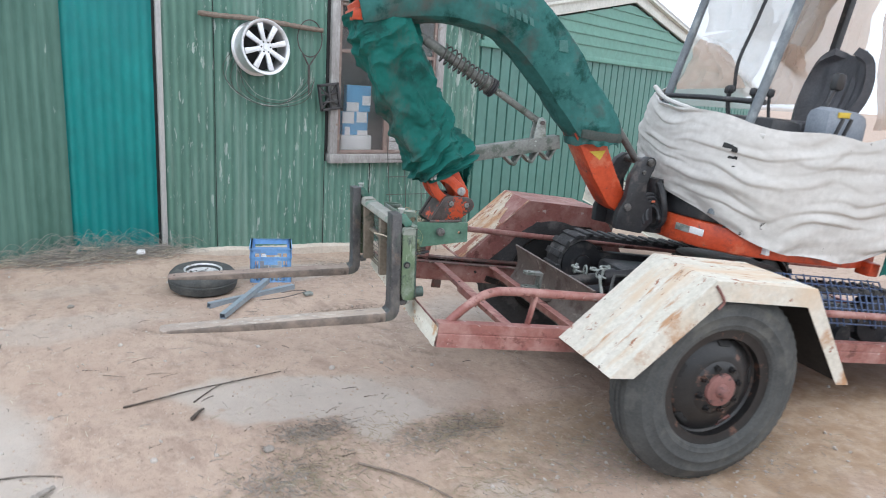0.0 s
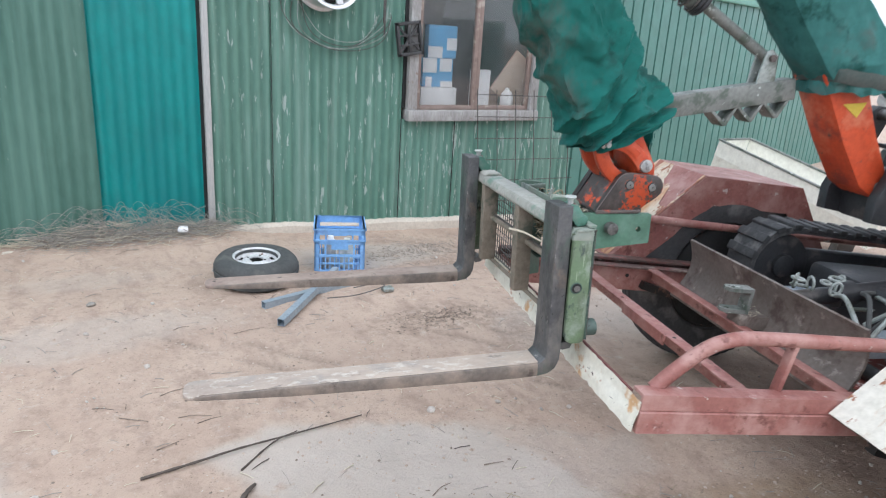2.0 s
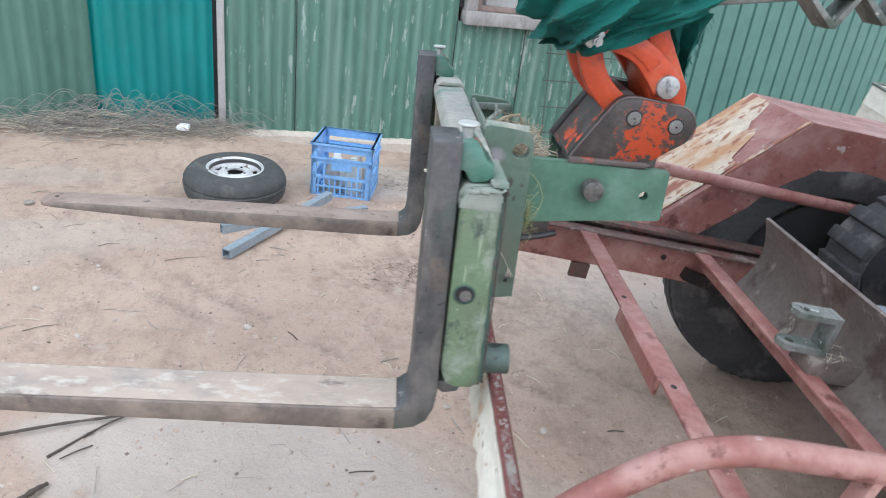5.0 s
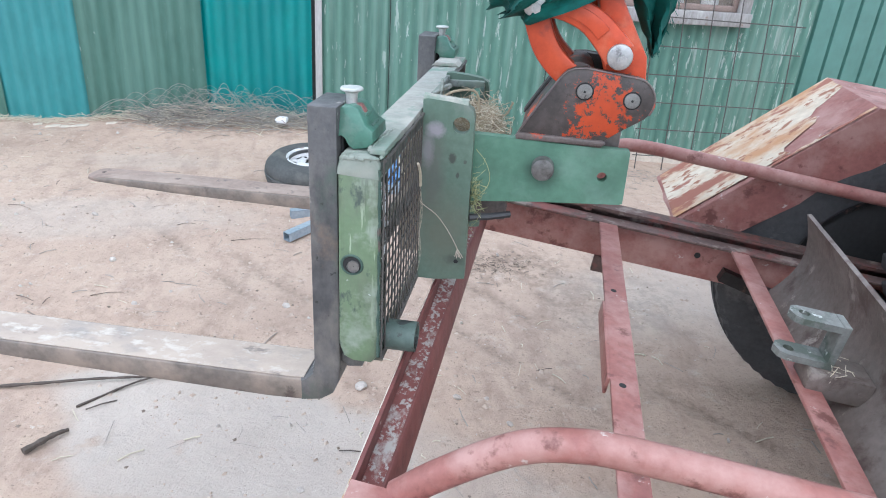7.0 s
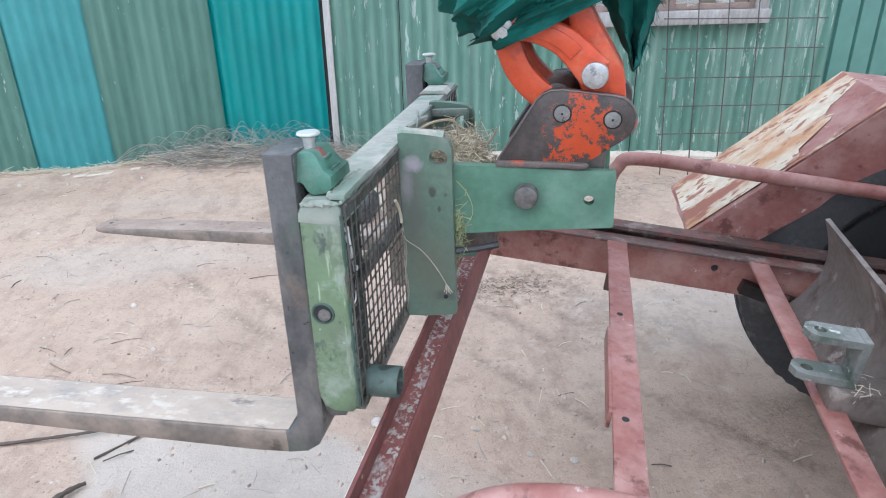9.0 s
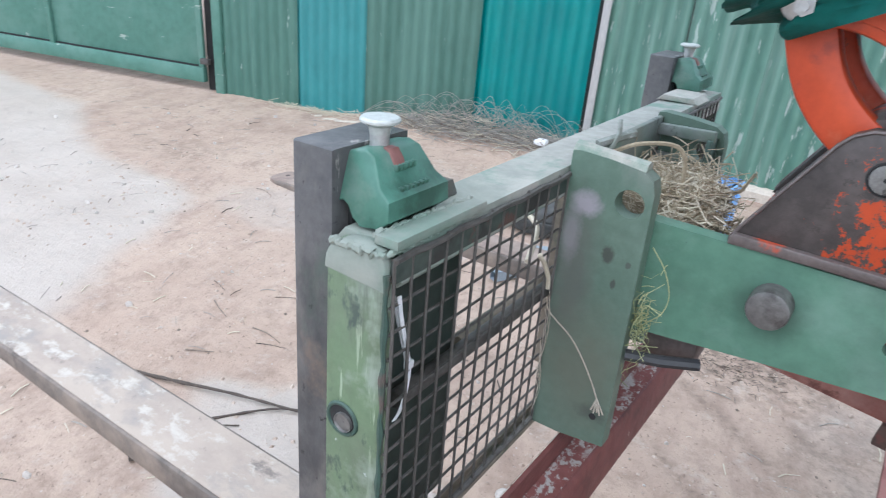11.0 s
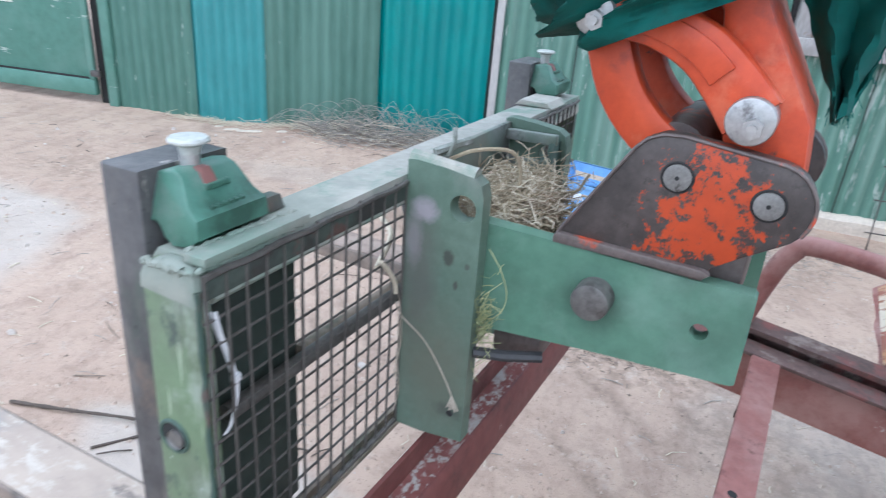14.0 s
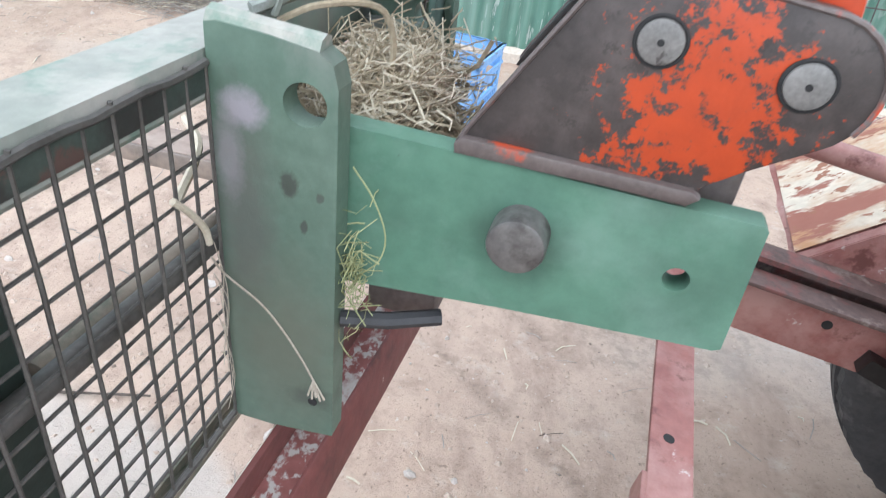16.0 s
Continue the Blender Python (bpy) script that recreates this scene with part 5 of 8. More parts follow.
def crawler(y0, y1, x0):
    pts = []
    x1, zc, r = 2.85, 0.09, 0.19
    for a in np.linspace(90, 270, 12):
        pts.append((x0 + r * math.cos(radians(a)), zc + r * math.sin(radians(a))))
    for x in np.linspace(x0, x1, 18)[1:-1]:
        pts.append((x, zc - r))
    for a in np.linspace(-90, 90, 12):
        pts.append((x1 + r * math.cos(radians(a)), zc + r * math.sin(radians(a))))
    for x in np.linspace(x1, x0, 18)[1:-1]:
        pts.append((x, zc + r - 0.012 * math.sin((x - x0) / (x1 - x0) * math.pi)))
    bm = bmesh.new()
    n = len(pts)
    inner = [((x - (x0 + x1) / 2) * (1 - 0.022) + (x0 + x1) / 2, zc + (z - zc) * 0.86) for x, z in pts]
    rings = [[bm.verts.new((x, y, z)) for x, z in src] for src, y in ((pts, y0), (pts, y1), (inner, y1), (inner, y0))]
    for k in range(4):
        A, B = rings[k], rings[(k + 1) % 4]
        for i in range(n):
            bm.faces.new((A[i], A[(i + 1) % n], B[(i + 1) % n], B[i]))
    bmesh.ops.recalc_face_normals(bm, faces=bm.faces)
    lugs, step, carry = [], 0.084, 0.0
    for i in range(n):
        a, b = Vector((pts[i][0], 0, pts[i][1])), Vector((pts[(i + 1) % n][0], 0, pts[(i + 1) % n][1]))
        d = (b - a).length
        s = carry
        while s < d:
            p = a + (b - a) * (s / d)
            t = (b - a).normalized()
            nrm = Vector((-t.z, 0, t.x))
            if (p + nrm - Vector(((x0 + x1) / 2, 0, zc))).length < (p - nrm - Vector(((x0 + x1) / 2, 0, zc))).length:
                nrm = -nrm
            m = Matrix((t, Vector((0, 1, 0)), nrm)).transposed().to_4x4()
            m.translation = p
            lugs.append(m)
            s += step
        carry = s - d
    t = part("crawler_track", bm, track_and_shaded_tyre, ex, "dusty black rubber track", FT, soft=False)
    first = None
    for m in lugs:
        if first is None:
            first = part("track_lug", boxes(((-0.022, y0 - 0.008, -0.014), (0.022, y1 + 0.008, 0.015)), bevel=0.007), track_and_shaded_tyre, t, "", FW)
            first.data.transform(INV[ex.name].inverted())
            ob = first
        else:
            ob = new("track_lug", first.data)
            ob.parent = t
        ob.matrix_local = INV[ex.name] @ FT @ m
    part("track_frame", boxes(((x0, y0 + 0.05, zc - 0.09), (x1, y1 - 0.05, zc + 0.08)), bevel=0.02), cast_black, t, "", FT)
    for x, r2 in ((x0, 0.145), (x1, 0.15)):
        bm = cyl(bmesh.new(), (x, y0 + 0.03, zc), (x, y1 - 0.03, zc), r2, 28, bevel=0.015)
        cyl(bm, (x, y0 + 0.01, zc), (x, y1 - 0.01, zc), 0.055, 16, bevel=0.006)
        part("sprocket", bm, cast_black, t, "", FT)
    for x in (1.6, 1.95, 2.3, 2.6):
        part("roller", cyl(bmesh.new(), (x, y0 + 0.02, zc - 0.1), (x, y1 - 0.02, zc - 0.1), 0.06, 16), cast_black, t, "", FT)


crawler(-0.51, -0.34, 1.55)
crawler(0.40, 0.57, 1.30)
# dozer blade with its arms, clevis and chains
bm = bmesh.new()
rows = []
for y in np.linspace(-0.50, 0.485, 3):
    rows.append([(0.825 + 0.05 * math.sin(t * math.pi) - 0.02 * (1 - t) + 0.012 * t, y, -0.11 + 0.268 * t) for t in np.linspace(0, 1, 13)])
sheet(bm, rows, 0.010)
blade = part("dozer_blade", bm, blade_steel, ex, "rusty brown dozer blade", FT)
bm = bmesh.new()
for z in (0.100, 0.016):
    ring_plate(bm, [(0.688, -0.048), (0.674, -0.040), (0.667, -0.020), (0.674, 0.0), (0.688, 0.008), (0.778, 0.008), (0.778, -0.048)], "z", z, z + 0.014, (0.696, -0.020), 0.011, 24)
box(bm, (0.764, -0.048, 0.014), (0.780, 0.008, 0.116), 0.003)
clevis = part("clevis", bm, worn_galv, blade, "grey-green steel clevis", FT, soft=False)
part("clevis_block", boxes(((0.735, -0.070, -0.040), (0.86, 0.012, 0.015)), bevel=0.004), blade_steel, blade, "rusty block under the clevis", FT)
bm = beam(bmesh.new(), (0.93, -0.22, -0.02), (1.7, -0.22, 0.02), 0.07, 0.09, 0.006)
beam(bm, (0.93, 0.25, -0.02), (1.7, 0.25, 0.02), 0.07, 0.09, 0.006)
part("blade_arm", bm, tube_blue, ex, "dusty blue-grey blade arm", FT)
cyl(bm := bmesh.new(), (0.98, 0.02, 0.06), (1.5, 0.0, 0.16), 0.035, 16)
cyl(bm, (1.2, 0.01, 0.10), (1.28, 0.01, 0.118), 0.05, 16)
part("blade_cylinder", bm, cast_black, ex, "", FT)
rnd = random.Random(8)
for k in range(7):
    pts = [(0.98 + 0.06 * k, -0.42 + 0.1 * rnd.random() + 0.06 * k, 0.04), (1.06 + 0.06 * k, -0.3 + 0.12 * rnd.random(), 0.14 + 0.05 * rnd.random()),
           (1.2 + 0.06 * k, -0.15 + 0.2 * rnd.random(), 0.10 + 0.08 * rnd.random()), (1.36 + 0.04 * k, -0.05 + 0.15 * rnd.random(), 0.05 + 0.1 * rnd.random())]
    part("hose", tube(bmesh.new(), smooth_path(pts, 5), 0.009, 8), rubber if k % 2 else galv, ex, "", FT)
# chain heap on the blade arm: links
for k in range(10):
    a = k * 0.9
    lm = pose(1.0 + 0.028 * k, 0.0 + 0.05 * math.sin(a), 0.14 + 0.02 * math.cos(a * 1.7), 90 * (k % 2), 20 * math.sin(a), 30 * k)
    pts = [lm @ Vector((0.018 * math.cos(t), 0.028 * math.sin(t), 0)) for t in np.linspace(0, 2 * math.pi, 13)]
    part("chain_link", tube(bmesh.new(), pts, 0.006, 6), galv, ex, "", FT)
part("undercarriage", boxes(((1.35, -0.27, -0.02), (2.75, 0.33, 0.16)), bevel=0.03), cast_black, ex, "", FT)
part("slew_ring", cyl(bmesh.new(), (2.1, 0.03, 0.16), (2.1, 0.03, 0.28), 0.32, 36), cast_black, ex, "", FT)
# house
plan = [(1.50, -0.13), (1.55, -0.30), (1.72, -0.44), (2.0, -0.50), (2.5, -0.50), (2.78, -0.40), (2.9, -0.2), (2.92, 0.1), (2.85, 0.42), (2.6, 0.54), (2.0, 0.55), (1.70, 0.5), (1.52, 0.3)]
bm = prism(bmesh.new(), plan, "z", 0.40, 0.55, 0.02)
house = part("house_skirt", bm, orange, ex, "orange lower body", FT)
bm = prism(bmesh.new(), [(a * 0.985 + 0.03, b * 0.975) for a, b in plan], "z", 0.55, 0.68, 0.02)
part("house_floor", bm, cast_black, ex, "", FT)
for a, b, m2 in ((0.0, 0.55, galv), (0.57, 1.1, white_plain)):
    beam(bm := bmesh.new(), (1.503 + 0.05 * a, -0.150 - 0.16 * a, 0.49), (1.503 + 0.05 * b, -0.150 - 0.16 * b, 0.487), 0.006, 0.038, 0.001)
    part("decal", bm, m2, house, "plain strip label", FT)
part("decal", boxes(((1.85, -0.503, 0.43), (1.875, -0.47, 0.465))), white_plain, house, "plain pale label", FT)
part("step_block", boxes(((2.62, -0.52, 0.37), (2.70, -0.42, 0.45)), bevel=0.01), orange, ex, "", FT)
part("floor_mat", boxes(((1.62, -0.40, 0.68), (2.3, 0.45, 0.70)), bevel=0.005), cast_black, ex, "", FT)
# engine hood under the seat, console, levers, seat
part("seat_box", boxes(((2.25, -0.35, 0.68), (2.88, 0.42, 1.07)), bevel=0.04), cast_black, ex, "", FT)
bm = bmesh.new()
box(bm, (2.15, -0.22, 1.07), (2.62, 0.26, 1.19), 0.04)
seat = part("seat", bm, seat_grey, ex, "dark grey vinyl seat", FT)
sm = pose(2.55, 0.03, 1.17, 0, 12, 0)


def seat_shell(ny=25, nz=21):
    """Bucket back: a rounded outline, hollow middle with fine ribs."""
    rows = []
    for j in range(nz):
        t = j / (nz - 1)
        half = 0.245 * (0.80 + 0.42 * math.sin(math.pi * min(1, t * 0.86 + 0.08)) - 0.22) * (1 if t < 0.85 else math.sqrt(max(0.02, 1 - ((t - 0.85) / 0.17) ** 2)))
        row = []
        for i in range(ny):
            q = 2 * i / (ny - 1) - 1
            rib = 0.009 * math.cos(q * 26) if abs(q) < 0.55 and 0.12 < t < 0.72 else 0
            pad = 0.02 * math.exp(-((abs(q) - 0.55) / 0.12) ** 2) * math.exp(-((t - 0.78) / 0.1) ** 2)
            row.append(sm @ Vector((0.02 - 0.085 * q * q * q * q - rib - pad + 0.03 * math.sin(t * math.pi), q * half, 0.49 * t)))
        rows.append(row)
    return sheet(bmesh.new(), rows, 0.05)


part("seat_back", seat_shell(), seat_grey, ex, "ribbed dark grey bucket seat back", FT)
part("console", boxes(((1.86, -0.30, 0.70), (2.08, 0.40, 1.17)), bevel=0.03), black_plastic, ex, "", FT)
part("grab_rail", tube(bmesh.new(), [(1.66, 0.46, 1.235), (1.70, 0.1, 1.24), (1.74, -0.34, 1.235)], 0.016, 10), cast_black, ex, "black grab rail", FT)
for y, x in ((0.12, 1.88), (0.18, 1.92), (0.02, 1.97), (-0.1, 1.98)):
    bm = tube(bmesh.new(), [(x + 0.04, y, 1.15), (x + 0.01, y, 1.24), (x, y, 1.30)], 0.009, 8)
    box(bm, (x - 0.022, y - 0.02, 1.29), (x + 0.022, y + 0.02, 1.34), 0.014)
    part("control_lever", bm, black_plastic, ex, "", FT)
bm = tube(bmesh.new(), smooth_path([(2.2, -0.28, 1.15), (2.23, -0.28, 1.3), (2.28, -0.26, 1.4)], 4), 0.010, 8)
box(bm, (2.25, -0.29, 1.38), (2.32, -0.23, 1.48), 0.022)
part("joystick", bm, black_plastic, ex, "", FT)
# roll bar posts lean back
for y in (-0.34, 0.46):
    part("canopy_post", cyl(bmesh.new(), (1.57, y, 0.60), (1.91, y, 2.34), 0.026, 16), post_grey, ex, "blue-grey canopy post", FT)
for y in (-0.36, 0.44):
    part("rear_post", beam(bmesh.new(), (2.86, y, 1.0), (2.98, y, 2.34), 0.05, 0.05, 0.008, up=(1, 0, 0)), cast_black, ex, "black canopy post", FT)
part("canopy_bar", tube(bmesh.new(), smooth_path([(2.02, 0.25, 1.32), (2.0, 0.25, 1.5), (2.06, 0.25, 1.75), (2.2, 0.25, 2.34)], 5), 0.011, 8), cast_black, ex, "", FT)
part("canopy_roof", boxes(((1.7, -0.5, 2.34), (3.1, 0.6, 2.40)), bevel=0.02), cast_black, ex, "dark canopy roof", FT)

# swing bracket, boom foot, cylinders
BV0, BV1 = 7.06, 7.22
bm = bmesh.new()
BRACKET = [(2.03, 0.96), (2.20, 0.93), (2.27, 1.0), (2.255, 1.09), (2.205, 1.15), (2.20, 1.22), (2.235, 1.30), (2.245, 1.345), (2.225, 1.368), (2.185, 1.372), (2.13, 1.335), (2.085, 1.25), (2.075, 1.14), (2.03, 1.05)]
prism(bm, BRACKET, "y", 7.00, 7.045, 0.006)
prism(bm, BRACKET, "y", 7.235, 7.28, 0.006)
box(bm, (2.10, 7.03, 0.94), (2.26, 7.25, 1.14), 0.02)
swing = part("swing_bracket", bm, cast_black, ex, "black cast swing bracket")
for p in ((2.20, 1.34), (2.085, 1.085)):
    part("pin", cyl(bmesh.new(), (p[0], 6.985, p[1]), (p[0], 7.295, p[1]), 0.022, 18, bevel=0.004), grey_pin, swing)
part("small_bolt", cyl(bmesh.new(), (2.165, 6.99, 1.285), (2.165, 7.0, 1.285), 0.012, 6), grey_pin, swing)
# swing post: thick collar in front of the house, hoses looping through it
bm = tube(bmesh.new(), [(2.325 + 0.012 * math.sin(2 * a), 7.07 + 0.085 * math.cos(a), 1.085 + 0.125 * math.sin(a)) for a in np.linspace(0, 2 * math.pi, 33)], 0.020, 10)
part("swing_collar", bm, cast_black, ex, "black swing post collar")
part("swing_post", cyl(bmesh.new(), (2.35, 7.12, 0.92), (2.35, 7.12, 1.24), 0.065, 20), cast_black, ex)
for k, rad in enumerate((0.055, 0.078, 0.10, 0.118)):
    pts = [(2.26 + rad * 0.75 * math.cos(a), 6.995 + 0.012 * k + 0.02 * math.sin(a), 1.035 + rad * math.sin(a)) for a in np.linspace(radians(205 + 9 * k), radians(-25 + 6 * k), 9)]
    part("hose", tube(bmesh.new(), smooth_path(pts + [(2.34, 7.06, 0.965 + 0.01 * k)], 4), 0.0115, 8), cast_black, ex)
part("red_tag", boxes(((2.215, 6.955, 1.12), (2.235, 6.960, 1.132)), bevel=0.002), orange, ex, "small red tag")
boom_side = [(2.115, 1.065), (2.135, 1.09), (2.115, 1.125), (2.02, 1.28), (1.92, 1.48), (1.81, 1.78), (1.55, 2.06), (1.3, 2.16), (0.95, 2.16), (0.66, 2.09), (0.62, 2.03), (0.72, 1.99),
             (1.0, 2.03), (1.25, 2.0), (1.48, 1.85), (1.66, 1.62), (1.775, 1.42), (1.885, 1.24), (2.0, 1.085), (2.07, 1.045)]
bm = prism(bmesh.new(), boom_side, "y", BV0, BV1, 0.006)
boom = part("boom", bm, orange, ex, "orange boom, mostly wrapped")
part("decal", prism(bmesh.new(), [(1.84, 1.385), (1.94, 1.395), (1.91, 1.34)], "y", BV0 - 0.003, BV0 + 0.001), yellow, boom, "yellow warning sticker")
bm = cyl(bmesh.new(), (2.20, 7.14, 1.335), (2.03, 7.14, 1.54), 0.021, 14)
part("cylinder_rod", bm, grey_pin, boom, "bright cylinder rod")
part("boom_cylinder", cyl(bmesh.new(), (2.03, 7.14, 1.54), (1.78, 7.14, 1.80), 0.03, 16), cast_black, boom)
# arm
arm_side = [(0.50, 2.04), (0.60, 2.12), (0.72, 2.08), (0.90, 1.62), (1.10, 1.24), (1.155, 1.15), (1.165, 1.08), (1.14, 1.05), (1.105, 1.065), (1.075, 1.14), (1.055, 1.24), (0.90, 1.42), (0.66, 1.80), (0.52, 1.95)]
bm = prism(bmesh.new(), arm_side, "y", 7.09, 7.245, 0.006)
arm = part("arm", bm, orange, ex, "orange dipper arm, mostly wrapped")
part("arm_edge", boxes(((0.50, 7.05, 1.965), (0.60, 7.29, 2.02)), bevel=0.006), orange, arm)


def band(bm, path, widths, v0, v1, bevel=0.004):
    """A curved flat link: a centre line in (u, z) with half widths, from v0 to v1."""
    ps = [Vector((p[0], p[1])) for p in path]
    left, right = [], []
    for i, p in enumerate(ps):
        t = (ps[min(i + 1, len(ps) - 1)] - ps[max(i - 1, 0)]).normalized()
        n = Vector((-t.y, t.x))
        left.append(p + n * widths[i])
        right.append(p - n * widths[i])
    return prism(bm, [tuple(p) for p in left + right[::-1]], "y", v0, v1, bevel)


def curve2(pts, n=5):
    return [(p.x, p.y) for p in smooth_path([(a, b, 0) for a, b in pts], n)]


# bucket linkage: side links and the forked link
for v0, v1, w0, w1 in ((7.066, 7.092, 7.096, 7.125), (7.244, 7.27, 7.211, 7.24)):
    path = curve2([(0.945, 1.225), (1.0, 1.223), (1.045, 1.207), (1.078, 1.180), (1.105, 1.151)])
    n = len(path)
    part("side_link", band(bmesh.new(), path, [0.019 + 0.010 * (k / (n - 1)) for k in range(n)], v0, v1, 0.005), orange, ex, "orange curved side link")
    o = -1 if v0 < 7.1 else 1
    vo = v0 if o < 0 else v1
    part("link_rib", band(bmesh.new(), path[2:-6], [0.011 + 0.004 * (k / n) for k in range(n - 8)], min(vo, vo + 0.004 * o), max(vo, vo + 0.004 * o), 0.0015), orange, ex)
    path = curve2([(0.940, 1.24), (0.955, 1.188), (0.974, 1.148), (1.005, 1.115), (1.05, 1.086)])
    part("bucket_link", band(bmesh.new(), path, [0.0235] * len(path), w0, w1, 0.005), orange, ex, "orange curved bucket link")
part("link_cross_tube", cyl(bmesh.new(), (1.04, 7.1, 1.10), (1.04, 7.24, 1.10), 0.03, 20), worn_dark, ex)
for (pu, pz), r, m, pv in (((0.945, 1.225), 0.020, bright_pin, 7.056), ((1.105, 1.151), 0.0225, bright_pin, 7.056)):
    bm = cyl(bmesh.new(), (pu, pv, pz), (pu, 7.28, pz), r, 28, bevel=0.003)
    p = part("pivot_pin", bm, m, ex, "worn silver pin head")
    bm = cyl(bmesh.new(), (pu + 0.004, pv - 0.012, pz - 0.004), (pu + 0.004, pv + 0.002, pz - 0.004), 0.0095, 6)
    cyl(bm, (pu + 0.004, pv - 0.017, pz - 0.004), (pu + 0.004, pv - 0.010, pz - 0.004), 0.005, 10)
    part("pin_bolt", bm, bright_pin, p)
# coupler ears that sit on the attachment
ear = [(0.940, 0.990), (0.946, 1.003), (1.008, 1.106), (1.018, 1.117), (1.032, 1.124), (1.052, 1.126)] + [(1.138 + 0.042 * math.cos(radians(a)), 1.076 + 0.042 * math.sin(radians(a))) for a in range(80, -61, -14)] + [(1.125, 1.016), (1.105, 1.0), (1.10, 0.990)]
ear_mat = worn_patch("coupler_orange_wear", (0.41, 0.052, 0.012), (0.047, 0.039, 0.036), INV[ex.name] @ FL @ Vector((1.092, 7.064, 1.058)), 0.074)
for v0, v1 in ((7.062, 7.086), (7.25, 7.274)):
    e = part("coupler_ear", prism(bmesh.new(), ear, "y", v0, v1, 0.0015), ear_mat, ex, "orange coupler plate chipped to dark steel")
    vv = v0 if v0 < 7.1 else v1
    o = -1 if v0 < 7.1 else 1
    bm = tube(bmesh.new(), [(p[0], vv, p[1]) for p in ear[:15]], 0.0020, 6)
    part("worn_edge", bm, worn_dark, e, "bare steel edge")
    lo, hi = (vv - 0.007, vv + 0.004) if o < 0 else (vv - 0.004, vv + 0.007)
    ledge = prism(bmesh.new(), [(0.940, 0.9845), (1.100, 0.9885), (1.106, 0.994), (1.100, 0.9985), (0.944, 0.9975), (0.939, 0.991)], "y", lo, hi, 0.002)
    part("bottom_ledge", ledge, worn_dark, e, "chipped bottom ledge")
    for pu, pz in ((1.054, 1.085), (1.140, 1.077)):
        bm = cyl(bmesh.new(), (pu, vv + o * -0.002, pz), (pu, vv + o * 0.004, pz), 0.0138, 28, bevel=0.0015)
        p = part("bushing_pin", bm, bolt_face, e, "worn grey pin end")
        pts = [(pu + 0.0149 * math.cos(a), vv + o * 0.0008, pz + 0.0149 * math.sin(a)) for a in np.linspace(0, 2 * math.pi, 25)]
        part("snap_ring", tube(bmesh.new(), pts, 0.0016, 6), dark_gap, p)
        part("grease_hole", cyl(bmesh.new(), (pu, vv, pz), (pu, vv + o * 0.0046, pz), 0.0022, 10), dark_gap, p)
part("coupler_base", boxes(((0.945, 7.06, 0.985), (1.10, 7.276, 0.9945)), bevel=0.001), worn_dark, ex)
part("coupler_lug", boxes(((1.075, 7.10, 0.93), (1.135, 7.24, 1.03)), bevel=0.004), worn_dark, ex)
bm = prism(bmesh.new(), [(0.945, 0.992), (0.96, 0.992), (1.02, 1.085), (1.005, 1.09)], "y", 7.086, 7.25, 0.002)
part("coupler_web", bm, worn_orange, ex)

# mechanical thumb on the arm, folded back: strut with spring and toothed bar
TV = 7.16
bm = boxes(((0, -0.035, -0.04), (0.535, 0.035, 0.035)), bevel=0.004)
bmesh.ops.transform(bm, matrix=pose(1.16, TV, 1.34, 0, -9.5, 0), verts=bm.verts)
thumb = part("thumb_bar", bm, worn_galv, ex, "old galvanised thumb bar with teeth")
for k in range(3):
    bm = prism(bmesh.new(), [(-0.004, 0.0), (0.009, 0.0), (0.0475, -0.043), (0.086, 0.0), (0.099, 0.0), (0.0535, -0.056), (0.0415, -0.056)], "y", -0.034, 0.034, 0.001)
    bmesh.ops.transform(bm, matrix=pose(1.16, TV, 1.34, 0, -9.5, 0) @ pose(0.205 + 0.104 * k, 0, -0.04), verts=bm.verts)
    part("tooth", bm, worn_galv, thumb)
part("thumb_eye", cyl(bmesh.new(), (1.165, TV - 0.045, 1.345), (1.165, TV + 0.045, 1.345), 0.032, 20, bevel=0.005), worn_galv, thumb)
for dv in (-0.024, 0.024):
    bm = prism(bmesh.new(), [(1.525, 1.43), (1.60, 1.445), (1.595, 1.535), (1.57, 1.555), (1.545, 1.545)], "y", TV + dv - 0.005, TV + dv + 0.005, 0.002)
    part("thumb_lug", bm, galv, thumb)
part("thumb_pin", cyl(bmesh.new(), (1.57, TV - 0.04, 1.525), (1.57, TV + 0.04, 1.525), 0.012, 14), worn_dark, thumb)
a, b = Vector((0.86, TV, 1.925)), Vector((1.57, TV, 1.525))
strut = part("thumb_strut", cyl(bmesh.new(), a, b, 0.019, 14), worn_galv, ex, "grey steel strut")
part("strut_sleeve", cyl(bmesh.new(), a + (b - a) * 0.04, a + (b - a) * 0.5, 0.026, 14), worn_galv, strut)
part("strut_collar", cyl(bmesh.new(), a + (b - a) * 0.5, a + (b - a) * 0.585, 0.040, 18, bevel=0.006), worn_galv, strut)
for f in (0.565, 0.585):
    d0 = (b - a).normalized()
    e1 = d0.cross(Vector((0, 1, 0))).normalized()
    e2 = d0.cross(e1)
    part("rubber_ring", tube(bmesh.new(), [a + (b - a) * f + (e1 * math.cos(t) + e2 * math.sin(t)) * 0.043 for t in np.linspace(0, 2 * math.pi, 25)], 0.0085, 8), cast_black, strut)
d = (b - a).normalized()
s1 = d.cross(Vector((0, 1, 0))).normalized()
s2 = d.cross(s1)
pts = []
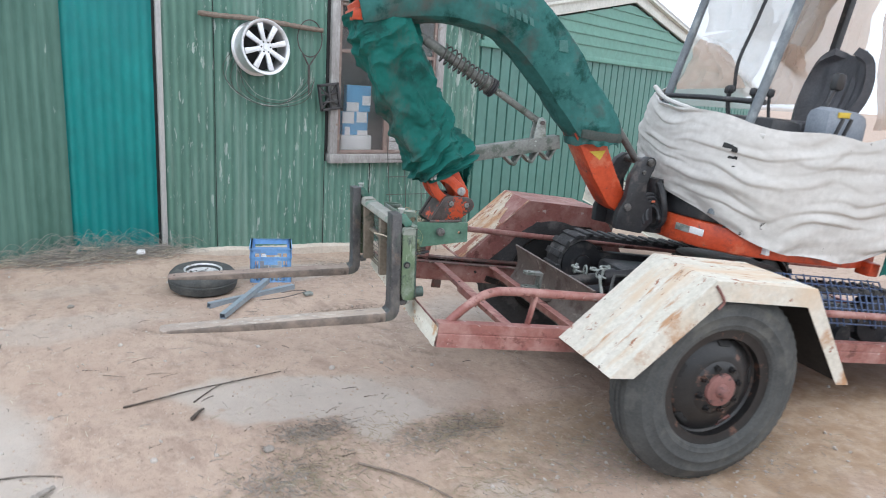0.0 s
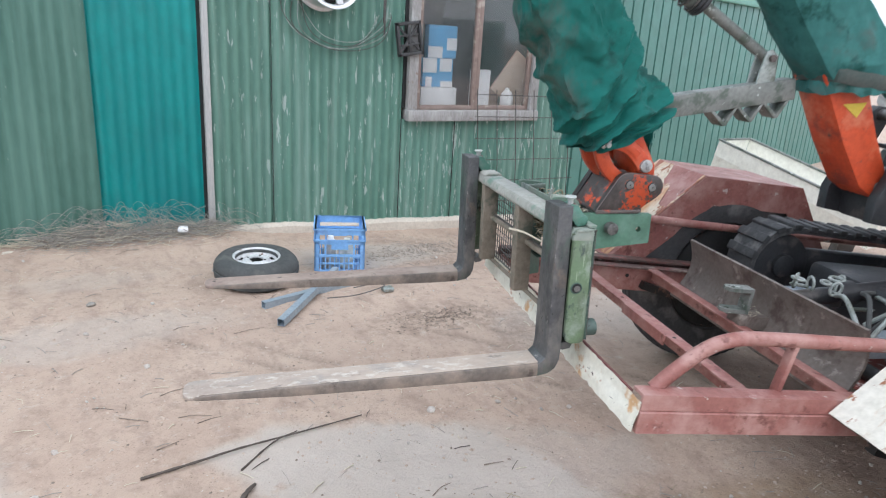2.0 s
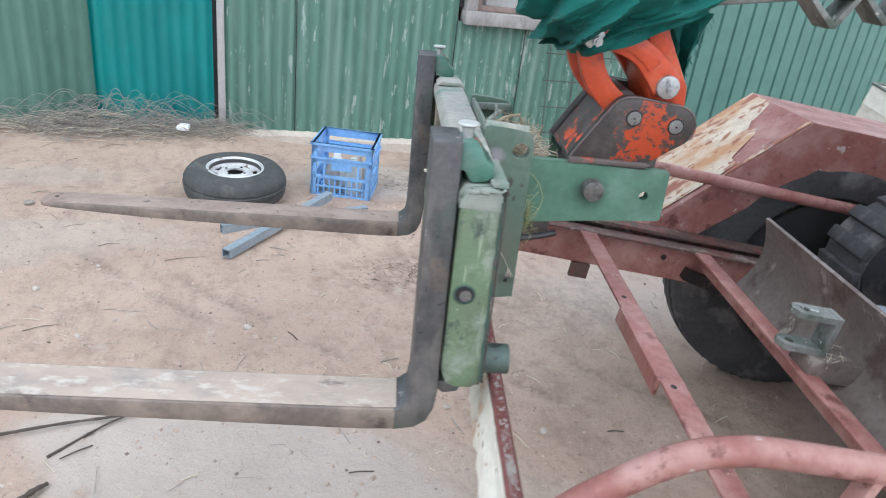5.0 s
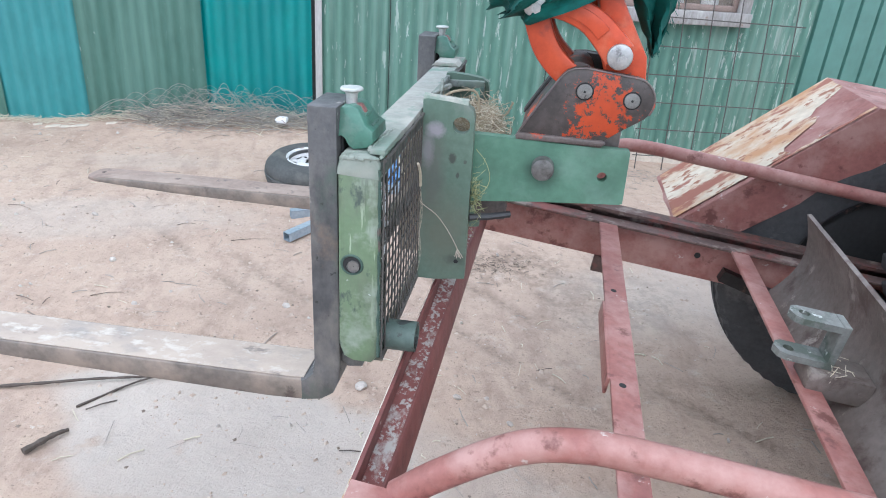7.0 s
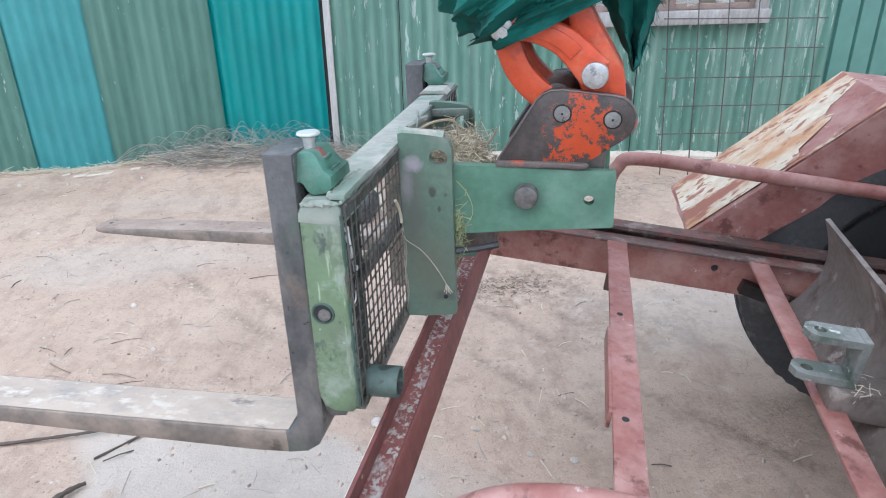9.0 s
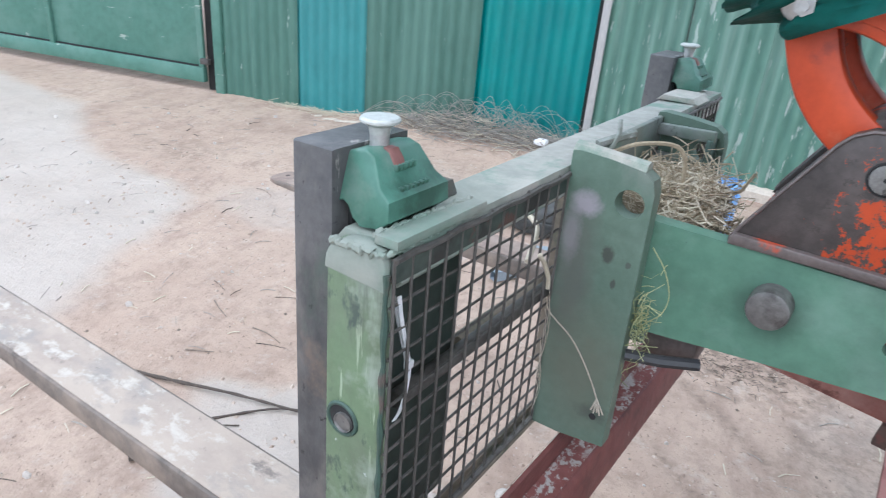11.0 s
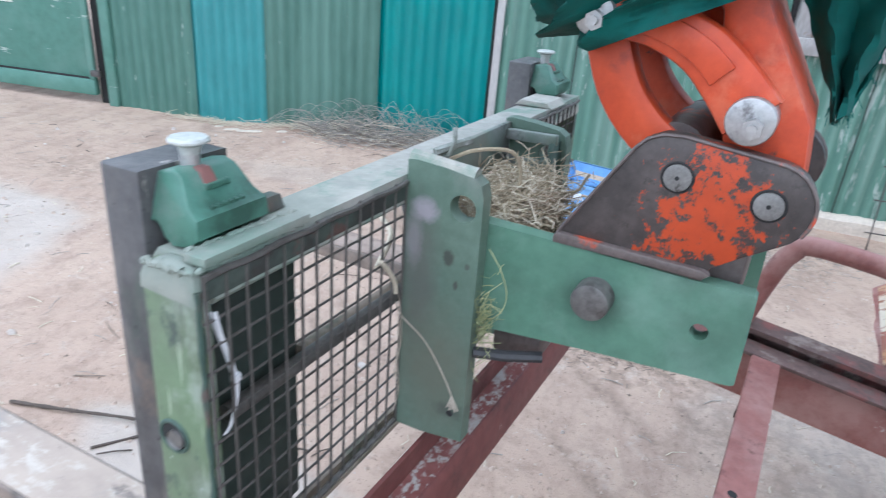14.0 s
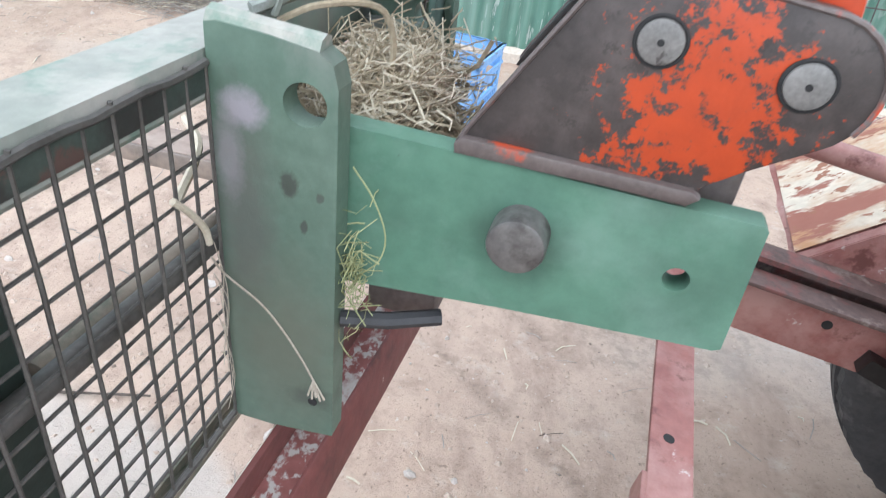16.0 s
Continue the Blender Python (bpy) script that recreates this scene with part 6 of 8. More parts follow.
for k in range(0, 12 * 11 + 1):
    f = k / (12 * 11)
    t = 2 * math.pi * k / 12
    pts.append(a + (b - a) * (0.17 + 0.40 * f) + (s1 * math.cos(t) + s2 * math.sin(t)) * (0.045 + 0.004 * math.sin(f * 9)))
part("spring", tube(bmesh.new(), pts, 0.0045, 6), wire_grey, strut, "thin coil spring")


# ---- pallet fork carriage on the coupler ----
car = thing("fork_carriage", FK, (0.73, 7.2, 0.66), "old green pallet-fork carriage with a mesh back", "fork carriage")
AT = INV[car.name] @ FK
for at, reach, colour, strength, soft in (((0.785, 7.03, 0.90), (0.022, 0.05, 0.085), (0.11, 0.115, 0.10), 0.75, 0.5), ((0.81, 7.03, 0.775), (0.05, 0.05, 0.075), (0.135, 0.14, 0.105), 0.7, 0.6),
                                          ((0.789, 7.03, 0.992), (0.015, 0.04, 0.013), (0.33, 0.305, 0.34), 0.85, 0.45), ((0.775, 7.03, 0.95), (0.010, 0.04, 0.03), (0.27, 0.25, 0.27), 0.6, 0.5), ((0.823, 7.03, 0.938), (0.007, 0.03, 0.010), (0.05, 0.055, 0.045), 0.85, 0.25),
                                          ((0.835, 7.03, 0.903), (0.003, 0.03, 0.006), (0.05, 0.055, 0.045), 0.8, 0.2), ((0.848, 7.03, 0.932), (0.003, 0.03, 0.004), (0.06, 0.065, 0.055), 0.7, 0.2), ((0.84, 7.03, 0.72), (0.02, 0.03, 0.012), (0.06, 0.07, 0.06), 0.6, 0.4)):
    blotch(lug_plate_green, AT @ Vector(at), reach, colour, strength, soft)
blotch(dusty_green, AT @ Vector((0.73, 6.70, 1.03)), (0.30, 0.22, 0.30), (0.185, 0.24, 0.20), 0.6, 0.6)
blotch(plate_green, INV[car.name] @ FA @ Vector((0.997, 7.05, 0.932)), (0.030, 0.03, 0.034), (0.045, 0.09, 0.068), 0.6, 0.5)
N0, N1 = 6.711, 7.715
bm = prism(bmesh.new(), [(0.690, 1.000), (0.692, 1.018), (0.700, 1.028), (0.760, 1.030), (0.762, 0.996), (0.757, 0.990), (0.697, 0.990)], "y", N0 + 0.015, N1 - 0.015, 0.0015)
part("top_bar", bm, dusty_green, car, "dust-covered green top bar", F=FK)
rag = random.Random(12)
plate = [(0.741 + 0.0016 * rag.uniform(-1, 1), 6.716 + 0.0068 * k) for k in range(18)] + [(0.748, 6.844), (0.764, 6.846), (0.764, 6.716)]
bm = prism(bmesh.new(), plate, "z", 1.029, 1.0375, 0.001)
part("top_plate", bm, dusty_green, car, "chipped green plate", F=FK)
for nm, a, b, n, r in (("paint_ridge", (0.7405, 6.716, 1.0365), (0.7475, 6.845, 1.0365), 46, 0.0028), ("paint_ridge", (0.700, 6.7105, 1.0225), (0.757, 6.7105, 1.0245), 26, 0.0036), ("paint_ridge", (0.7585, 6.712, 1.0255), (0.7605, 6.842, 1.029), 44, 0.0026)):
    pts = [Vector(a).lerp(Vector(b), k / (n - 1)) + Vector((rag.uniform(-1, 1), rag.uniform(-1, 1) * 0.6, rag.uniform(-1, 1))) * r * 0.45 for k in range(n)]
    part(nm, tube(bmesh.new(), pts, r, 7, [r * rag.uniform(0.55, 1.35) for _ in range(n)]), dusty_green, car, "crumbling ridge of thick pale green paint", F=FK)
bm = prism(bmesh.new(), [(0.745, 0.656), (0.762, 0.656), (0.762, 0.662), (0.750, 0.662), (0.750, 0.672), (0.745, 0.672)], "y", N0 + 0.015, N1 - 0.015, 0.0015)
part("bottom_bar", bm, dust_brown, car, "dusty bottom bar", F=FK)
for v0, v1 in ((N0, N0 + 0.016), (N1 - 0.016, N1)):
    end = [(0.692, 0.690), (0.700, 0.668), (0.716, 0.660), (0.746, 0.660), (0.756, 0.672), (0.758, 0.690), (0.757, 1.005), (0.750, 1.020), (0.735, 1.026), (0.706, 1.024), (0.694, 1.012)]
    e = part("end_block", prism(bmesh.new(), end, "y", v0, v1, 0.004), machine_green, car, "scratched light green end block", F=FK)
    if v0 == N0:
        bm = tube(bmesh.new(), [(0.7575 + 0.0008 * math.sin(k * 2.3), N0 + 0.001, 0.674 + 0.0145 * k) for k in range(24)], 0.0026, 6, [0.0026 + 0.0009 * math.sin(k * 1.7 + 0.4 * math.sin(k * 5.0)) for k in range(24)])
        part("edge_weld", bm, dark_green, e, "dark lumpy weld down the edge", F=FK)
        part("block_cap", prism(bmesh.new(), [(0.692, 0.994), (0.757, 0.990), (0.7575, 1.016), (0.752, 1.026), (0.735, 1.0295), (0.713, 1.027), (0.699, 1.018), (0.6935, 1.008)], "y", N0 - 0.0015, N0 + 0.016, 0.004), dusty_green, e, "pale chipped corner", F=FK)
        pts = [(0.715 + 0.0165 * math.cos(a), N0 - 0.0005, 0.844 + 0.0165 * math.sin(a)) for a in np.linspace(0, 2 * math.pi, 25)]
        part("socket_rim", tube(bmesh.new(), pts, 0.0022, 6), dark_green, e, F=FK)
        part("socket", cyl(bmesh.new(), (0.715, N0 - 0.001, 0.844), (0.715, N0 + 0.002, 0.844), 0.0155, 24), dark_gap, e, "dark bolt recess", F=FK)
        bm = lathe(bmesh.new(), [(0.001, 0.0), (0.009, 0.0), (0.010, 0.002), (0.010, -0.004), (0.0045, -0.004), (0.004, -0.001), (0.001, -0.001)], 18, pose(0.7175, N0 - 0.002, 0.842, 90, 0, 0), closed=False)
        part("bolt", bm, grey_pin, e, "worn hollow bolt", F=FK)
# the near upright is black-green, the other two dust-brown
for v0, v1, nm in ((6.735, 6.858, "inner_post"), (7.155, 7.20, "inner_post"), (7.53, 7.57, "inner_post")):
    part(nm, boxes(((0.698, v0, 0.668), (0.736 if v0 < 6.9 else 0.755, v1, 0.99)), bevel=0.003), dust_brown if v0 > 6.9 else post_dark, car, "upright, dust-browned except the black-green near one", F=FK)
# round tie bar behind the mesh
part("tie_bar", cyl(bmesh.new(), (0.7365, N0 + 0.15, 0.8605), (0.7365, N1 - 0.03, 0.8505), 0.0105, 16), dust_brown, car, "dusty steel tie bar", F=FK)
# added second bar, dark, hiding the paler tie bar from behind
part("dark_back_bar", cyl(bmesh.new(), (0.749, N0 + 0.03, 0.864), (0.749, N1 - 0.03, 0.854), 0.009, 16), mesh_wire, car, "dark bar added between tie bar and mesh", F=FK)


def wire_mesh(v0, v1, z0, z1, step, u, r, frame):
    bm = bmesh.new()
    rnd = random.Random(int(v0 * 100))
    v = v0
    while v <= v1 + 1e-6:
        lean = 0.0012 * rnd.uniform(-1, 1)
        pts = [(u + 0.0004 * rnd.uniform(-1, 1), v + lean * k / 9 + 0.0004 * rnd.uniform(-1, 1), z0 + (z1 - z0) * k / 9) for k in range(10)]
        pts.append((u + 0.001, v + 0.001 * math.sin(v * 700), z1 + 0.0055 + 0.002 * math.sin(v * 430)))
        tube(bm, pts, r, 6)
        v += step
    z = z0
    while z <= z1 + 1e-6:
        pts = [(u - 0.0028 + 0.0004 * rnd.uniform(-1, 1), v0 + (v1 - v0) * k / 8, z + 0.0006 * rnd.uniform(-1, 1)) for k in range(9)]
        tube(bm, pts, r, 6)
        z += step * 1.06
    m = part("mesh_panel", bm, mesh_wire, car, "dark woven wire mesh", kind="stuff", F=FK)
    if frame:
        bm = tube(bmesh.new(), [(u + 0.001, v0 + (v1 - v0) * k / 14, z1 + 0.003 + 0.0012 * math.sin(k * 1.9)) for k in range(15)], 0.0032, 6)
        tube(bm, [(u, v0 + (v1 - v0) * k / 10, z0 + 0.001 * math.sin(k * 2.1)) for k in range(11)], 0.003, 6)
        part("mesh_weld", bm, mesh_wire, m, "lumpy dark weld line", F=FK)


wire_mesh(6.714, 7.026, 0.672, 1.018, 0.0240, 0.763, 0.0016, True)
wire_mesh(7.36, 7.685, 0.676, 1.018, 0.0240, 0.763, 0.0016, True)
part("mesh_strap", boxes(((0.7570, 6.716, 0.999), (0.7634, 7.027, 1.021)), bevel=0.0015), strap_green, car, "dark green strap along the mesh", F=FK)
# lug plates and the two arms to the coupler
lug = [(0.763, 0.668), (0.800, 0.668), (0.861, 0.676), (0.861, 1.020), (0.857, 1.036), (0.846, 1.044), (0.81, 1.049), (0.772, 1.052), (0.763, 1.050)]
for v0, v1 in ((7.028, 7.050), (7.318, 7.340)):
    p = part("lug_plate", ring_plate(bmesh.new(), lug, "y", v0, v1, (0.8365, 1.004), 0.0165, 40), lug_plate_green, car, "dusty green lug plate with a hole", soft=False, F=FK)
    if v0 < 7.1:
        bm = tube(bmesh.new(), [(0.763 + 0.0105 * k, (v0 + v1) / 2, 1.0505 - 0.0009 * k) for k in range(9)], 0.0105, 8)
        part("lug_edge", bm, dusty_top, p, "pale worn top edge", F=FK)
        bm = cyl(bmesh.new(), (0.842, v0 - 0.001, 0.715), (0.842, v0 + 0.002, 0.715), 0.0045, 12)
        part("small_hole", bm, dark_gap, p, F=FK)
part("lug_back", boxes(((0.764, 7.05, 0.98), (0.772, 7.318, 1.046)), bevel=0.002), lug_green, car, "", F=FK)
part("lug_web", boxes(((0.772, 7.20, 0.86), (0.85, 7.315, 0.868)), ((0.772, 7.14, 0.80), (0.86, 7.24, 0.806)), bevel=0.002), dark_green, car, "", F=FK)
for z in (0.99, 1.03):
    part("channel_lip", beam(bmesh.new(), (0.772, 7.305, z), (0.852, 7.297, z + 0.004), 0.012, 0.012 if z < 1 else 0.016, 0.002), lug_green, car, "", F=FK)
part("channel_end", boxes(((0.843, 7.287, 0.86), (0.851, 7.335, 1.03)), bevel=0.002), dark_green, car, "", F=FK)
armp = [(0.850, 0.985), (0.950, 0.986), (1.150, 0.987), (1.1535, 0.984), (1.1575, 0.884), (1.152, 0.881), (1.0, 0.866), (0.855, 0.848), (0.850, 0.852)]
arm_far = [(0.955, 0.985)] + armp[2:7] + [(0.955, 0.85)]
for v0, v1 in ((7.052, 7.074), (7.284, 7.306)):
    p = part("arm_plate", ring_plate(bmesh.new(), armp if v0 < 7.1 else arm_far, "y", v0, v1, (1.110, 0.9315), 0.0095, 40), plate_green, car, "smooth green arm plate with a hole", soft=False, F=FA)
part("through_pin", cyl(bmesh.new(), (0.997, 7.026, 0.9375), (0.997, 7.33, 0.9375), 0.0215, 36, bevel=0.0035), grey_pin, car, "blunt grey steel pin", F=FA)
part("inner_plate", boxes(((0.868, 7.085, 0.795), (0.93, 7.20, 0.852)), bevel=0.003), worn_dark, car, "", F=FK)
part("handle_bar", tube(bmesh.new(), [(0.862, 7.04, 0.812), (0.90, 7.05, 0.814), (0.94, 7.07, 0.816)], 0.0075, 8), cast_black, car, "thin dark bar", F=FK)
part("stub_pipe", lathe(bmesh.new(), [(0.0215, 0.0), (0.027, 0.0), (0.027, 0.062), (0.0215, 0.062)], 28, pose(0.750, 6.766, 0.688, 0, 90, 0)), stub_green, car, "open grimy blue-green pipe stub", F=FK)
part("stub_core", cyl(bmesh.new(), (0.745, 6.766, 0.688), (0.775, 6.766, 0.688), 0.0216, 20), dark_gap, car, "", F=FK)


def pallet_fork(v0, v1, label, top_mat):
    f = thing("fork", FK, (0.66, (v0 + v1) / 2, 0.6), label, "fork", group="pallet forks")
    shank = [(0.645, 1.094), (0.690, 1.094), (0.690, 0.6420), (0.687, 0.6030), (0.676, 0.5760), (0.655, 0.5600), (0.618, 0.5530), (0.618, 0.5975), (0.625, 0.5980), (0.640, 0.6120), (0.644, 0.6390)]
    blade_side = [(0.640, 0.5615), (0.622, 0.5540), (0.56, 0.5510), (0.2, 0.5560), (-0.10, 0.5620), (-0.352, 0.5750), (-0.358, 0.5810), (-0.352, 0.5880), (-0.05, 0.5920), (0.20, 0.5930), (0.59, 0.5960), (0.622, 0.5970), (0.640, 0.6000)]
    part("shank", prism(bmesh.new(), shank, "y", v0, v1, 0.0035), fork_steel, f, "dark bare fork steel", F=FK)
    b = part("blade", prism(bmesh.new(), blade_side, "y", v0 + 0.0007, v1 - 0.0007, 0.003), fork_brown, f, "brown dust-stained blade", F=FK)
    rows = []
    rnd = random.Random(int(v0 * 10))
    top = [(-0.346, 0.5888), (-0.05, 0.5928), (0.20, 0.5938), (0.59, 0.5968), (0.622, 0.5985)]
    rows = [[(x, v, z + 0.0004) for x, z in top] for v in np.linspace(v0 + 0.006, v1 - 0.006, 4)]
    part("worn_top", sheet(bmesh.new(), rows, 0.0012), top_mat, b, "scuffed pale top face", F=FK)
    c = (v0 + v1) / 2
    part("tip_nose", prism(bmesh.new(), [(-0.340, v0 + 0.0015), (-0.364, v0 + 0.003), (-0.378, v0 + 0.010), (-0.385, v0 + 0.024), (-0.387, c), (-0.384, v1 - 0.022), (-0.376, v1 - 0.009), (-0.362, v1 - 0.003), (-0.340, v1 - 0.0015)], "z", 0.5760, 0.5886, 0.003), top_mat, b, "blunt worn tip", F=FK)
    if v0 > 7:
        part("tip_hole", cyl(bmesh.new(), (-0.352, c + 0.005, 0.5870), (-0.352, c + 0.005, 0.5896), 0.007, 14), twig, b, "rusty hole near the tip", F=FK)
    # hook that rides on the top bar, with its chunky painted latch housing
    hook = [(0.688, 1.090), (0.706, 1.094), (0.716, 1.090), (0.729, 1.067), (0.741, 1.059), (0.742, 1.042), (0.732, 1.033), (0.712, 1.030), (0.704, 1.036), (0.699, 1.046), (0.693, 1.050), (0.688, 1.046)]
    bm = prism(bmesh.new(), hook, "y", v0 + 0.009, v1 - 0.006, 0.002)
    for vtx in bm.verts:
        vtx.co.y = c + (vtx.co.y - c) * (1 - 0.30 * max(0, vtx.co.z - 1.056) / 0.036)
    h = part("hook", bm, pad_green, f, "thick green painted latch housing", F=FK)
    for za, ua, va, vb in ((1.0595, 0.7352, -0.018, 0.022), (1.0755, 0.7248, -0.012, 0.016)):
        bm = bmesh.new()
        for k in range(6):
            va_k = va + (vb - va) * k / 6
            box(bm, (ua - 0.004, c + va_k, za), (ua + 0.0012, c + va_k + (vb - va) * 0.12, za + 0.0055), 0.0008)
        part("raised_lettering", bm, pad_green, h, "raised cast marks, too worn to read", F=FK)
    part("rusty_recess", prism(bmesh.new(), [(0.700, 1.0930), (0.7155, 1.0930), (0.7215, 1.0850), (0.7235, 1.0795), (0.720, 1.077), (0.700, 1.08)], "y", c - 0.011, c + 0.003, 0.002), hub_red, h, "rusty recess under the pin", F=FK)
    part("latch_slot", boxes(((0.6885, v0 + 0.02, 1.02), (0.6945, v1 - 0.02, 1.050)), bevel=0.002), dark_gap, h, F=FK)
    part("latch_pin", cyl(bmesh.new(), (0.700, c - 0.004, 1.07), (0.700, c - 0.004, 1.108), 0.0085, 18), bright_pin, f, "grey latch pin", F=FK)
    bm = lathe(bmesh.new(), [(0.001, 0.0115), (0.0155, 0.011), (0.0172, 0.009), (0.0172, 0.007), (0.010, 0.003), (0.0085, -0.004), (0.001, -0.004)], 28, pose(0.700, c - 0.004, 1.106), closed=False)
    part("latch_knob", bm, knob_white, f, "flat mushroom knob", F=FK)
    part("lower_hook", prism(bmesh.new(), [(0.688, 0.640), (0.70, 0.630), (0.725, 0.634), (0.732, 0.650), (0.722, 0.656), (0.688, 0.656)], "y", v0 + 0.012, v1 - 0.012, 0.003), fork_steel, f, "", F=FK)
    return f


pallet_fork(6.722, 6.822, "dark steel pallet fork with a scuffed pale top", fork_top)
pallet_fork(7.595, 7.695, "dark steel pallet fork with a brown dusty top", fork_top_brown)
part("stop_lug", prism(bmesh.new(), [(0.692, 1.03), (0.722, 1.03), (0.716, 1.043), (0.704, 1.043)], "y", 6.812, 6.862, 0.002), fork_steel, car, "", F=FK)
part("stop_lug", prism(bmesh.new(), [(0.695, 1.03), (0.765, 1.03), (0.755, 1.040), (0.705, 1.040)], "y", 7.52, 7.60, 0.002), dusty_top, car, "", F=FK)
# cable tie and twine caught in the mesh
tie = thing("cable_tie", FK, (0.757, 6.74, 0.90), "white nylon cable tie looped through the wire mesh", "cable tie")
pts = smooth_path([(0.761, 6.7245, 0.985), (0.7605, 6.730, 0.960), (0.760, 6.739, 0.930), (0.7605, 6.7445, 0.905), (0.7605, 6.743, 0.884), (0.760, 6.736, 0.862), (0.758, 6.730, 0.852)], 6)
part("strap", sheet(bmesh.new(), [[(x + 0.0006 * k, v - 0.0021 + 0.0042 * k, z) for x, v, z in pts] for k in (0, 1)], 0.0011), nylon, tie, F=FK)
pts = smooth_path([(0.759, 6.7425, 0.910), (0.757, 6.736, 0.94), (0.756, 6.729, 0.965), (0.757, 6.7235, 0.984)], 6)
part("strap", sheet(bmesh.new(), [[(x, v - 0.0016 + 0.0032 * k, z) for x, v, z in pts] for k in (0, 1)], 0.0011), nylon, tie, F=FK)
part("tie_head", boxes(((0.758, 6.7395, 0.9035), (0.7635, 6.7485, 0.9115)), bevel=0.001), nylon, tie, F=FK)
bm = tube(bmesh.new(), smooth_path([(0.768, 7.005, 0.87), (0.767, 7.022, 0.842), (0.796, 7.025, 0.818), (0.815, 7.0255, 0.795), (0.833, 7.0255, 0.766), (0.845, 7.0255, 0.742)], 6), 0.0009, 6)
for k in range(5):
    tube(bm, [(0.844, 7.025, 0.745), (0.848 + 0.004 * (k - 2), 7.022, 0.728 - 0.003 * (k % 2))], 0.0011, 5)
solo("twine", bm, twine_grey, "pale knotted twine hanging on the lug plate", "string", FK, (0.81, 7.02, 0.8))
bm = bmesh.new()
for k in range(9):
    z = 0.88 - 0.014 * k
    tube(bm, smooth_path([(0.7665, 7.012 + 0.004 * math.sin(k * 2.2), z), (0.7685 + 0.003 * math.sin(k), 7.018, z - 0.035), (0.767, 7.015 + 0.006 * math.sin(k * 1.3), z - 0.075)], 4), 0.0004, 4)
tagged(solo("loose_fibre", bm, twine_grey, "thin loose jute fibres caught in the mesh", "fibre", FK, (0.767, 7.015, 0.8)), kind="stuff")
bm = tube(bmesh.new(), smooth_path([(0.768, 6.968, 0.940), (0.769, 6.982, 0.924), (0.768, 7.0, 0.90), (0.767, 7.006, 0.882)], 5), 0.0028, 6)
tube(bm, smooth_path([(0.66, 7.14, 0.915), (0.70, 7.1, 0.91), (0.73, 7.02, 0.90)], 5), 0.0038, 6)
solo("straw_stalk", bm, straw_pale, "thick bleached straw stalk in the mesh", "straw", FK, (0.75, 7.0, 0.95))


def strands(bm, n, centre, spread, length, rad, seed, flat=0.35, droop=0.0, lo=(-9, -9, -9), hi=(9, 9, 9)):
    rnd = random.Random(seed)
    for _ in range(n):
        p = Vector([c + rnd.gauss(0, s) for c, s in zip(centre, spread)])
        d = Vector((rnd.gauss(0, 1), rnd.gauss(0, 1), rnd.gauss(0, flat))).normalized()
        L = length * rnd.uniform(0.4, 1.3)
        b = Vector((rnd.gauss(0, 1), rnd.gauss(0, 1), rnd.gauss(0, flat))) * L * 0.12
        r = rad * rnd.uniform(0.6, 1.5)
        pts = [p - d * L / 2, p + b, p + d * L / 2 + Vector((0, 0, -droop * L))]
        tube(bm, [Vector([min(max(q[i], lo[i]), hi[i]) for i in range(3)]) for q in pts], r, 4)
    return bm


nest = thing("straw_nest", FK, (0.85, 7.18, 0.9), "heap of dry straw stuffed between the arm plates", "straw")
part("straw_heap", strands(bmesh.new(), 2600, (0.842, 7.175, 0.962), (0.028, 0.055, 0.020), 0.048, 0.00065, 1, 0.5, lo=(0.775, 7.08, 0.80), hi=(0.925, 7.275, 1.035)), straw, nest, "dry yellow-brown straw", kind="stuff", F=FK)
part("pale_straw", strands(bmesh.new(), 700, (0.845, 7.172, 0.982), (0.028, 0.05, 0.012), 0.042, 0.0007, 2, 0.5, lo=(0.775, 7.08, 0.80), hi=(0.925, 7.275, 1.035)), straw_pale, nest, "bleached straw", kind="stuff", F=FK)
part("straw_base", strands(bmesh.new(), 500, (0.845, 7.175, 0.932), (0.03, 0.05, 0.022), 0.05, 0.0019, 3, lo=(0.775, 7.08, 0.80), hi=(0.92, 7.27, 1.02)), straw, nest, "", kind="stuff", F=FK)
bm = strands(bmesh.new(), 90, (0.871, 7.043, 0.86), (0.005, 0.004, 0.032), 0.032, 0.0004, 4, 1.2)
part("hanging_weed", bm, weed, nest, "thin green-yellow weed stems", kind="stuff", F=FK)
bm = tube(bmesh.new(), smooth_path([(0.866, 7.046, 0.955), (0.885, 7.04, 0.935), (0.896, 7.04, 0.905), (0.892, 7.04, 0.88), (0.876, 7.042, 0.86), (0.866, 7.045, 0.84)], 6), 0.0007, 5)
part("weed_stem", bm, weed, nest, "", F=FK)
bm = tube(bmesh.new(), smooth_path([(0.785, 7.09, 1.04), (0.81, 7.11, 1.052), (0.845, 7.14, 1.05), (0.856, 7.15, 1.02), (0.852, 7.15, 0.97)], 5), 0.0028, 6)
part("root", bm, straw, nest, "thick bleached root", F=FK)
bm = tube(bmesh.new(), smooth_path([(0.785, 7.085, 1.045), (0.789, 7.092, 1.064), (0.787, 7.094, 1.080)], 4), 0.003, 6)
tube(bm, smooth_path([(0.772, 7.075, 1.05), (0.79, 7.10, 1.058), (0.80, 7.115, 1.062)], 4), 0.0055, 6)
solo("pin_clip", bm, galv, "bent grey retaining clip on the lug", "clip", FK, (0.78, 7.08, 1.05))

bm = bmesh.new()
strands(bm, 16, (0.785, -0.06, 0.02), (0.012, 0.012, 0.012), 0.03, 0.0006, 77)
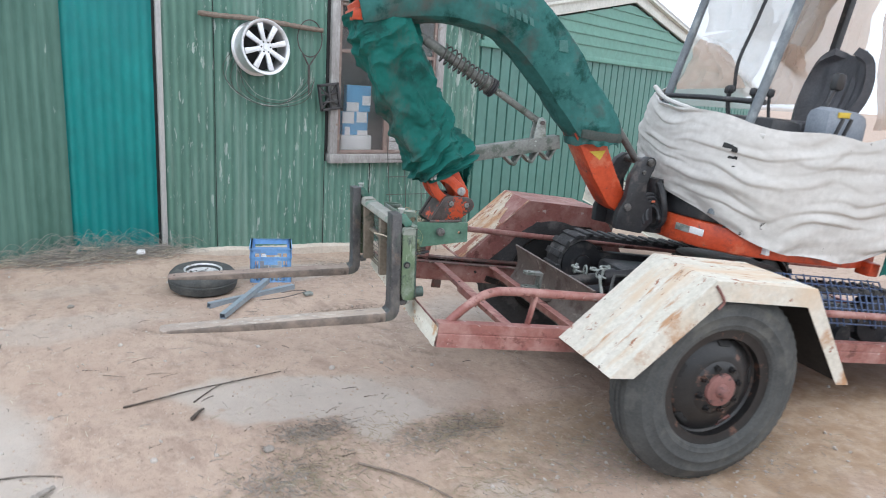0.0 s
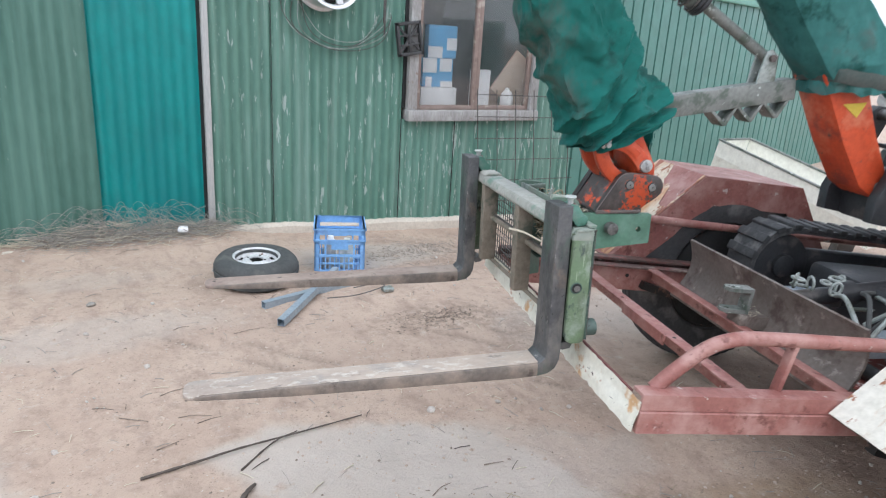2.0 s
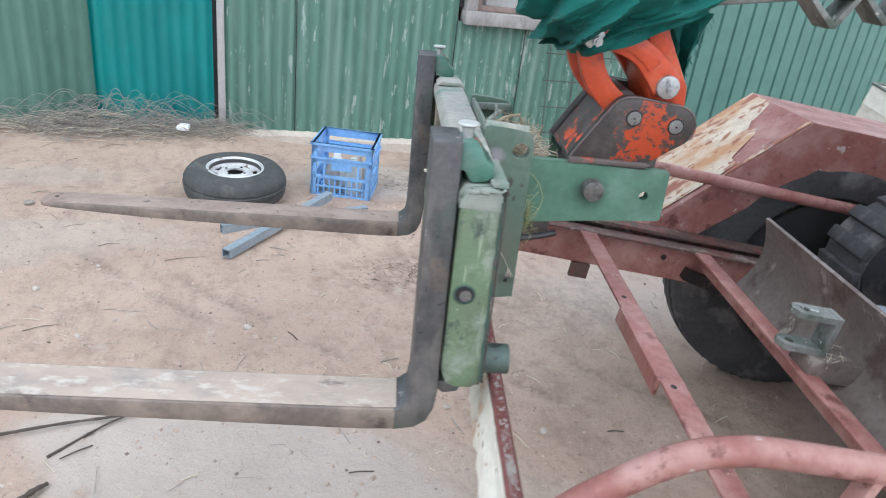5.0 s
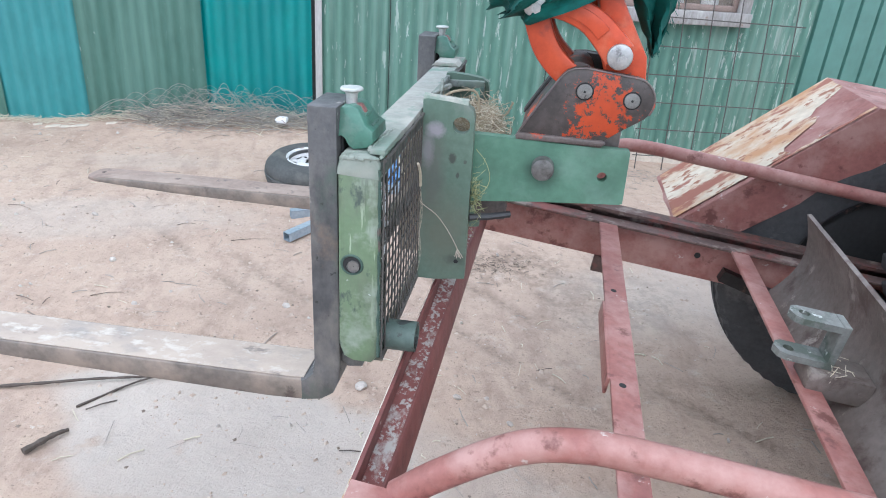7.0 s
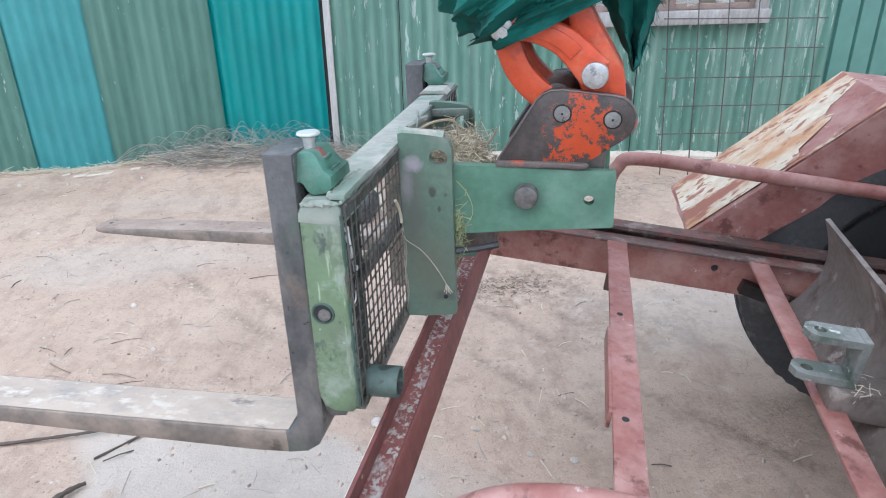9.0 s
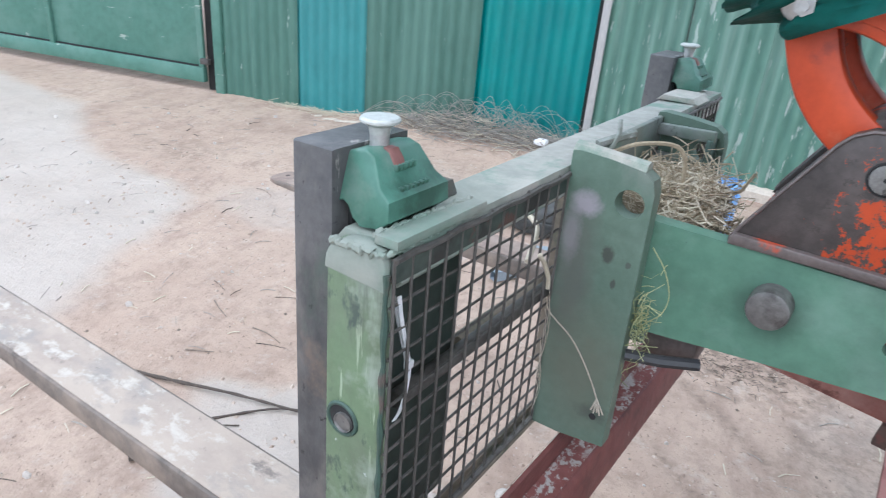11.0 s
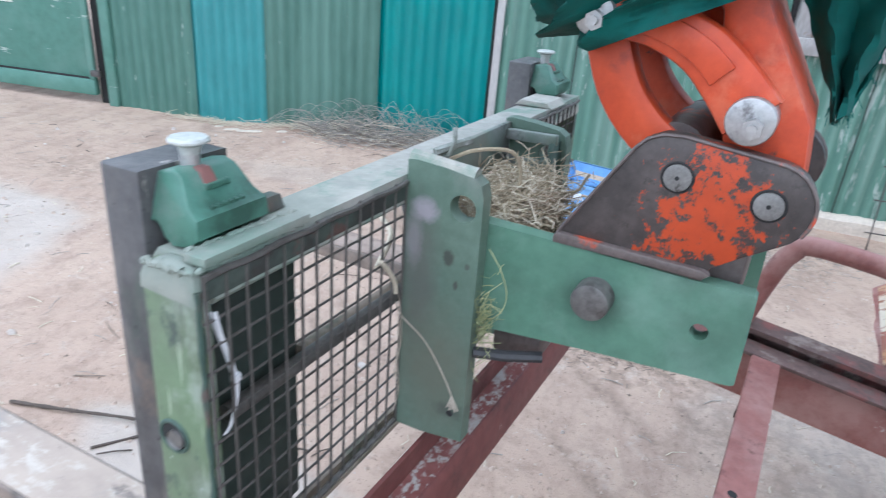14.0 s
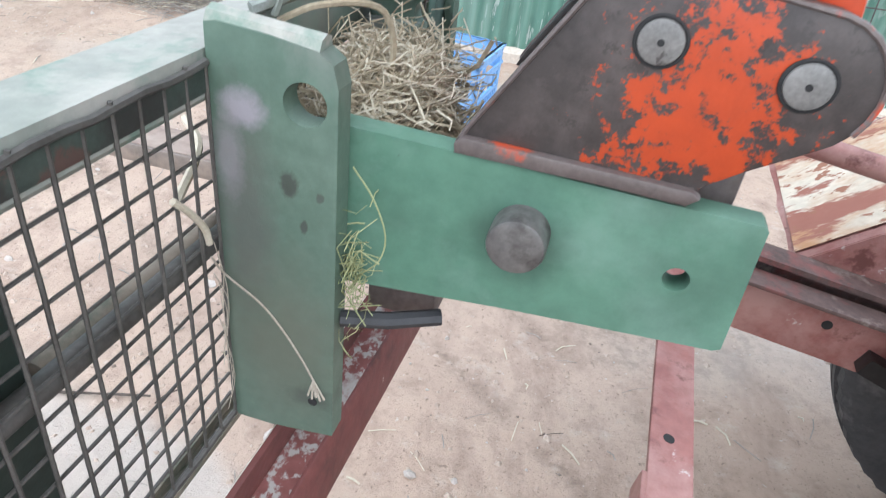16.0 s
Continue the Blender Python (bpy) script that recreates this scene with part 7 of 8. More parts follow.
part("caught_straw", bm, straw_pale, blade, "wisps of caught straw", FT, kind="stuff")

# ---- cloth covers ----
def wrapped(path, halves, widths, seed, n_round=96, n_len=150, fold=0.02, along=0.0, turns=0.25):
    """Cloth wound round a bar: centre line (u, v, z), half height in the u-z plane and half width across, with folds."""
    pts = smooth_path(path, max(2, n_len // (len(path) - 1)))
    m = len(pts)
    hs = np.interp(np.linspace(0, 1, m), np.linspace(0, 1, len(halves)), halves)
    ws = np.interp(np.linspace(0, 1, m), np.linspace(0, 1, len(widths)), widths)
    bm = bmesh.new()
    rings = []
    for i, p in enumerate(pts):
        t = (pts[min(i + 1, m - 1)] - pts[max(i - 1, 0)]).normalized()
        v = Vector((0, 1, 0))
        n = t.cross(v).normalized()
        ring = []
        for k in range(n_round):
            a = 2 * math.pi * k / n_round
            k70 = i * 70 / m
            q = Vector((math.cos(a) * 1.7, math.sin(a) * 1.7, k70 * 0.09 + seed))
            fade = min(1.0, (1 - k70 / 70) * 7 + 0.15)
            w = k70 * turns + a + 0.7 * math.sin(a + seed) + 2.4 * noise.noise(q * 0.9)
            f = noise.noise(q * 1.1) * 0.6 + 0.14 * noise.noise(Vector((q.x * 1.6, q.y * 1.6, k70 * 0.42 + seed))) + fade * 1.15 * (0.6 - math.sqrt(math.sin(w) ** 2 + 0.02)) * (0.35 + noise.noise(q * 0.9 + Vector((3, 1, 0))) * 0.6 + 0.5 * k70 / 70) + fade * 0.16 * (0.5 - abs(math.sin(w * 3.0 + 3 * noise.noise(q * 2))))
            g = 1 + along * i / m
            ca, sa = math.cos(a), math.sin(a)
            sq = 1 / max(abs(ca), abs(sa)) ** 0.45
            r = n * ca * hs[i] * sq + v * sa * ws[i] * sq
            ring.append(bm.verts.new(p + r + r.normalized() * fold * f * g))
        rings.append(ring)
    for a, b in zip(rings, rings[1:]):
        for k in range(n_round):
            bm.faces.new((a[k], a[(k + 1) % n_round], b[(k + 1) % n_round], b[k]))
    # turn the ends in
    for ring, s in ((rings[0], 1), (rings[-1], -1)):
        c = sum((x.co for x in ring), Vector()) / len(ring)
        inn = [bm.verts.new(c + (x.co - c) * 0.8) for x in ring]
        for k in range(n_round):
            q = (ring[k], inn[k], inn[(k + 1) % n_round], ring[(k + 1) % n_round])
            bm.faces.new(q if s > 0 else q[::-1])
    bmesh.ops.recalc_face_normals(bm, faces=bm.faces)
    return bm


def laid_on(tree, pts, axis, lift=0.003, n=7):
    """A small flat patch given by four corners, pressed on to a cloth from the -v side."""
    a, b, c, d = [Vector((p[0], axis, p[1])) for p in pts]
    rows = []
    for j in range(n):
        row = []
        for i in range(n):
            p = a.lerp(b, i / (n - 1)).lerp(d.lerp(c, i / (n - 1)), j / (n - 1))
            hit = tree.ray_cast(p, Vector((0, 1, 0)))[0]
            row.append((hit if hit else p + Vector((0, 0.4, 0))) - Vector((0, lift, 0)))
        rows.append(row)
    return sheet(bmesh.new(), rows, 0.001)


acov = thing("arm_cover", FL, (0.85, 7.165, 1.25), "green shade cloth wrapped round the digger arm", "cover")
part("cloth", wrapped([(0.60, 7.165, 2.06), (0.66, 7.165, 1.95), (0.74, 7.165, 1.76), (0.85, 7.165, 1.55), (0.95, 7.165, 1.39), (1.02, 7.165, 1.29), (1.045, 7.165, 1.24)], [0.135, 0.165, 0.16, 0.16, 0.165, 0.165, 0.14], [0.13, 0.13, 0.12, 0.12, 0.13, 0.135, 0.12], 1.0, fold=0.038, along=0.6, turns=0.36), green_cloth, acov)
bcov = thing("boom_cover", FL, (1.35, 7.14, 1.5), "dull green shade cloth wrapped round the boom", "cover")
cov = wrapped([(0.52, 7.14, 2.05), (0.80, 7.14, 2.13), (1.10, 7.14, 2.14), (1.35, 7.14, 2.06), (1.56, 7.14, 1.88), (1.75, 7.14, 1.66), (1.875, 7.14, 1.52), (1.895, 7.14, 1.455)], [0.12, 0.15, 0.16, 0.16, 0.155, 0.15, 0.145, 0.15], [0.13, 0.125, 0.12, 0.12, 0.12, 0.12, 0.125], 5.0, fold=0.012)
tree = BVHTree.FromBMesh(cov)
for k in range(6):
    x = 1.20 + 0.038 * k
    z = 2.075 - 0.012 * k
    part("faded_print", laid_on(tree, [(x, z), (x + 0.026, z - 0.008), (x + 0.018, z + 0.030), (x - 0.006, z + 0.038)], 6.8), faded_print, bcov, "faint plain printed shape")
for x, z, r in ((1.60, 1.93, 0.028), (1.63, 1.79, 0.010)):
    part("faded_print", laid_on(tree, [(x - r, z - r), (x + r, z - r * 1.2), (x + r * 0.8, z + r), (x - r, z + r * 0.9)], 6.8), faded_print, bcov, "faint plain printed shape")
part("cloth", cov, boom_cloth, bcov)
rows = []
for j in range(6):
    t = j / 5
    sq = [1 / max(abs(math.cos(a)), abs(math.sin(a))) ** 0.45 for a in np.linspace(0, 2 * math.pi, 60)]
    rows.append([(1.89 + sq[k] * (0.149 + 0.005 * math.sin(t * math.pi) + 0.006 * noise.noise((3 * math.cos(a), 3 * math.sin(a), t * 3))) * math.cos(a), 7.14 + sq[k] * (0.130 + 0.005 * math.sin(t * math.pi)) * math.sin(a),
                  1.448 + 0.05 * t - 0.012 * math.cos(a) + 0.008 * noise.noise((2 * math.cos(a), 2 * math.sin(a), 5))) for k, a in enumerate(np.linspace(0, 2 * math.pi, 60))])
part("tie", sheet(bmesh.new(), rows, 0.003), net_brown, bcov, "grey-brown band tied round the boom cover")
# loose hem below the tie
rows = []
for j in range(8):
    t = j / 7
    rows.append([(1.89 + (0.150 + 0.012 * math.sin(a * 6)) * math.cos(a), 7.14 + (0.128 + 0.008 * t) * math.sin(a), 1.46 - 0.06 * t * (0.6 + 0.4 * noise.noise((math.cos(a) * 3, math.sin(a) * 3, 2)))) for a in np.linspace(math.radians(180), math.radians(400), 48)])
part("loose_hem", sheet(bmesh.new(), rows, 0.003), boom_cloth, bcov)
# ragged tail of the arm cover
rows = []
for i in range(26):
    t = i / 25
    lo_u, hi_u = 1.095 + 0.075 * t, 1.215 - 0.03 * t
    rows.append([(lo_u + (hi_u - lo_u) * j / 15 + 0.005 * noise.noise((j * 0.5, i * 0.3, 1)), 7.205 + 0.018 * math.sin(j * 0.85 + i * 0.12) * (0.4 + t) + 0.01 * noise.noise((j * 0.4, i * 0.25, 4)),
                  1.285 - 0.135 * t - (0.012 * abs(noise.noise((j * 1.3, 7, 2))) * 2 if i == 25 else 0)) for j in range(16)])
tail = part("frayed_tail", sheet(bmesh.new(), rows, 0.003), green_cloth, acov, "frayed green cloth end")
bm = bmesh.new()
rnd = random.Random(90)
for k in range(60):
    f = rnd.random()
    p = Vector((1.165 + 0.02 * f, 7.205 + 0.02 * rnd.uniform(-1, 1), 1.152)) if rnd.random() < 0.6 else Vector((1.215 - 0.03 * f, 7.21, 1.285 - 0.135 * f))
    tube(bm, [p, p + Vector((rnd.uniform(-0.006, 0.01), rnd.uniform(-0.006, 0.006), -rnd.uniform(0.006, 0.018)))], 0.0006, 4)
part("loose_threads", bm, green_cloth, tail, "", kind="stuff")


def loft(us, vs, ztop, zbot, seed, n_s=190, n_t=120, depth=0.026, lean=0.0):
    """Draped cloth between a top and a bottom line that follow a plan curve (us, vs)."""
    k = np.linspace(0, 1, len(us))
    s = np.linspace(0, 1, n_s)
    line = smooth_path([(a, b, 0) for a, b in zip(us, vs)], max(2, n_s // (len(us) - 1)))
    n = len(line)
    zt, zb_ = np.interp(np.linspace(0, 1, n), k, ztop), np.interp(np.linspace(0, 1, n), k, zbot)
    rows = []
    for j in range(n_t):
        t = j / (n_t - 1)
        row = []
        for i, p in enumerate(line):
            tg = (line[min(i + 1, n - 1)] - line[max(i - 1, 0)]).normalized()
            nr = Vector((tg.y, -tg.x, 0))
            x = i / n * 6.0
            w = t + 0.10 * math.sin(x * 1.1 + seed) + 0.05 * math.sin(x * 2.7)
            f = 0.5 * noise.noise((x * 0.5, w * 4, seed)) + 0.25 * noise.noise((x * 1.6, w * 9, seed + 4))
            for q, (freq, bend) in enumerate(((3.1, 0.9), (5.2, 1.3), (7.9, 1.5))):
                ph = w * freq + bend * noise.noise((x * 0.6, t * 1.9, seed + 3 * q)) + 0.5 * noise.noise((x * 1.7, t * 4, seed + q)) + 0.37 * q
                saw = ph - math.floor(ph)
                on = max(0.0, 0.05 + 1.7 * noise.noise((x * 0.75 + 5 * q, math.floor(ph) * 1.7, seed + 8)))
                f += (1.9 / (1 + 0.5 * q)) * on * (0.5 - 0.5 * math.cos(math.pi * (saw / 0.74 if saw < 0.74 else (1 - saw) / 0.26)))
            z = zt[i] + (zb_[i] - zt[i]) * t + 0.012 * math.sin(x * 4 + seed)
            row.append(p + nr * (depth * f * (0.4 + 0.6 * t) * min(1.0, 0.25 + 0.4 * x) + 0.10 * depth * noise.noise((x * 5, w * 16, seed)) + 0.03 * math.sin(t * math.pi)) + Vector((lean * (1 - t) * max(0, 1 - x / 4), 0, z)))
        rows.append(row)
    return rows


wt = thing("white_tarp", FL, (3.0, 6.6, 0.95), "grubby white cloth wrapped round the cab base", "tarp")
cov = sheet(bmesh.new(), loft([2.66, 2.46, 2.36, 2.38, 2.55, 2.85, 3.2, 3.58], [7.62, 7.5, 7.25, 6.95, 6.68, 6.57, 6.53, 6.54],
     [1.78, 1.74, 1.68, 1.66, 1.60, 1.57, 1.54, 1.63], [1.36, 1.33, 1.28, 1.16, 1.02, 0.90, 0.86, 0.92], 2.0, lean=0.075), 0.006)
tree = BVHTree.FromBMesh(cov)
for x, z, w, h in ((2.472, 1.475, 0.020, 0.016), (2.492, 1.46, 0.012, 0.020), (2.488, 1.415, 0.015, 0.008), (2.505, 1.415, 0.007, 0.010), (2.493, 1.37, 0.007, 0.004)):
    part("tear", laid_on(tree, [(x - w, z - h * 0.6), (x + w * 0.7, z - h), (x + w, z + h * 0.4), (x - w * 0.5, z + h)], 6.3), dark_gap, wt, "dark torn hole")
part("cloth", cov, white_cloth, wt)
bm = tube(bmesh.new(), smooth_path([(2.485, 7.46, 1.765), (2.455, 7.30, 1.70), (2.435, 7.05, 1.655), (2.50, 6.80, 1.60), (2.62, 6.63, 1.535)], 8), 0.014, 8)
part("twisted_edge", bm, white_cloth, wt, "twisted rolled cloth edge")
solo("green_tarp", sheet(bmesh.new(), loft([3.52, 3.7, 3.95], [6.53, 6.50, 6.50], [1.66, 1.68, 1.70], [0.78, 0.76, 0.75], 6.0, 30, 20, 0.02), 0.006), green_cloth, "dark green cloth over the machine's rear", "tarp", FL, (3.7, 6.52, 0.8))


def flat_cloth(name, pts, v, mat, label, seed, amp=0.02):
    """A stretched four-cornered net in the plane v, with slack."""
    a, b, c, d = [Vector((p[0], v + (p[2] if len(p) > 2 else 0), p[1])) for p in pts]
    rows = []
    for j in range(15):
        t = j / 14
        rows.append([(a.lerp(b, i / 18)).lerp(d.lerp(c, i / 18), t) + Vector((0, amp * noise.noise((i * 0.35 + seed, j * 0.3, seed)) * 2.2, 0)) for i in range(19)])
    return solo(name, sheet(bmesh.new(), rows, 0.002), mat, label, "shade net", FL, tuple((a + b + c + d) / 4))


flat_cloth("shade_net", [(2.80, 1.66), (4.45, 1.66), (4.5, 2.85), (3.03, 2.78)], 7.72, net_pale, "pale shade net stretched behind the cab", 11, 0.03)
flat_cloth("shade_net", [(2.84, 2.12), (3.36, 2.20), (3.25, 2.62), (2.86, 2.62)], 7.52, net_white, "pale shade net across the cab", 1)
flat_cloth("shade_net", [(2.70, 1.76), (3.26, 1.80), (3.02, 2.04), (2.82, 2.08)], 7.54, net_tan, "tan shade net across the cab", 2)
flat_cloth("shade_net", [(3.02, 2.02), (3.30, 1.80), (3.45, 2.24), (2.86, 2.10)], 7.56, net_white, "pale shade net across the cab", 9)
flat_cloth("shade_net", [(3.40, 1.70), (3.84, 1.72), (3.72, 2.1), (3.50, 2.12)], 7.58, net_tan, "tan shade net across the cab", 3)
flat_cloth("shade_net", [(3.50, 2.0), (3.70, 1.92), (4.02, 2.58), (3.74, 2.58)], 7.60, net_grey, "grey shade net folded into a band", 4)
flat_cloth("shade_net", [(3.30, 2.12), (3.62, 2.12), (3.80, 2.62), (3.2, 2.62)], 7.62, net_white, "pale shade net across the cab", 5)
flat_cloth("shade_net", [(3.72, 1.9), (4.3, 1.9), (4.4, 2.65), (3.9, 2.62)], 7.66, net_tan, "tan shade net across the cab", 6)
flat_cloth("shade_net", [(3.32, 1.60), (3.75, 1.62), (3.75, 2.5), (3.20, 2.45)], 6.60, net_tan, "tan shade net beside the seat", 7, 0.03)
bag = thing("work_bag", FL, (3.2, 6.72, 1.55), "grey work bag with yellow labels beside the seat", "bag")
bm = bmesh.new()
box(bm, (3.03, 6.64, 1.50), (3.34, 6.82, 1.71), 0.055)
for vtx in bm.verts:
    vtx.co += Vector((0.05 * (vtx.co.z - 1.5), 0, -0.25 * max(0, vtx.co.x - 3.2)))
part("body", bm, pack_grey, bag)
part("label", boxes(((3.10, 6.634, 1.655), (3.18, 6.645, 1.685)), bevel=0.002), yellow, bag, "plain yellow label")
for x in (3.08, 3.14):
    part("strap", beam(bmesh.new(), (x, 6.632, 1.53), (x + 0.05, 6.632, 1.65), 0.012, 0.02, 0.002, up=(0, 1, 0)), black_plastic, bag)

# ---- things on the long wall ----
AX, AZ = 3.211, 1.913
aw = thing("alloy_wheel", FW, (AX, 9.8, AZ), "silver eight-spoke alloy wheel hung on the wall", "wheel")
am = pose(AX, 9.76, AZ, 84, 0, 10)
R = 0.243
bm = lathe(bmesh.new(), [(R, 0.0), (R + 0.004, -0.012), (R - 0.004, -0.02), (R - 0.016, -0.03), (R - 0.02, -0.17), (R, -0.185), (R, -0.195), (R - 0.03, -0.19), (R - 0.035, -0.03), (R - 0.024, -0.008), (R - 0.012, 0.0)], 56, am)
part("rim", bm, alloy, aw, "", FW)
for k in range(8):
    a = 2 * math.pi * (k + 0.3) / 8
    bm = prism(bmesh.new(), [(0.05, -0.019), (0.20, -0.027), (0.212, -0.027), (0.212, 0.027), (0.20, 0.027), (0.05, 0.019)], "z", -0.03, -0.008, 0.004)
    bmesh.ops.transform(bm, matrix=am @ pose(0, 0, 0, 0, 0, math.degrees(a)), verts=bm.verts)
    part("spoke", bm, alloy, aw, "", FW)
part("centre", lathe(bmesh.new(), [(0.001, -0.004), (0.026, -0.004), (0.03, -0.010), (0.062, -0.008), (0.068, -0.014), (0.068, -0.05), (0.001, -0.05)], 32, am, closed=False), alloy, aw, "", FW)
for k in range(6):
    a = 2 * math.pi * k / 6
    part("stud_hole", cyl(bmesh.new(), am @ Vector((0.047 * math.cos(a), 0.047 * math.sin(a), -0.012)), am @ Vector((0.047 * math.cos(a), 0.047 * math.sin(a), -0.0065)), 0.008, 12), dark_gap, aw, "", FW)
# near-black disc paints the shade behind the spokes
part("barrel_shade_disc", cyl(bmesh.new(), am @ Vector((0, 0, -0.16)), am @ Vector((0, 0, -0.15)), 0.195, 40), dark_gap, aw, "", FW)
bm = tube(bmesh.new(), smooth_path([(2.66, 9.93, 2.155), (2.85, 9.92, 2.15), (3.1, 9.925, 2.155), (3.4, 9.92, 2.14), (3.62, 9.925, 2.125), (3.83, 9.93, 2.115)], 5), 0.02, 8, radii=[0.018 + 0.008 * abs(math.sin(k * 1.3)) for k in range(26)])
solo("hanging_pole", bm, twig_brown, "rough grey branch fixed along the wall", "branch", base=(3.2, 9.93, 2.14))
rnd = random.Random(12)
for k in range(6):
    rr = 0.27 + 0.018 * k
    pts = [(3.34 + (rr + 0.03 * math.sin(3 * a + k)) * math.cos(a) * 1.22, 9.935 - 0.004 * k, 1.70 + (rr * 0.95) * math.sin(a) + 0.02 * math.sin(2 * a + k)) for a in np.linspace(radians(150), radians(352), 34)]
    solo("wire_loop", tube(bmesh.new(), pts, 0.0028, 5), wire_grey if k % 2 else galv, "thin loop of old fencing wire on the wall", "wire", base=(3.34, 9.93, 1.5), group="wire coil")
bm = bmesh.new()
pts = [(3.70 + 0.125 * math.cos(a), 9.925, 2.03 + 0.17 * math.sin(a)) for a in np.linspace(0, 2 * math.pi, 30)]
tube(bm, pts, 0.006, 6)
tube(bm, [(3.63, 9.925, 1.885), (3.69, 9.925, 1.78), (3.69, 9.925, 1.60)], 0.008, 6)
tube(bm, [(3.77, 9.925, 1.885), (3.70, 9.925, 1.78), (3.695, 9.925, 1.50)], 0.007, 6)
solo("wire_hoop", bm, wire_grey, "racket-shaped bent wire hoop on the wall", "wire", base=(3.7, 9.93, 1.8))
bc = thing("black_tray", FW, (3.90, 9.88, 1.49), "small black plastic tray hung beside the window", "tray")
bmx = pose(3.905, 9.90, 1.495, 0, -9, 0)
for lo, hi in (((-0.11, -0.02, -0.13), (0.11, 0.02, -0.105)), ((-0.11, -0.02, 0.105), (0.11, 0.02, 0.13)), ((-0.11, -0.02, -0.13), (-0.088, 0.02, 0.13)), ((0.088, -0.02, -0.13), (0.11, 0.02, 0.13)),
               ((-0.01, -0.012, -0.12), (0.01, 0.012, 0.12)), ((-0.10, -0.011, -0.055), (0.10, 0.011, -0.04)), ((-0.10, -0.011, 0.02), (0.10, 0.011, 0.035))):
    part("bar", box(bmesh.new(), lo, hi, 0.003, bmx), black_plastic, bc, "", FW)
for a, b in (((-0.1, 0, 0.11), (0.1, 0, -0.11)), ((0.1, 0, 0.11), (-0.1, 0, -0.11))):
    part("brace", beam(bmesh.new(), bmx @ Vector(a), bmx @ Vector(b), 0.018, 0.014, up=(0, 1, 0)), black_plastic, bc, "", FW)

# ---- yard things ----
CRX, CRY, CRR = 2.985, 9.02, -21
FC = pose(CRX, CRY, gz(CRX, CRY), 0, 0, CRR)
crate = thing("milk_crate", FC, (0, 0, 0), "bright blue plastic milk crate on the dirt", "crate")
S, Hc = 0.166, 0.31


def crate_side(rot):
    bm = bmesh.new()
    m = pose(0, 0, 0, 0, 0, rot)
    y0, y1 = -S, -S + 0.012
    for x0, x1, z0, z1 in ((-S, S, Hc - 0.045, Hc), (-S, S, 0.20, 0.222), (-S, S, 0.0, 0.022), (-S, S, 0.112, 0.13), (-S, -S + 0.03, 0, Hc), (S - 0.03, S, 0, Hc), (-0.10, -0.088, 0.13, 0.2), (0.088, 0.10, 0.13, 0.2),
                           (-0.055, 0.055, 0.165, 0.2), (-S, S, 0.062, 0.072)):
        box(bm, (x0, y0, z0), (x1, y1, z1), 0.0, m)
    for k in range(9):
        x = -0.125 + 0.031 * k
        box(bm, (x - 0.004, y0 + 0.002, 0.02), (x + 0.004, y1, 0.115), 0.0, m)
    box(bm, (-S - 0.008, y0 - 0.008, Hc - 0.012), (S + 0.008, y1, Hc), 0.0, m)
    box(bm, (-S - 0.006, y0 - 0.006, 0.222), (S + 0.006, y0, 0.234), 0.0, m)
    return bm


for rot in (0, 90, 180, 270):
    part("side", crate_side(rot), blue_plastic, crate, "", FC, soft=False)
bm = bmesh.new()
for k in range(8):
    x = -S + 0.02 + 0.042 * k
    box(bm, (x - 0.005, -S, 0.004), (x + 0.005, S, 0.012))
    box(bm, (-S, x - 0.005, 0.005), (S, x + 0.005, 0.013))
part("floor_grid", bm, blue_plastic, crate, "", FC, soft=False)
for k, (x, y, h, r) in enumerate(((-0.06, 0.03, 0.19, 0.045), (0.06, 0.05, 0.18, 0.04), (0.05, -0.06, 0.2, 0.05), (-0.07, -0.07, 0.17, 0.045))):
    p = FC @ Vector((x, y, 0.014))
    bm = lathe(bmesh.new(), [(0.001, 0), (r, 0), (r, h * 0.7), (r * 0.5, h * 0.9), (r * 0.4, h), (0.001, h)], 16, FC @ pose(x, y, 0.014), closed=False)
    solo("bottle", bm, (white_plain, card, cream, pale_post)[k], "small pale bottle standing in the blue crate", "bottle", base=tuple(p), group="bottles in the crate")
TX, TY = 2.37, 8.86
tz = gz(TX, TY)
spare = thing("spare_tyre", FW, (TX, TY, tz), "worn car tyre on a silver steel rim lying flat", "tyre")
tm = pose(TX, TY, tz + 0.005, 3, -2, 30)
prof = [(0.125, 0.155), (0.15, 0.168), (0.19, 0.172), (0.225, 0.16), (0.248, 0.135), (0.256, 0.12), (0.258, 0.105), (0.252, 0.102), (0.252, 0.096), (0.26, 0.093), (0.26, 0.080), (0.253, 0.077), (0.253, 0.071), (0.258, 0.068), (0.256, 0.055), (0.248, 0.03), (0.22, 0.01), (0.17, 0.0), (0.13, 0.015)]
part("tyre_body", lathe(bmesh.new(), prof, 64, tm, lambda i, k, r, h: (r - 0.006 * (k % 2), h) if i in (5, 6, 13, 14) else (r, h)), rubber, spare, "", FW)
bm = lathe(bmesh.new(), [(0.145, 0.165), (0.137, 0.168), (0.130, 0.158), (0.124, 0.13), (0.118, 0.125), (0.118, 0.12), (0.132, 0.12), (0.140, 0.15)], 48, tm)
lathe(bm, [(0.042, 0.142), (0.066, 0.146), (0.082, 0.138), (0.088, 0.132), (0.088, 0.126), (0.064, 0.136), (0.042, 0.132)], 40, tm)
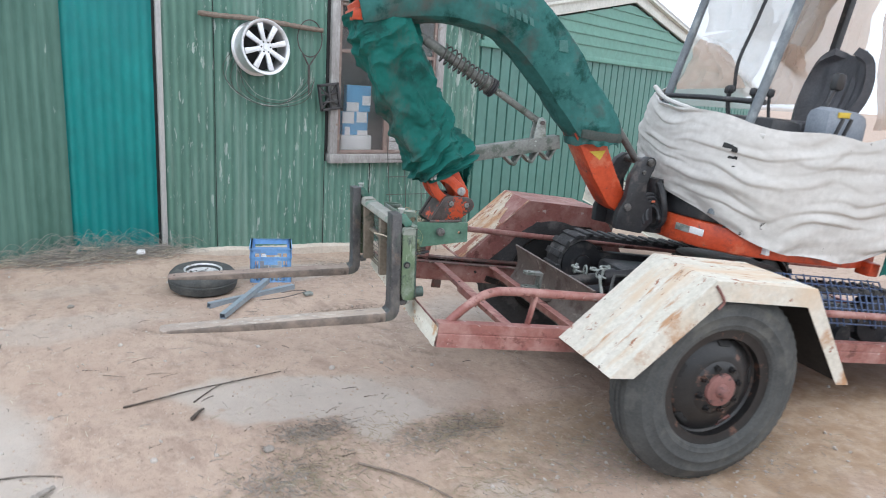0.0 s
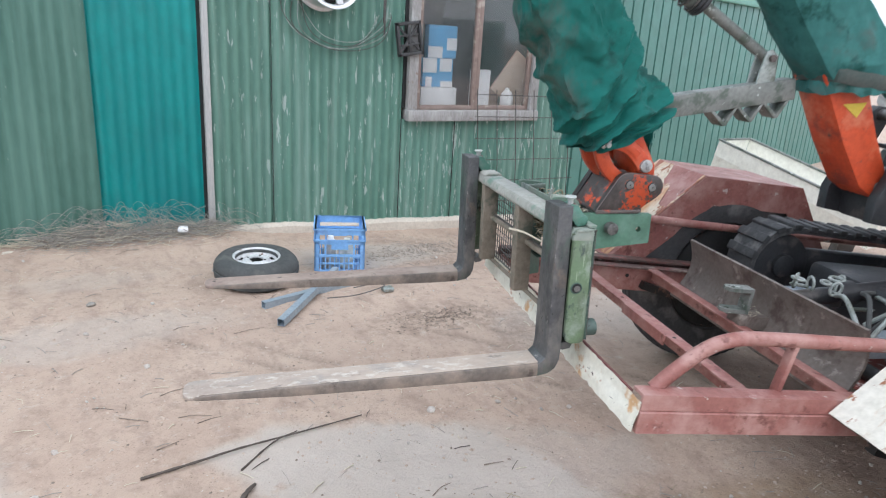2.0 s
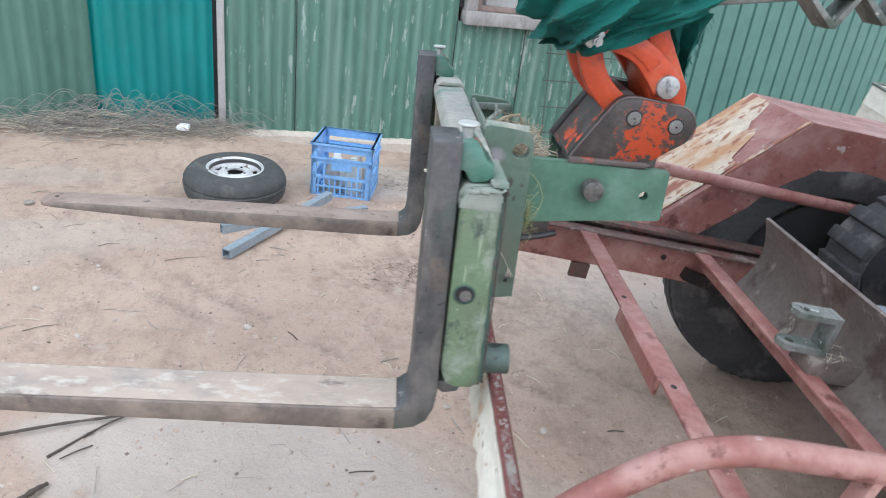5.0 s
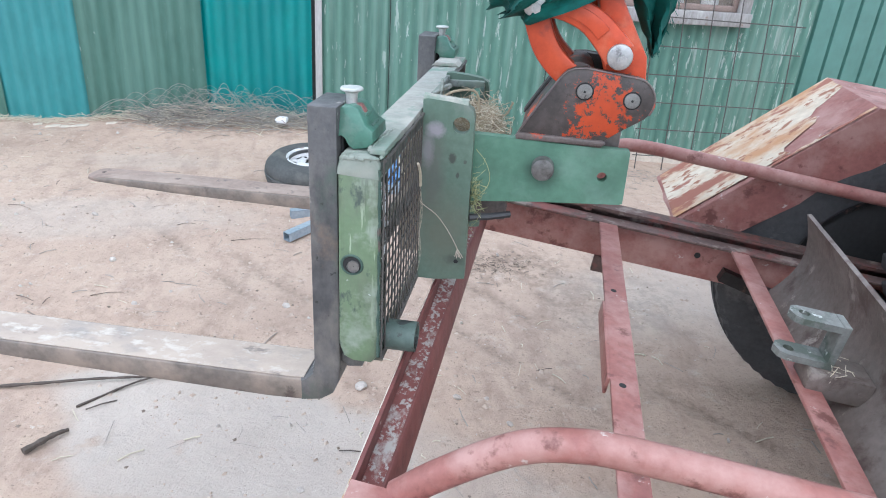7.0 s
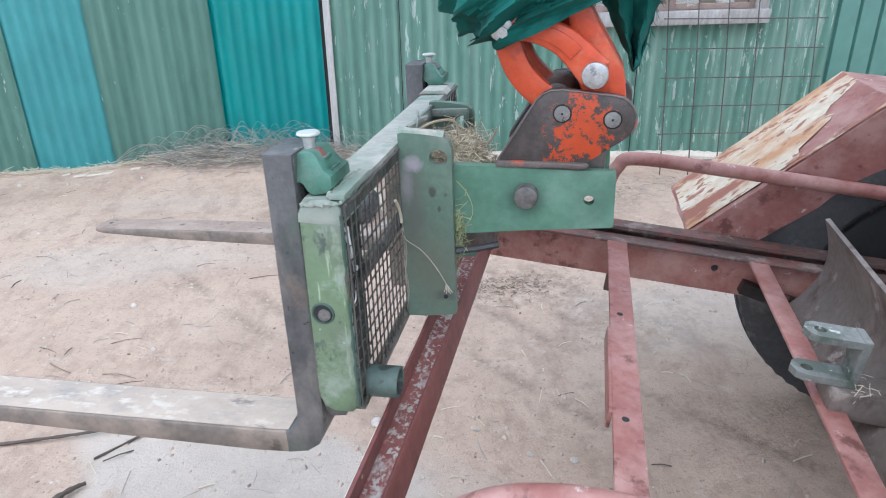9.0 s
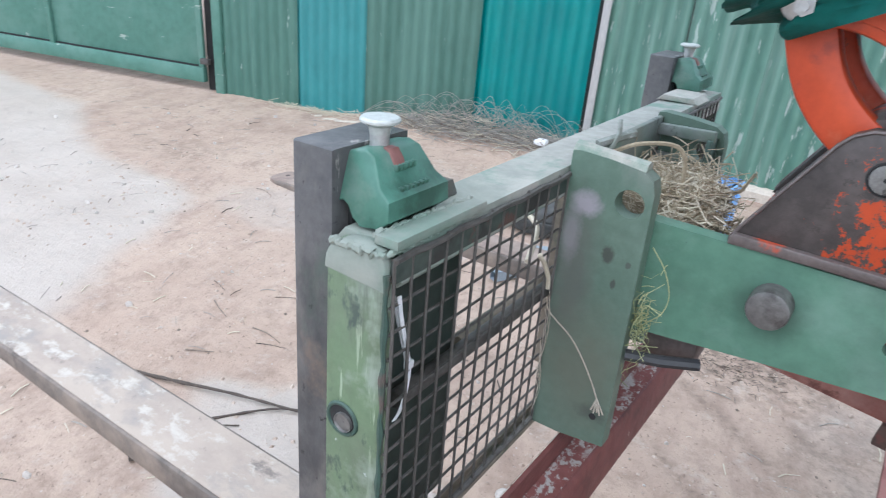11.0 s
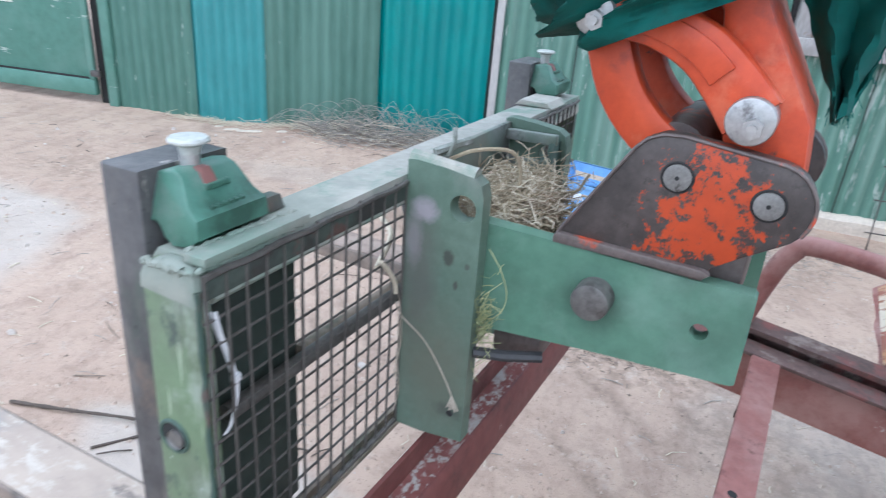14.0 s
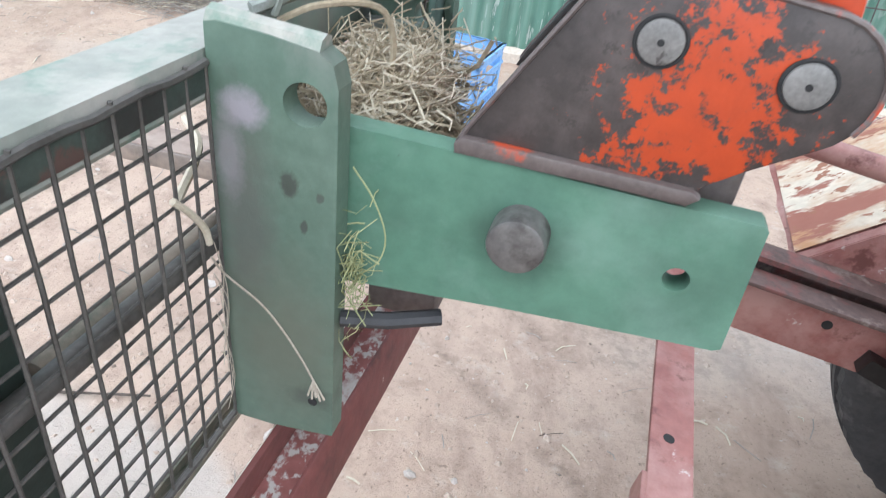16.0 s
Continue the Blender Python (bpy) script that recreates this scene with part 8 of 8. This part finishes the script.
for k in range(8):
    a = math.degrees(2 * math.pi * k / 8)
    b2 = boxes(((0.084, -0.017, 0.121), (0.122, 0.017, 0.131)), bevel=0.003)
    bmesh.ops.transform(b2, matrix=tm @ pose(0, 0, 0, 0, 0, a), verts=b2.verts)
    tmp = bpy.data.meshes.new("t")
    b2.to_mesh(tmp)
    b2.free()
    bm.from_mesh(tmp)
    bpy.data.meshes.remove(tmp)
part("steel_rim", bm, steel_rim, spare, "silver slotted steel rim", FW)
# near-black disc paints the shade down in the rim
part("rim_well_shade_disc", cyl(bmesh.new(), tm @ Vector((0, 0, 0.06)), tm @ Vector((0, 0, 0.075)), 0.128, 32), dark_gap, spare, "", FW)
for k in range(4):
    a = 2 * math.pi * k / 4 + 0.4
    part("stud_hole", cyl(bmesh.new(), tm @ Vector((0.055 * math.cos(a), 0.055 * math.sin(a), 0.139)), tm @ Vector((0.055 * math.cos(a), 0.055 * math.sin(a), 0.1465)), 0.007, 10), dark_gap, spare, "", FW)


def square_tube(a, b, lift, label):
    bm = bmesh.new()
    a, b = Vector((*a, gz(*a) + 0.021 + lift[0])), Vector((*b, gz(*b) + 0.021 + lift[1]))
    x = (b - a).normalized()
    y = Vector((0, 0, 1)).cross(x).normalized()
    z = x.cross(y)
    m = Matrix((x, y, z)).transposed().to_4x4()
    m.translation = a
    L = (b - a).length
    h = 0.02
    for lo, hi in (((0, -h, -h), (L, h, -h + 0.002)), ((0, -h, h - 0.002), (L, h, h)), ((0, -h, -h), (L, -h + 0.002, h)), ((0, h - 0.002, -h), (L, h, h))):
        box(bm, lo, hi, 0.0, m)
    box(bm, (0.05, -h + 0.002, -h + 0.002), (0.06, h - 0.002, h - 0.002), 0.0, m)
    solo("steel_tube", bm, tube_blue, label, "steel tube", base=tuple(a), group="steel offcuts", soft=False)


square_tube((2.285, 8.41), (3.02, 8.61), (0.0, 0.0), "blue-grey square steel tube lying on the dirt")
square_tube((2.295, 8.11), (2.84, 8.715), (0.006, 0.042), "blue-grey square steel tube lying across another")
bm = tube(bmesh.new(), smooth_path([(2.65, 8.36, 0.02), (2.8, 8.32, 0.03), (2.95, 8.36, 0.03), (3.05, 8.42, 0.025), (3.0, 8.48, 0.02), (2.85, 8.44, 0.03)], 6), 0.0035, 5)
solo("loose_wire", bm, wire_grey, "bent loose wire on the dirt", "wire", base=(2.85, 8.4, 0))
bm = bmesh.new()
box(bm, (3.02, 8.36, 0.0), (3.09, 8.42, 0.025), 0.008, pose(0, 0, 0))
solo("metal_scrap", bm, galv, "crumpled scrap of shiny metal on the dirt", "scrap", base=(3.05, 8.39, 0))
bm = prism(bmesh.new(), [(2.06, 9.80), (2.13, 9.79), (2.14, 9.85), (2.08, 9.86)], "z", 0.07, 0.108, 0.01)
solo("paper_scrap", bm, white_plain, "crumpled pale blue-white paper in the brush", "paper", base=(2.15, 9.83, 0.07))


def stick(name, pts, r, m, label):
    pts = [(x, y, gz(x, y) + z + r) for x, y, z in pts]
    ps = smooth_path(pts, 5)
    n = len(ps)
    bm = tube(bmesh.new(), ps, r, 6, radii=[r * (1 - 0.55 * k / n) * (1 + 0.2 * math.sin(k * 2.7)) for k in range(n)])
    return solo(name, bm, m, label, "stick", base=pts[0], group="fallen sticks")


stick("stick", [(1.475, 7.06, 0), (1.66, 7.075, 0.006), (1.83, 7.09, 0.008), (2.05, 7.105, 0.006), (2.34, 7.13, 0.003)], 0.0055, twig, "long thin dark stick on the pale dirt")
stick("stick", [(1.80, 6.97, 0), (1.95, 7.08, 0.006), (2.06, 7.13, 0)], 0.004, twig, "thin dark twig crossing a longer stick")
stick("stick", [(1.74, 6.77, 0), (1.79, 6.83, 0.004), (1.82, 6.86, 0)], 0.011, twig, "short dark chip of wood")
stick("stick", [(1.01, 6.36, 0), (1.06, 6.40, 0.004), (1.11, 6.44, 0)], 0.018, twig_grey, "short thick weathered stick")
stick("stick", [(0.88, 6.63, 0), (1.02, 6.59, 0.006), (1.15, 6.53, 0)], 0.004, twig, "thin dark stick on the dirt")
stick("stick", [(2.28, 6.03, 0), (2.42, 5.80, 0.01), (2.53, 5.52, 0)], 0.0065, twig_brown, "long crooked stick on the dirt")
for k, (x, y, a, l) in enumerate(((1.72, 7.35, 10, 0.10), (1.66, 7.42, -15, 0.13), (1.55, 7.22, 20, 0.09), (2.05, 8.12, 5, 0.16), (1.78, 8.28, 12, 0.08), (2.62, 6.62, -10, 0.08), (2.70, 6.55, 35, 0.07), (2.36, 6.55, 20, 0.10), (3.0, 6.02, -12, 0.11), (1.93, 6.55, 35, 0.06), (0.95, 8.5, -20, 0.12), (1.45, 7.5, -35, 0.12), (1.36, 7.62, -30, 0.09), (1.62, 7.62, 15, 0.11))):
    dx, dy = l * math.cos(radians(a)), l * math.sin(radians(a))
    stick("stick", [(x, y, 0), (x + dx * 0.5, y + dy * 0.5 + 0.006 * math.sin(k * 2.1), 0.004), (x + dx, y + dy, 0)], 0.0016 + 0.0005 * (k % 3), twig_brown if k % 3 else twig, "short dry twig on the dirt")
for nm, m, n, seed, box_, r, L in (("twig_litter", twig, 40, 5, (-0.6, 4.0, 5.6, 9.7), 0.0015, 0.055), ("straw_litter", twig_grey, 420, 6, (-0.8, 4.2, 5.5, 9.8), 0.0012, 0.06), ("pale_litter", straw_pale, 160, 16, (0.5, 4.0, 5.5, 9.8), 0.0015, 0.045)):
    rnd = random.Random(seed)
    bm = bmesh.new()
    for _ in range(n):
        x, y = rnd.uniform(box_[0], box_[1]), rnd.uniform(box_[2], box_[3])
        a, l = rnd.uniform(0, 6.28), L * rnd.uniform(0.3, 1.6)
        z = gz(x, y) + 0.003
        tube(bm, [(x, y, z), (x + l * 0.5 * math.cos(a) + rnd.gauss(0, 0.004), y + l * 0.5 * math.sin(a), z + 0.004), (x + l * math.cos(a), y + l * math.sin(a), z + 0.001)], r * rnd.uniform(0.5, 1.6), 4)
    tagged(solo(nm, bm, m, "scattered dry twigs and straw on the dirt", "litter", base=(2, 7, 0)), kind="stuff")
rnd = random.Random(9)
for nm, m, spots, rad, L in (("dry_leaf_patch", twig_brown, ((2.24, 6.40, 0.20, 0.10), (2.92, 6.10, 0.24, 0.10), (2.08, 6.12, 0.24, 0.2), (3.6, 9.15, 0.4, 0.22), (3.15, 7.9, 0.25, 0.12)), 0.0011, 0.02),
                             ("dry_straw_patch", twig_grey, ((2.22, 6.4, 0.22, 0.10), (2.8, 6.08, 0.3, 0.12), (1.9, 6.05, 0.18, 0.18), (3.7, 9.2, 0.5, 0.3), (4.6, 9.4, 0.5, 0.25), (3.4, 5.5, 0.5, 0.3), (4.0, 5.3, 0.4, 0.3)), 0.001, 0.045),
                             ("pale_straw_patch", straw, ((2.2, 6.2, 0.4, 0.2), (2.85, 6.08, 0.32, 0.14), (2.1, 5.95, 0.3, 0.18), (3.5, 5.5, 0.5, 0.3), (4.2, 5.4, 0.5, 0.3), (2.8, 5.6, 0.4, 0.25)), 0.001, 0.05)):
    bm = bmesh.new()
    for cx, cy, sx, sy_ in spots:
        for _ in range(260):
            x, y = rnd.gauss(cx, sx * 0.55), rnd.gauss(cy, sy_ * 0.55)
            a, l = rnd.uniform(0, 6.28), L * rnd.uniform(0.3, 1.4)
            z = gz(x, y) + rnd.uniform(0.002, 0.010)
            tube(bm, [(x, y, z), (x + l * math.cos(a), y + l * math.sin(a), z + rnd.uniform(-0.003, 0.008))], rad * rnd.uniform(0.6, 1.8), 4)
    tagged(solo(nm, bm, m, "patch of dry leaf and straw litter", "litter", base=(2.5, 6.3, 0)), kind="stuff")
bm = bmesh.new()
for _ in range(420):
    x, y = rnd.uniform(-0.8, 4.4), rnd.uniform(5.4, 9.7)
    r = 0.0035 + 0.014 * rnd.random() ** 5
    bmesh.ops.create_icosphere(bm, subdivisions=1, radius=r, matrix=pose(x, y, gz(x, y) + r * 0.3, rnd.uniform(0, 90), rnd.uniform(0, 90), 0) @ Matrix.Diagonal((1, rnd.uniform(0.6, 1), rnd.uniform(0.4, 0.8), 1)))
for _ in range(420):
    x, y = rnd.gauss(3.7, 0.7), rnd.gauss(5.35, 0.38)
    r = 0.004 + 0.011 * rnd.random() ** 3
    bmesh.ops.create_icosphere(bm, subdivisions=1, radius=r, matrix=pose(x, y, gz(x, y) + r * 0.3, rnd.uniform(0, 90), rnd.uniform(0, 90), 0) @ Matrix.Diagonal((1, rnd.uniform(0.6, 1), rnd.uniform(0.4, 0.8), 1)))
tagged(solo("pebbles", bm, pebble, "scattered small pale stones", "stones", base=(2, 7, 0)), kind="stuff")
for x, y, r in ((1.43, 8.77, 0.024), (1.50, 6.48, 0.018), (2.63, 7.05, 0.02), (1.97, 6.33, 0.026), (1.75, 6.40, 0.013)):
    bm = bmesh.new()
    bmesh.ops.create_icosphere(bm, subdivisions=2, radius=r)
    for vtx in bm.verts:
        vtx.co *= 1 + 0.35 * noise.noise(vtx.co * 40 + Vector((x, y, 0)))
        vtx.co.z *= 0.6
    bmesh.ops.translate(bm, vec=(x, y, gz(x, y) + r * 0.3), verts=bm.verts)
    solo("stone", bm, twig_grey if r > 0.022 else pebble, "rough clod lying on the dirt", "stone", base=(x, y, gz(x, y)), group="loose stones")
# loose crumbs of soil and grit
for nm, m, n, seed, rmin, rvar in (("soil_crumbs", crumb, 9000, 61, 0.0018, 0.008), ("dark_grit", twig_brown, 2300, 62, 0.0014, 0.006), ("pale_gravel", crumb, 2600, 63, 0.0018, 0.010)):
    rs = np.random.RandomState(seed)
    px, py = rs.uniform(-0.3, 4.6, n), rs.uniform(5.3, 9.6, n)
    keep = fractal(px, py, 1.6, 81) + 0.25 * rs.rand(n) > 0.56
    for cx, cy, sx, sy_ in ((2.25, 6.1, 0.4, 0.22), (3.3, 5.6, 0.5, 0.28), (2.8, 5.6, 0.4, 0.3)):
        near = np.exp(-((px - cx) / (2 * sx)) ** 2 - ((py - cy) / (2 * sy_)) ** 2) > rs.rand(n)
        k2 = near & (rs.rand(n) < 0.8)
        px[k2], py[k2] = rs.normal(cx, sx, k2.sum()), rs.normal(cy, sy_, k2.sum())
        keep = keep | k2
    px, py = px[keep], py[keep]
    pz, rr = ground_height(px, py), rmin + rvar * rs.rand(len(px)) ** 4
    vs, fs = [], []
    for x, y, z, r, e in zip(px, py, pz, rr, rs.rand(len(px), 3)):
        k = len(vs)
        a, w = 6.28 * e[0], r * (0.6 + 0.8 * e[1])
        ca, sa = math.cos(a), math.sin(a)
        vs += [(x + r * ca, y + r * sa, z), (x - w * sa, y + w * ca, z + 0.2 * r), (x - r * ca, y - r * sa, z), (x + w * sa, y - w * ca, z + 0.1 * r), (x + 0.3 * r * e[2], y, z + r * 0.8), (x, y, z - r)]
        fs += [(k, k + 1, k + 4), (k + 1, k + 2, k + 4), (k + 2, k + 3, k + 4), (k + 3, k, k + 4), (k + 1, k, k + 5), (k + 2, k + 1, k + 5), (k + 3, k + 2, k + 5), (k, k + 3, k + 5)]
    me = bpy.data.meshes.new(nm)
    me.from_pydata(vs, [], fs)
    me.materials.append(m)
    tagged(new(nm, me), "loose crumbs of dry soil and grit on the dirt", "soil", kind="stuff")
# brush heap along the wall foot
for nm, m, n, seed in (("brush_heap", brush_grey, 560, 21), ("brush_heap_dark", twig_brown, 150, 22), ("brush_straw", straw_pale, 240, 23)):
    rnd = random.Random(seed)
    bm = bmesh.new()
    for _ in range(n):
        x = rnd.uniform(1.2, 2.42)
        hgt = 0.17 * math.sin((x - 1.15) / 1.32 * math.pi) ** 0.7 * (0.7 + 0.5 * noise.noise((x * 5, 0, 0)))
        y = 9.94 - abs(rnd.gauss(0, 0.10))
        z = gz(x, y) + rnd.uniform(0, 1) * max(0.015, hgt * (1 - (9.94 - y) / 0.22))
        a, l = rnd.gauss(0, 0.7) + (math.pi if rnd.random() < 0.5 else 0), rnd.uniform(0.06, 0.26)
        y2 = min(9.955, y + l * 0.5 * math.sin(a))
        tube(bm, [(x, y, z), (x + l * 0.5 * math.cos(a), min(9.955, (y + y2) / 2 + 0.01), z + rnd.uniform(-0.01, 0.035)), (x + l * math.cos(a), y2, max(gz(x, y2) + 0.003, z + rnd.uniform(-0.03, 0.05)))], 0.0013 * rnd.uniform(0.5, 1.7), 4)
    tagged(solo(nm, bm, m, "heap of dry twigs along the wall foot", "brush", base=(1.6, 9.9, 0.02)), kind="stuff")

rnd = random.Random(77)
bm = bmesh.new()
for _ in range(170):
    x = rnd.uniform(1.15, 2.40)
    y, l = 9.95 - abs(rnd.gauss(0, 0.07)), rnd.uniform(0.12, 0.42) * rnd.choice((-1, 1))
    h = rnd.uniform(0.05, 0.24) * (0.5 + 0.5 * math.sin((x - 1.1) / 1.35 * math.pi))
    z = gz(x, y)
    tube(bm, smooth_path([(x, y, z), (x + l * 0.25, min(9.95, y + 0.02), z + h * rnd.uniform(0.6, 0.9)), (x + l * 0.6, min(9.95, y + rnd.uniform(-0.03, 0.03)), z + h), (x + l, min(9.95, y - rnd.uniform(0, 0.06)), z + h * rnd.uniform(0.0, 0.6) + 0.004)], 4), 0.0011 * rnd.uniform(0.6, 1.5), 4)
tagged(solo("dry_vines", bm, brush_grey, "tangle of thin grey vines on the brush heap", "brush", base=(1.8, 9.9, 0.02)), kind="stuff")

rnd = random.Random(83)
bm = bmesh.new()
for _ in range(420):
    x = rnd.choice((0.28, 0.50, 0.62, 0.9, 1.1)) + rnd.gauss(0, 0.09)
    y, a, l = 9.93 - abs(rnd.gauss(0, 0.045)), rnd.uniform(0, 6.28), rnd.uniform(0.02, 0.09)
    z = gz(x, y) + 0.002 + abs(rnd.gauss(0, 0.014))
    tube(bm, [(x, y, z), (x + l * math.cos(a), min(9.95, y + 0.5 * l * math.sin(a)), z + rnd.uniform(-0.002, 0.02))], 0.0012 * rnd.uniform(0.6, 1.6), 4)
tagged(solo("wall_foot_straw", bm, straw_pale, "bleached straw blown against the wall foot", "litter", base=(0.6, 9.92, 0)), kind="stuff")
for x, y, w, a in ((0.66, 9.80, 0.05, 20), (0.74, 9.78, 0.035, -10), (0.83, 9.77, 0.06, 8), (0.55, 9.84, 0.03, 40), (1.02, 9.80, 0.035, 15)):
    bm = prism(bmesh.new(), [(-w, -0.012), (w * 0.6, -0.018), (w, 0.004), (w * 0.2, 0.017), (-w * 0.8, 0.013)], "z", 0.0, 0.006, 0.001)
    bm.transform(pose(x, y, gz(x, y) + 0.001, 6, -4, a))
    solo("plaster_flake", bm, concrete, "pale flat flake lying by the wall", "flake", base=(x, y, gz(x, y)), group="pale flakes")

# weldmesh panel leaning by the wall
mesh = thing("weldmesh_panel", FW, (5.0, 9.72, -0.1), "rusty weldmesh panel standing near the wall", "mesh panel")
for k in range(6):
    x = 4.56 + 0.2 * k
    part("wire", tube(bmesh.new(), [(x, 9.70, -0.14), (x - 0.02, 9.73, 0.5), (x - 0.05, 9.78, 1.12)], 0.004, 6), wire_grey, mesh, "", FW)
for k in range(7):
    z = -0.03 + 0.185 * k
    part("wire", tube(bmesh.new(), [(4.52 - 0.04 * k / 7, 9.695 + 0.012 * k, z), (5.62 - 0.04 * k / 7, 9.695 + 0.012 * k, z - 0.02)], 0.004, 6), wire_grey, mesh, "", FW)
# folded cream sheet-metal trays behind the far guard
FY = pose(6.77, 9.10, 0.485, 0, 12.5, -90)
tray = thing("sheet_metal_tray", FY, (0.75, 0.25, 0), "long cream folded sheet-metal tray, open on top", "metal tray")
TL, TW, TH = 1.6, 0.43, 0.29
part("floor", boxes(((0, 0, 0), (TL, TW, 0.006))), cream_sheet, tray, "", FY)
for y, q in ((0, -1), (TW, 1)):
    part("side", prism(bmesh.new(), [(y + 0.03 * -q, 0.0), (y, TH * 0.45), (y + 0.006 * q, TH * 0.47), (y + 0.006 * q, TH), (y + 0.010 * q, TH), (y + 0.010 * q, TH * 0.46), (y + 0.004 * q, TH * 0.44), (y + 0.026 * -q, 0.0)], "x", 0, TL), cream_sheet, tray, "", FY, soft=False)
for x in (0.0, TL):
    part("end", boxes(((x - 0.002, 0, 0), (x + 0.002, TW, TH))), cream_sheet, tray, "", FY)
for lo, hi in (((-0.01, -0.018, TH - 0.012), (TL + 0.01, 0.012, TH + 0.004)), ((-0.01, TW - 0.012, TH - 0.012), (TL + 0.01, TW + 0.018, TH + 0.004)), ((-0.012, 0.012, TH - 0.012), (0.012, TW - 0.012, TH + 0.004))):
    part("folded_rim", boxes((lo, hi), bevel=0.003), worn_galv, tray, "grey folded rim", FY)
for x in (0.2, 1.3):
    part("leg", boxes(((x, 0.08, -0.66 + 0.22 * x), (x + 0.06, 0.36, 0.0))), wire_grey, tray, "", FY)
# blue plastic mesh lying on the deck behind the near guard
bm = bmesh.new()
for k in range(26):
    x = 1.55 + 0.05 * k
    tube(bm, [(x, -0.60, 0.10 + 0.02 * math.sin(k)), (x, -0.52, 0.25), (x, -0.46, 0.33 + 0.01 * math.sin(k * 2))], 0.005, 4)
for j in range(7):
    t = j / 6
    tube(bm, [(1.55, -0.60 + 0.14 * t, 0.10 + 0.23 * t), (2.8, -0.60 + 0.14 * t, 0.10 + 0.23 * t)], 0.005, 4)
tagged(solo("plastic_mesh", bm, blue_mesh, "blue plastic mesh stuffed beside the track", "mesh", FT, (2.2, -0.55, 0.1)), kind="stuff")
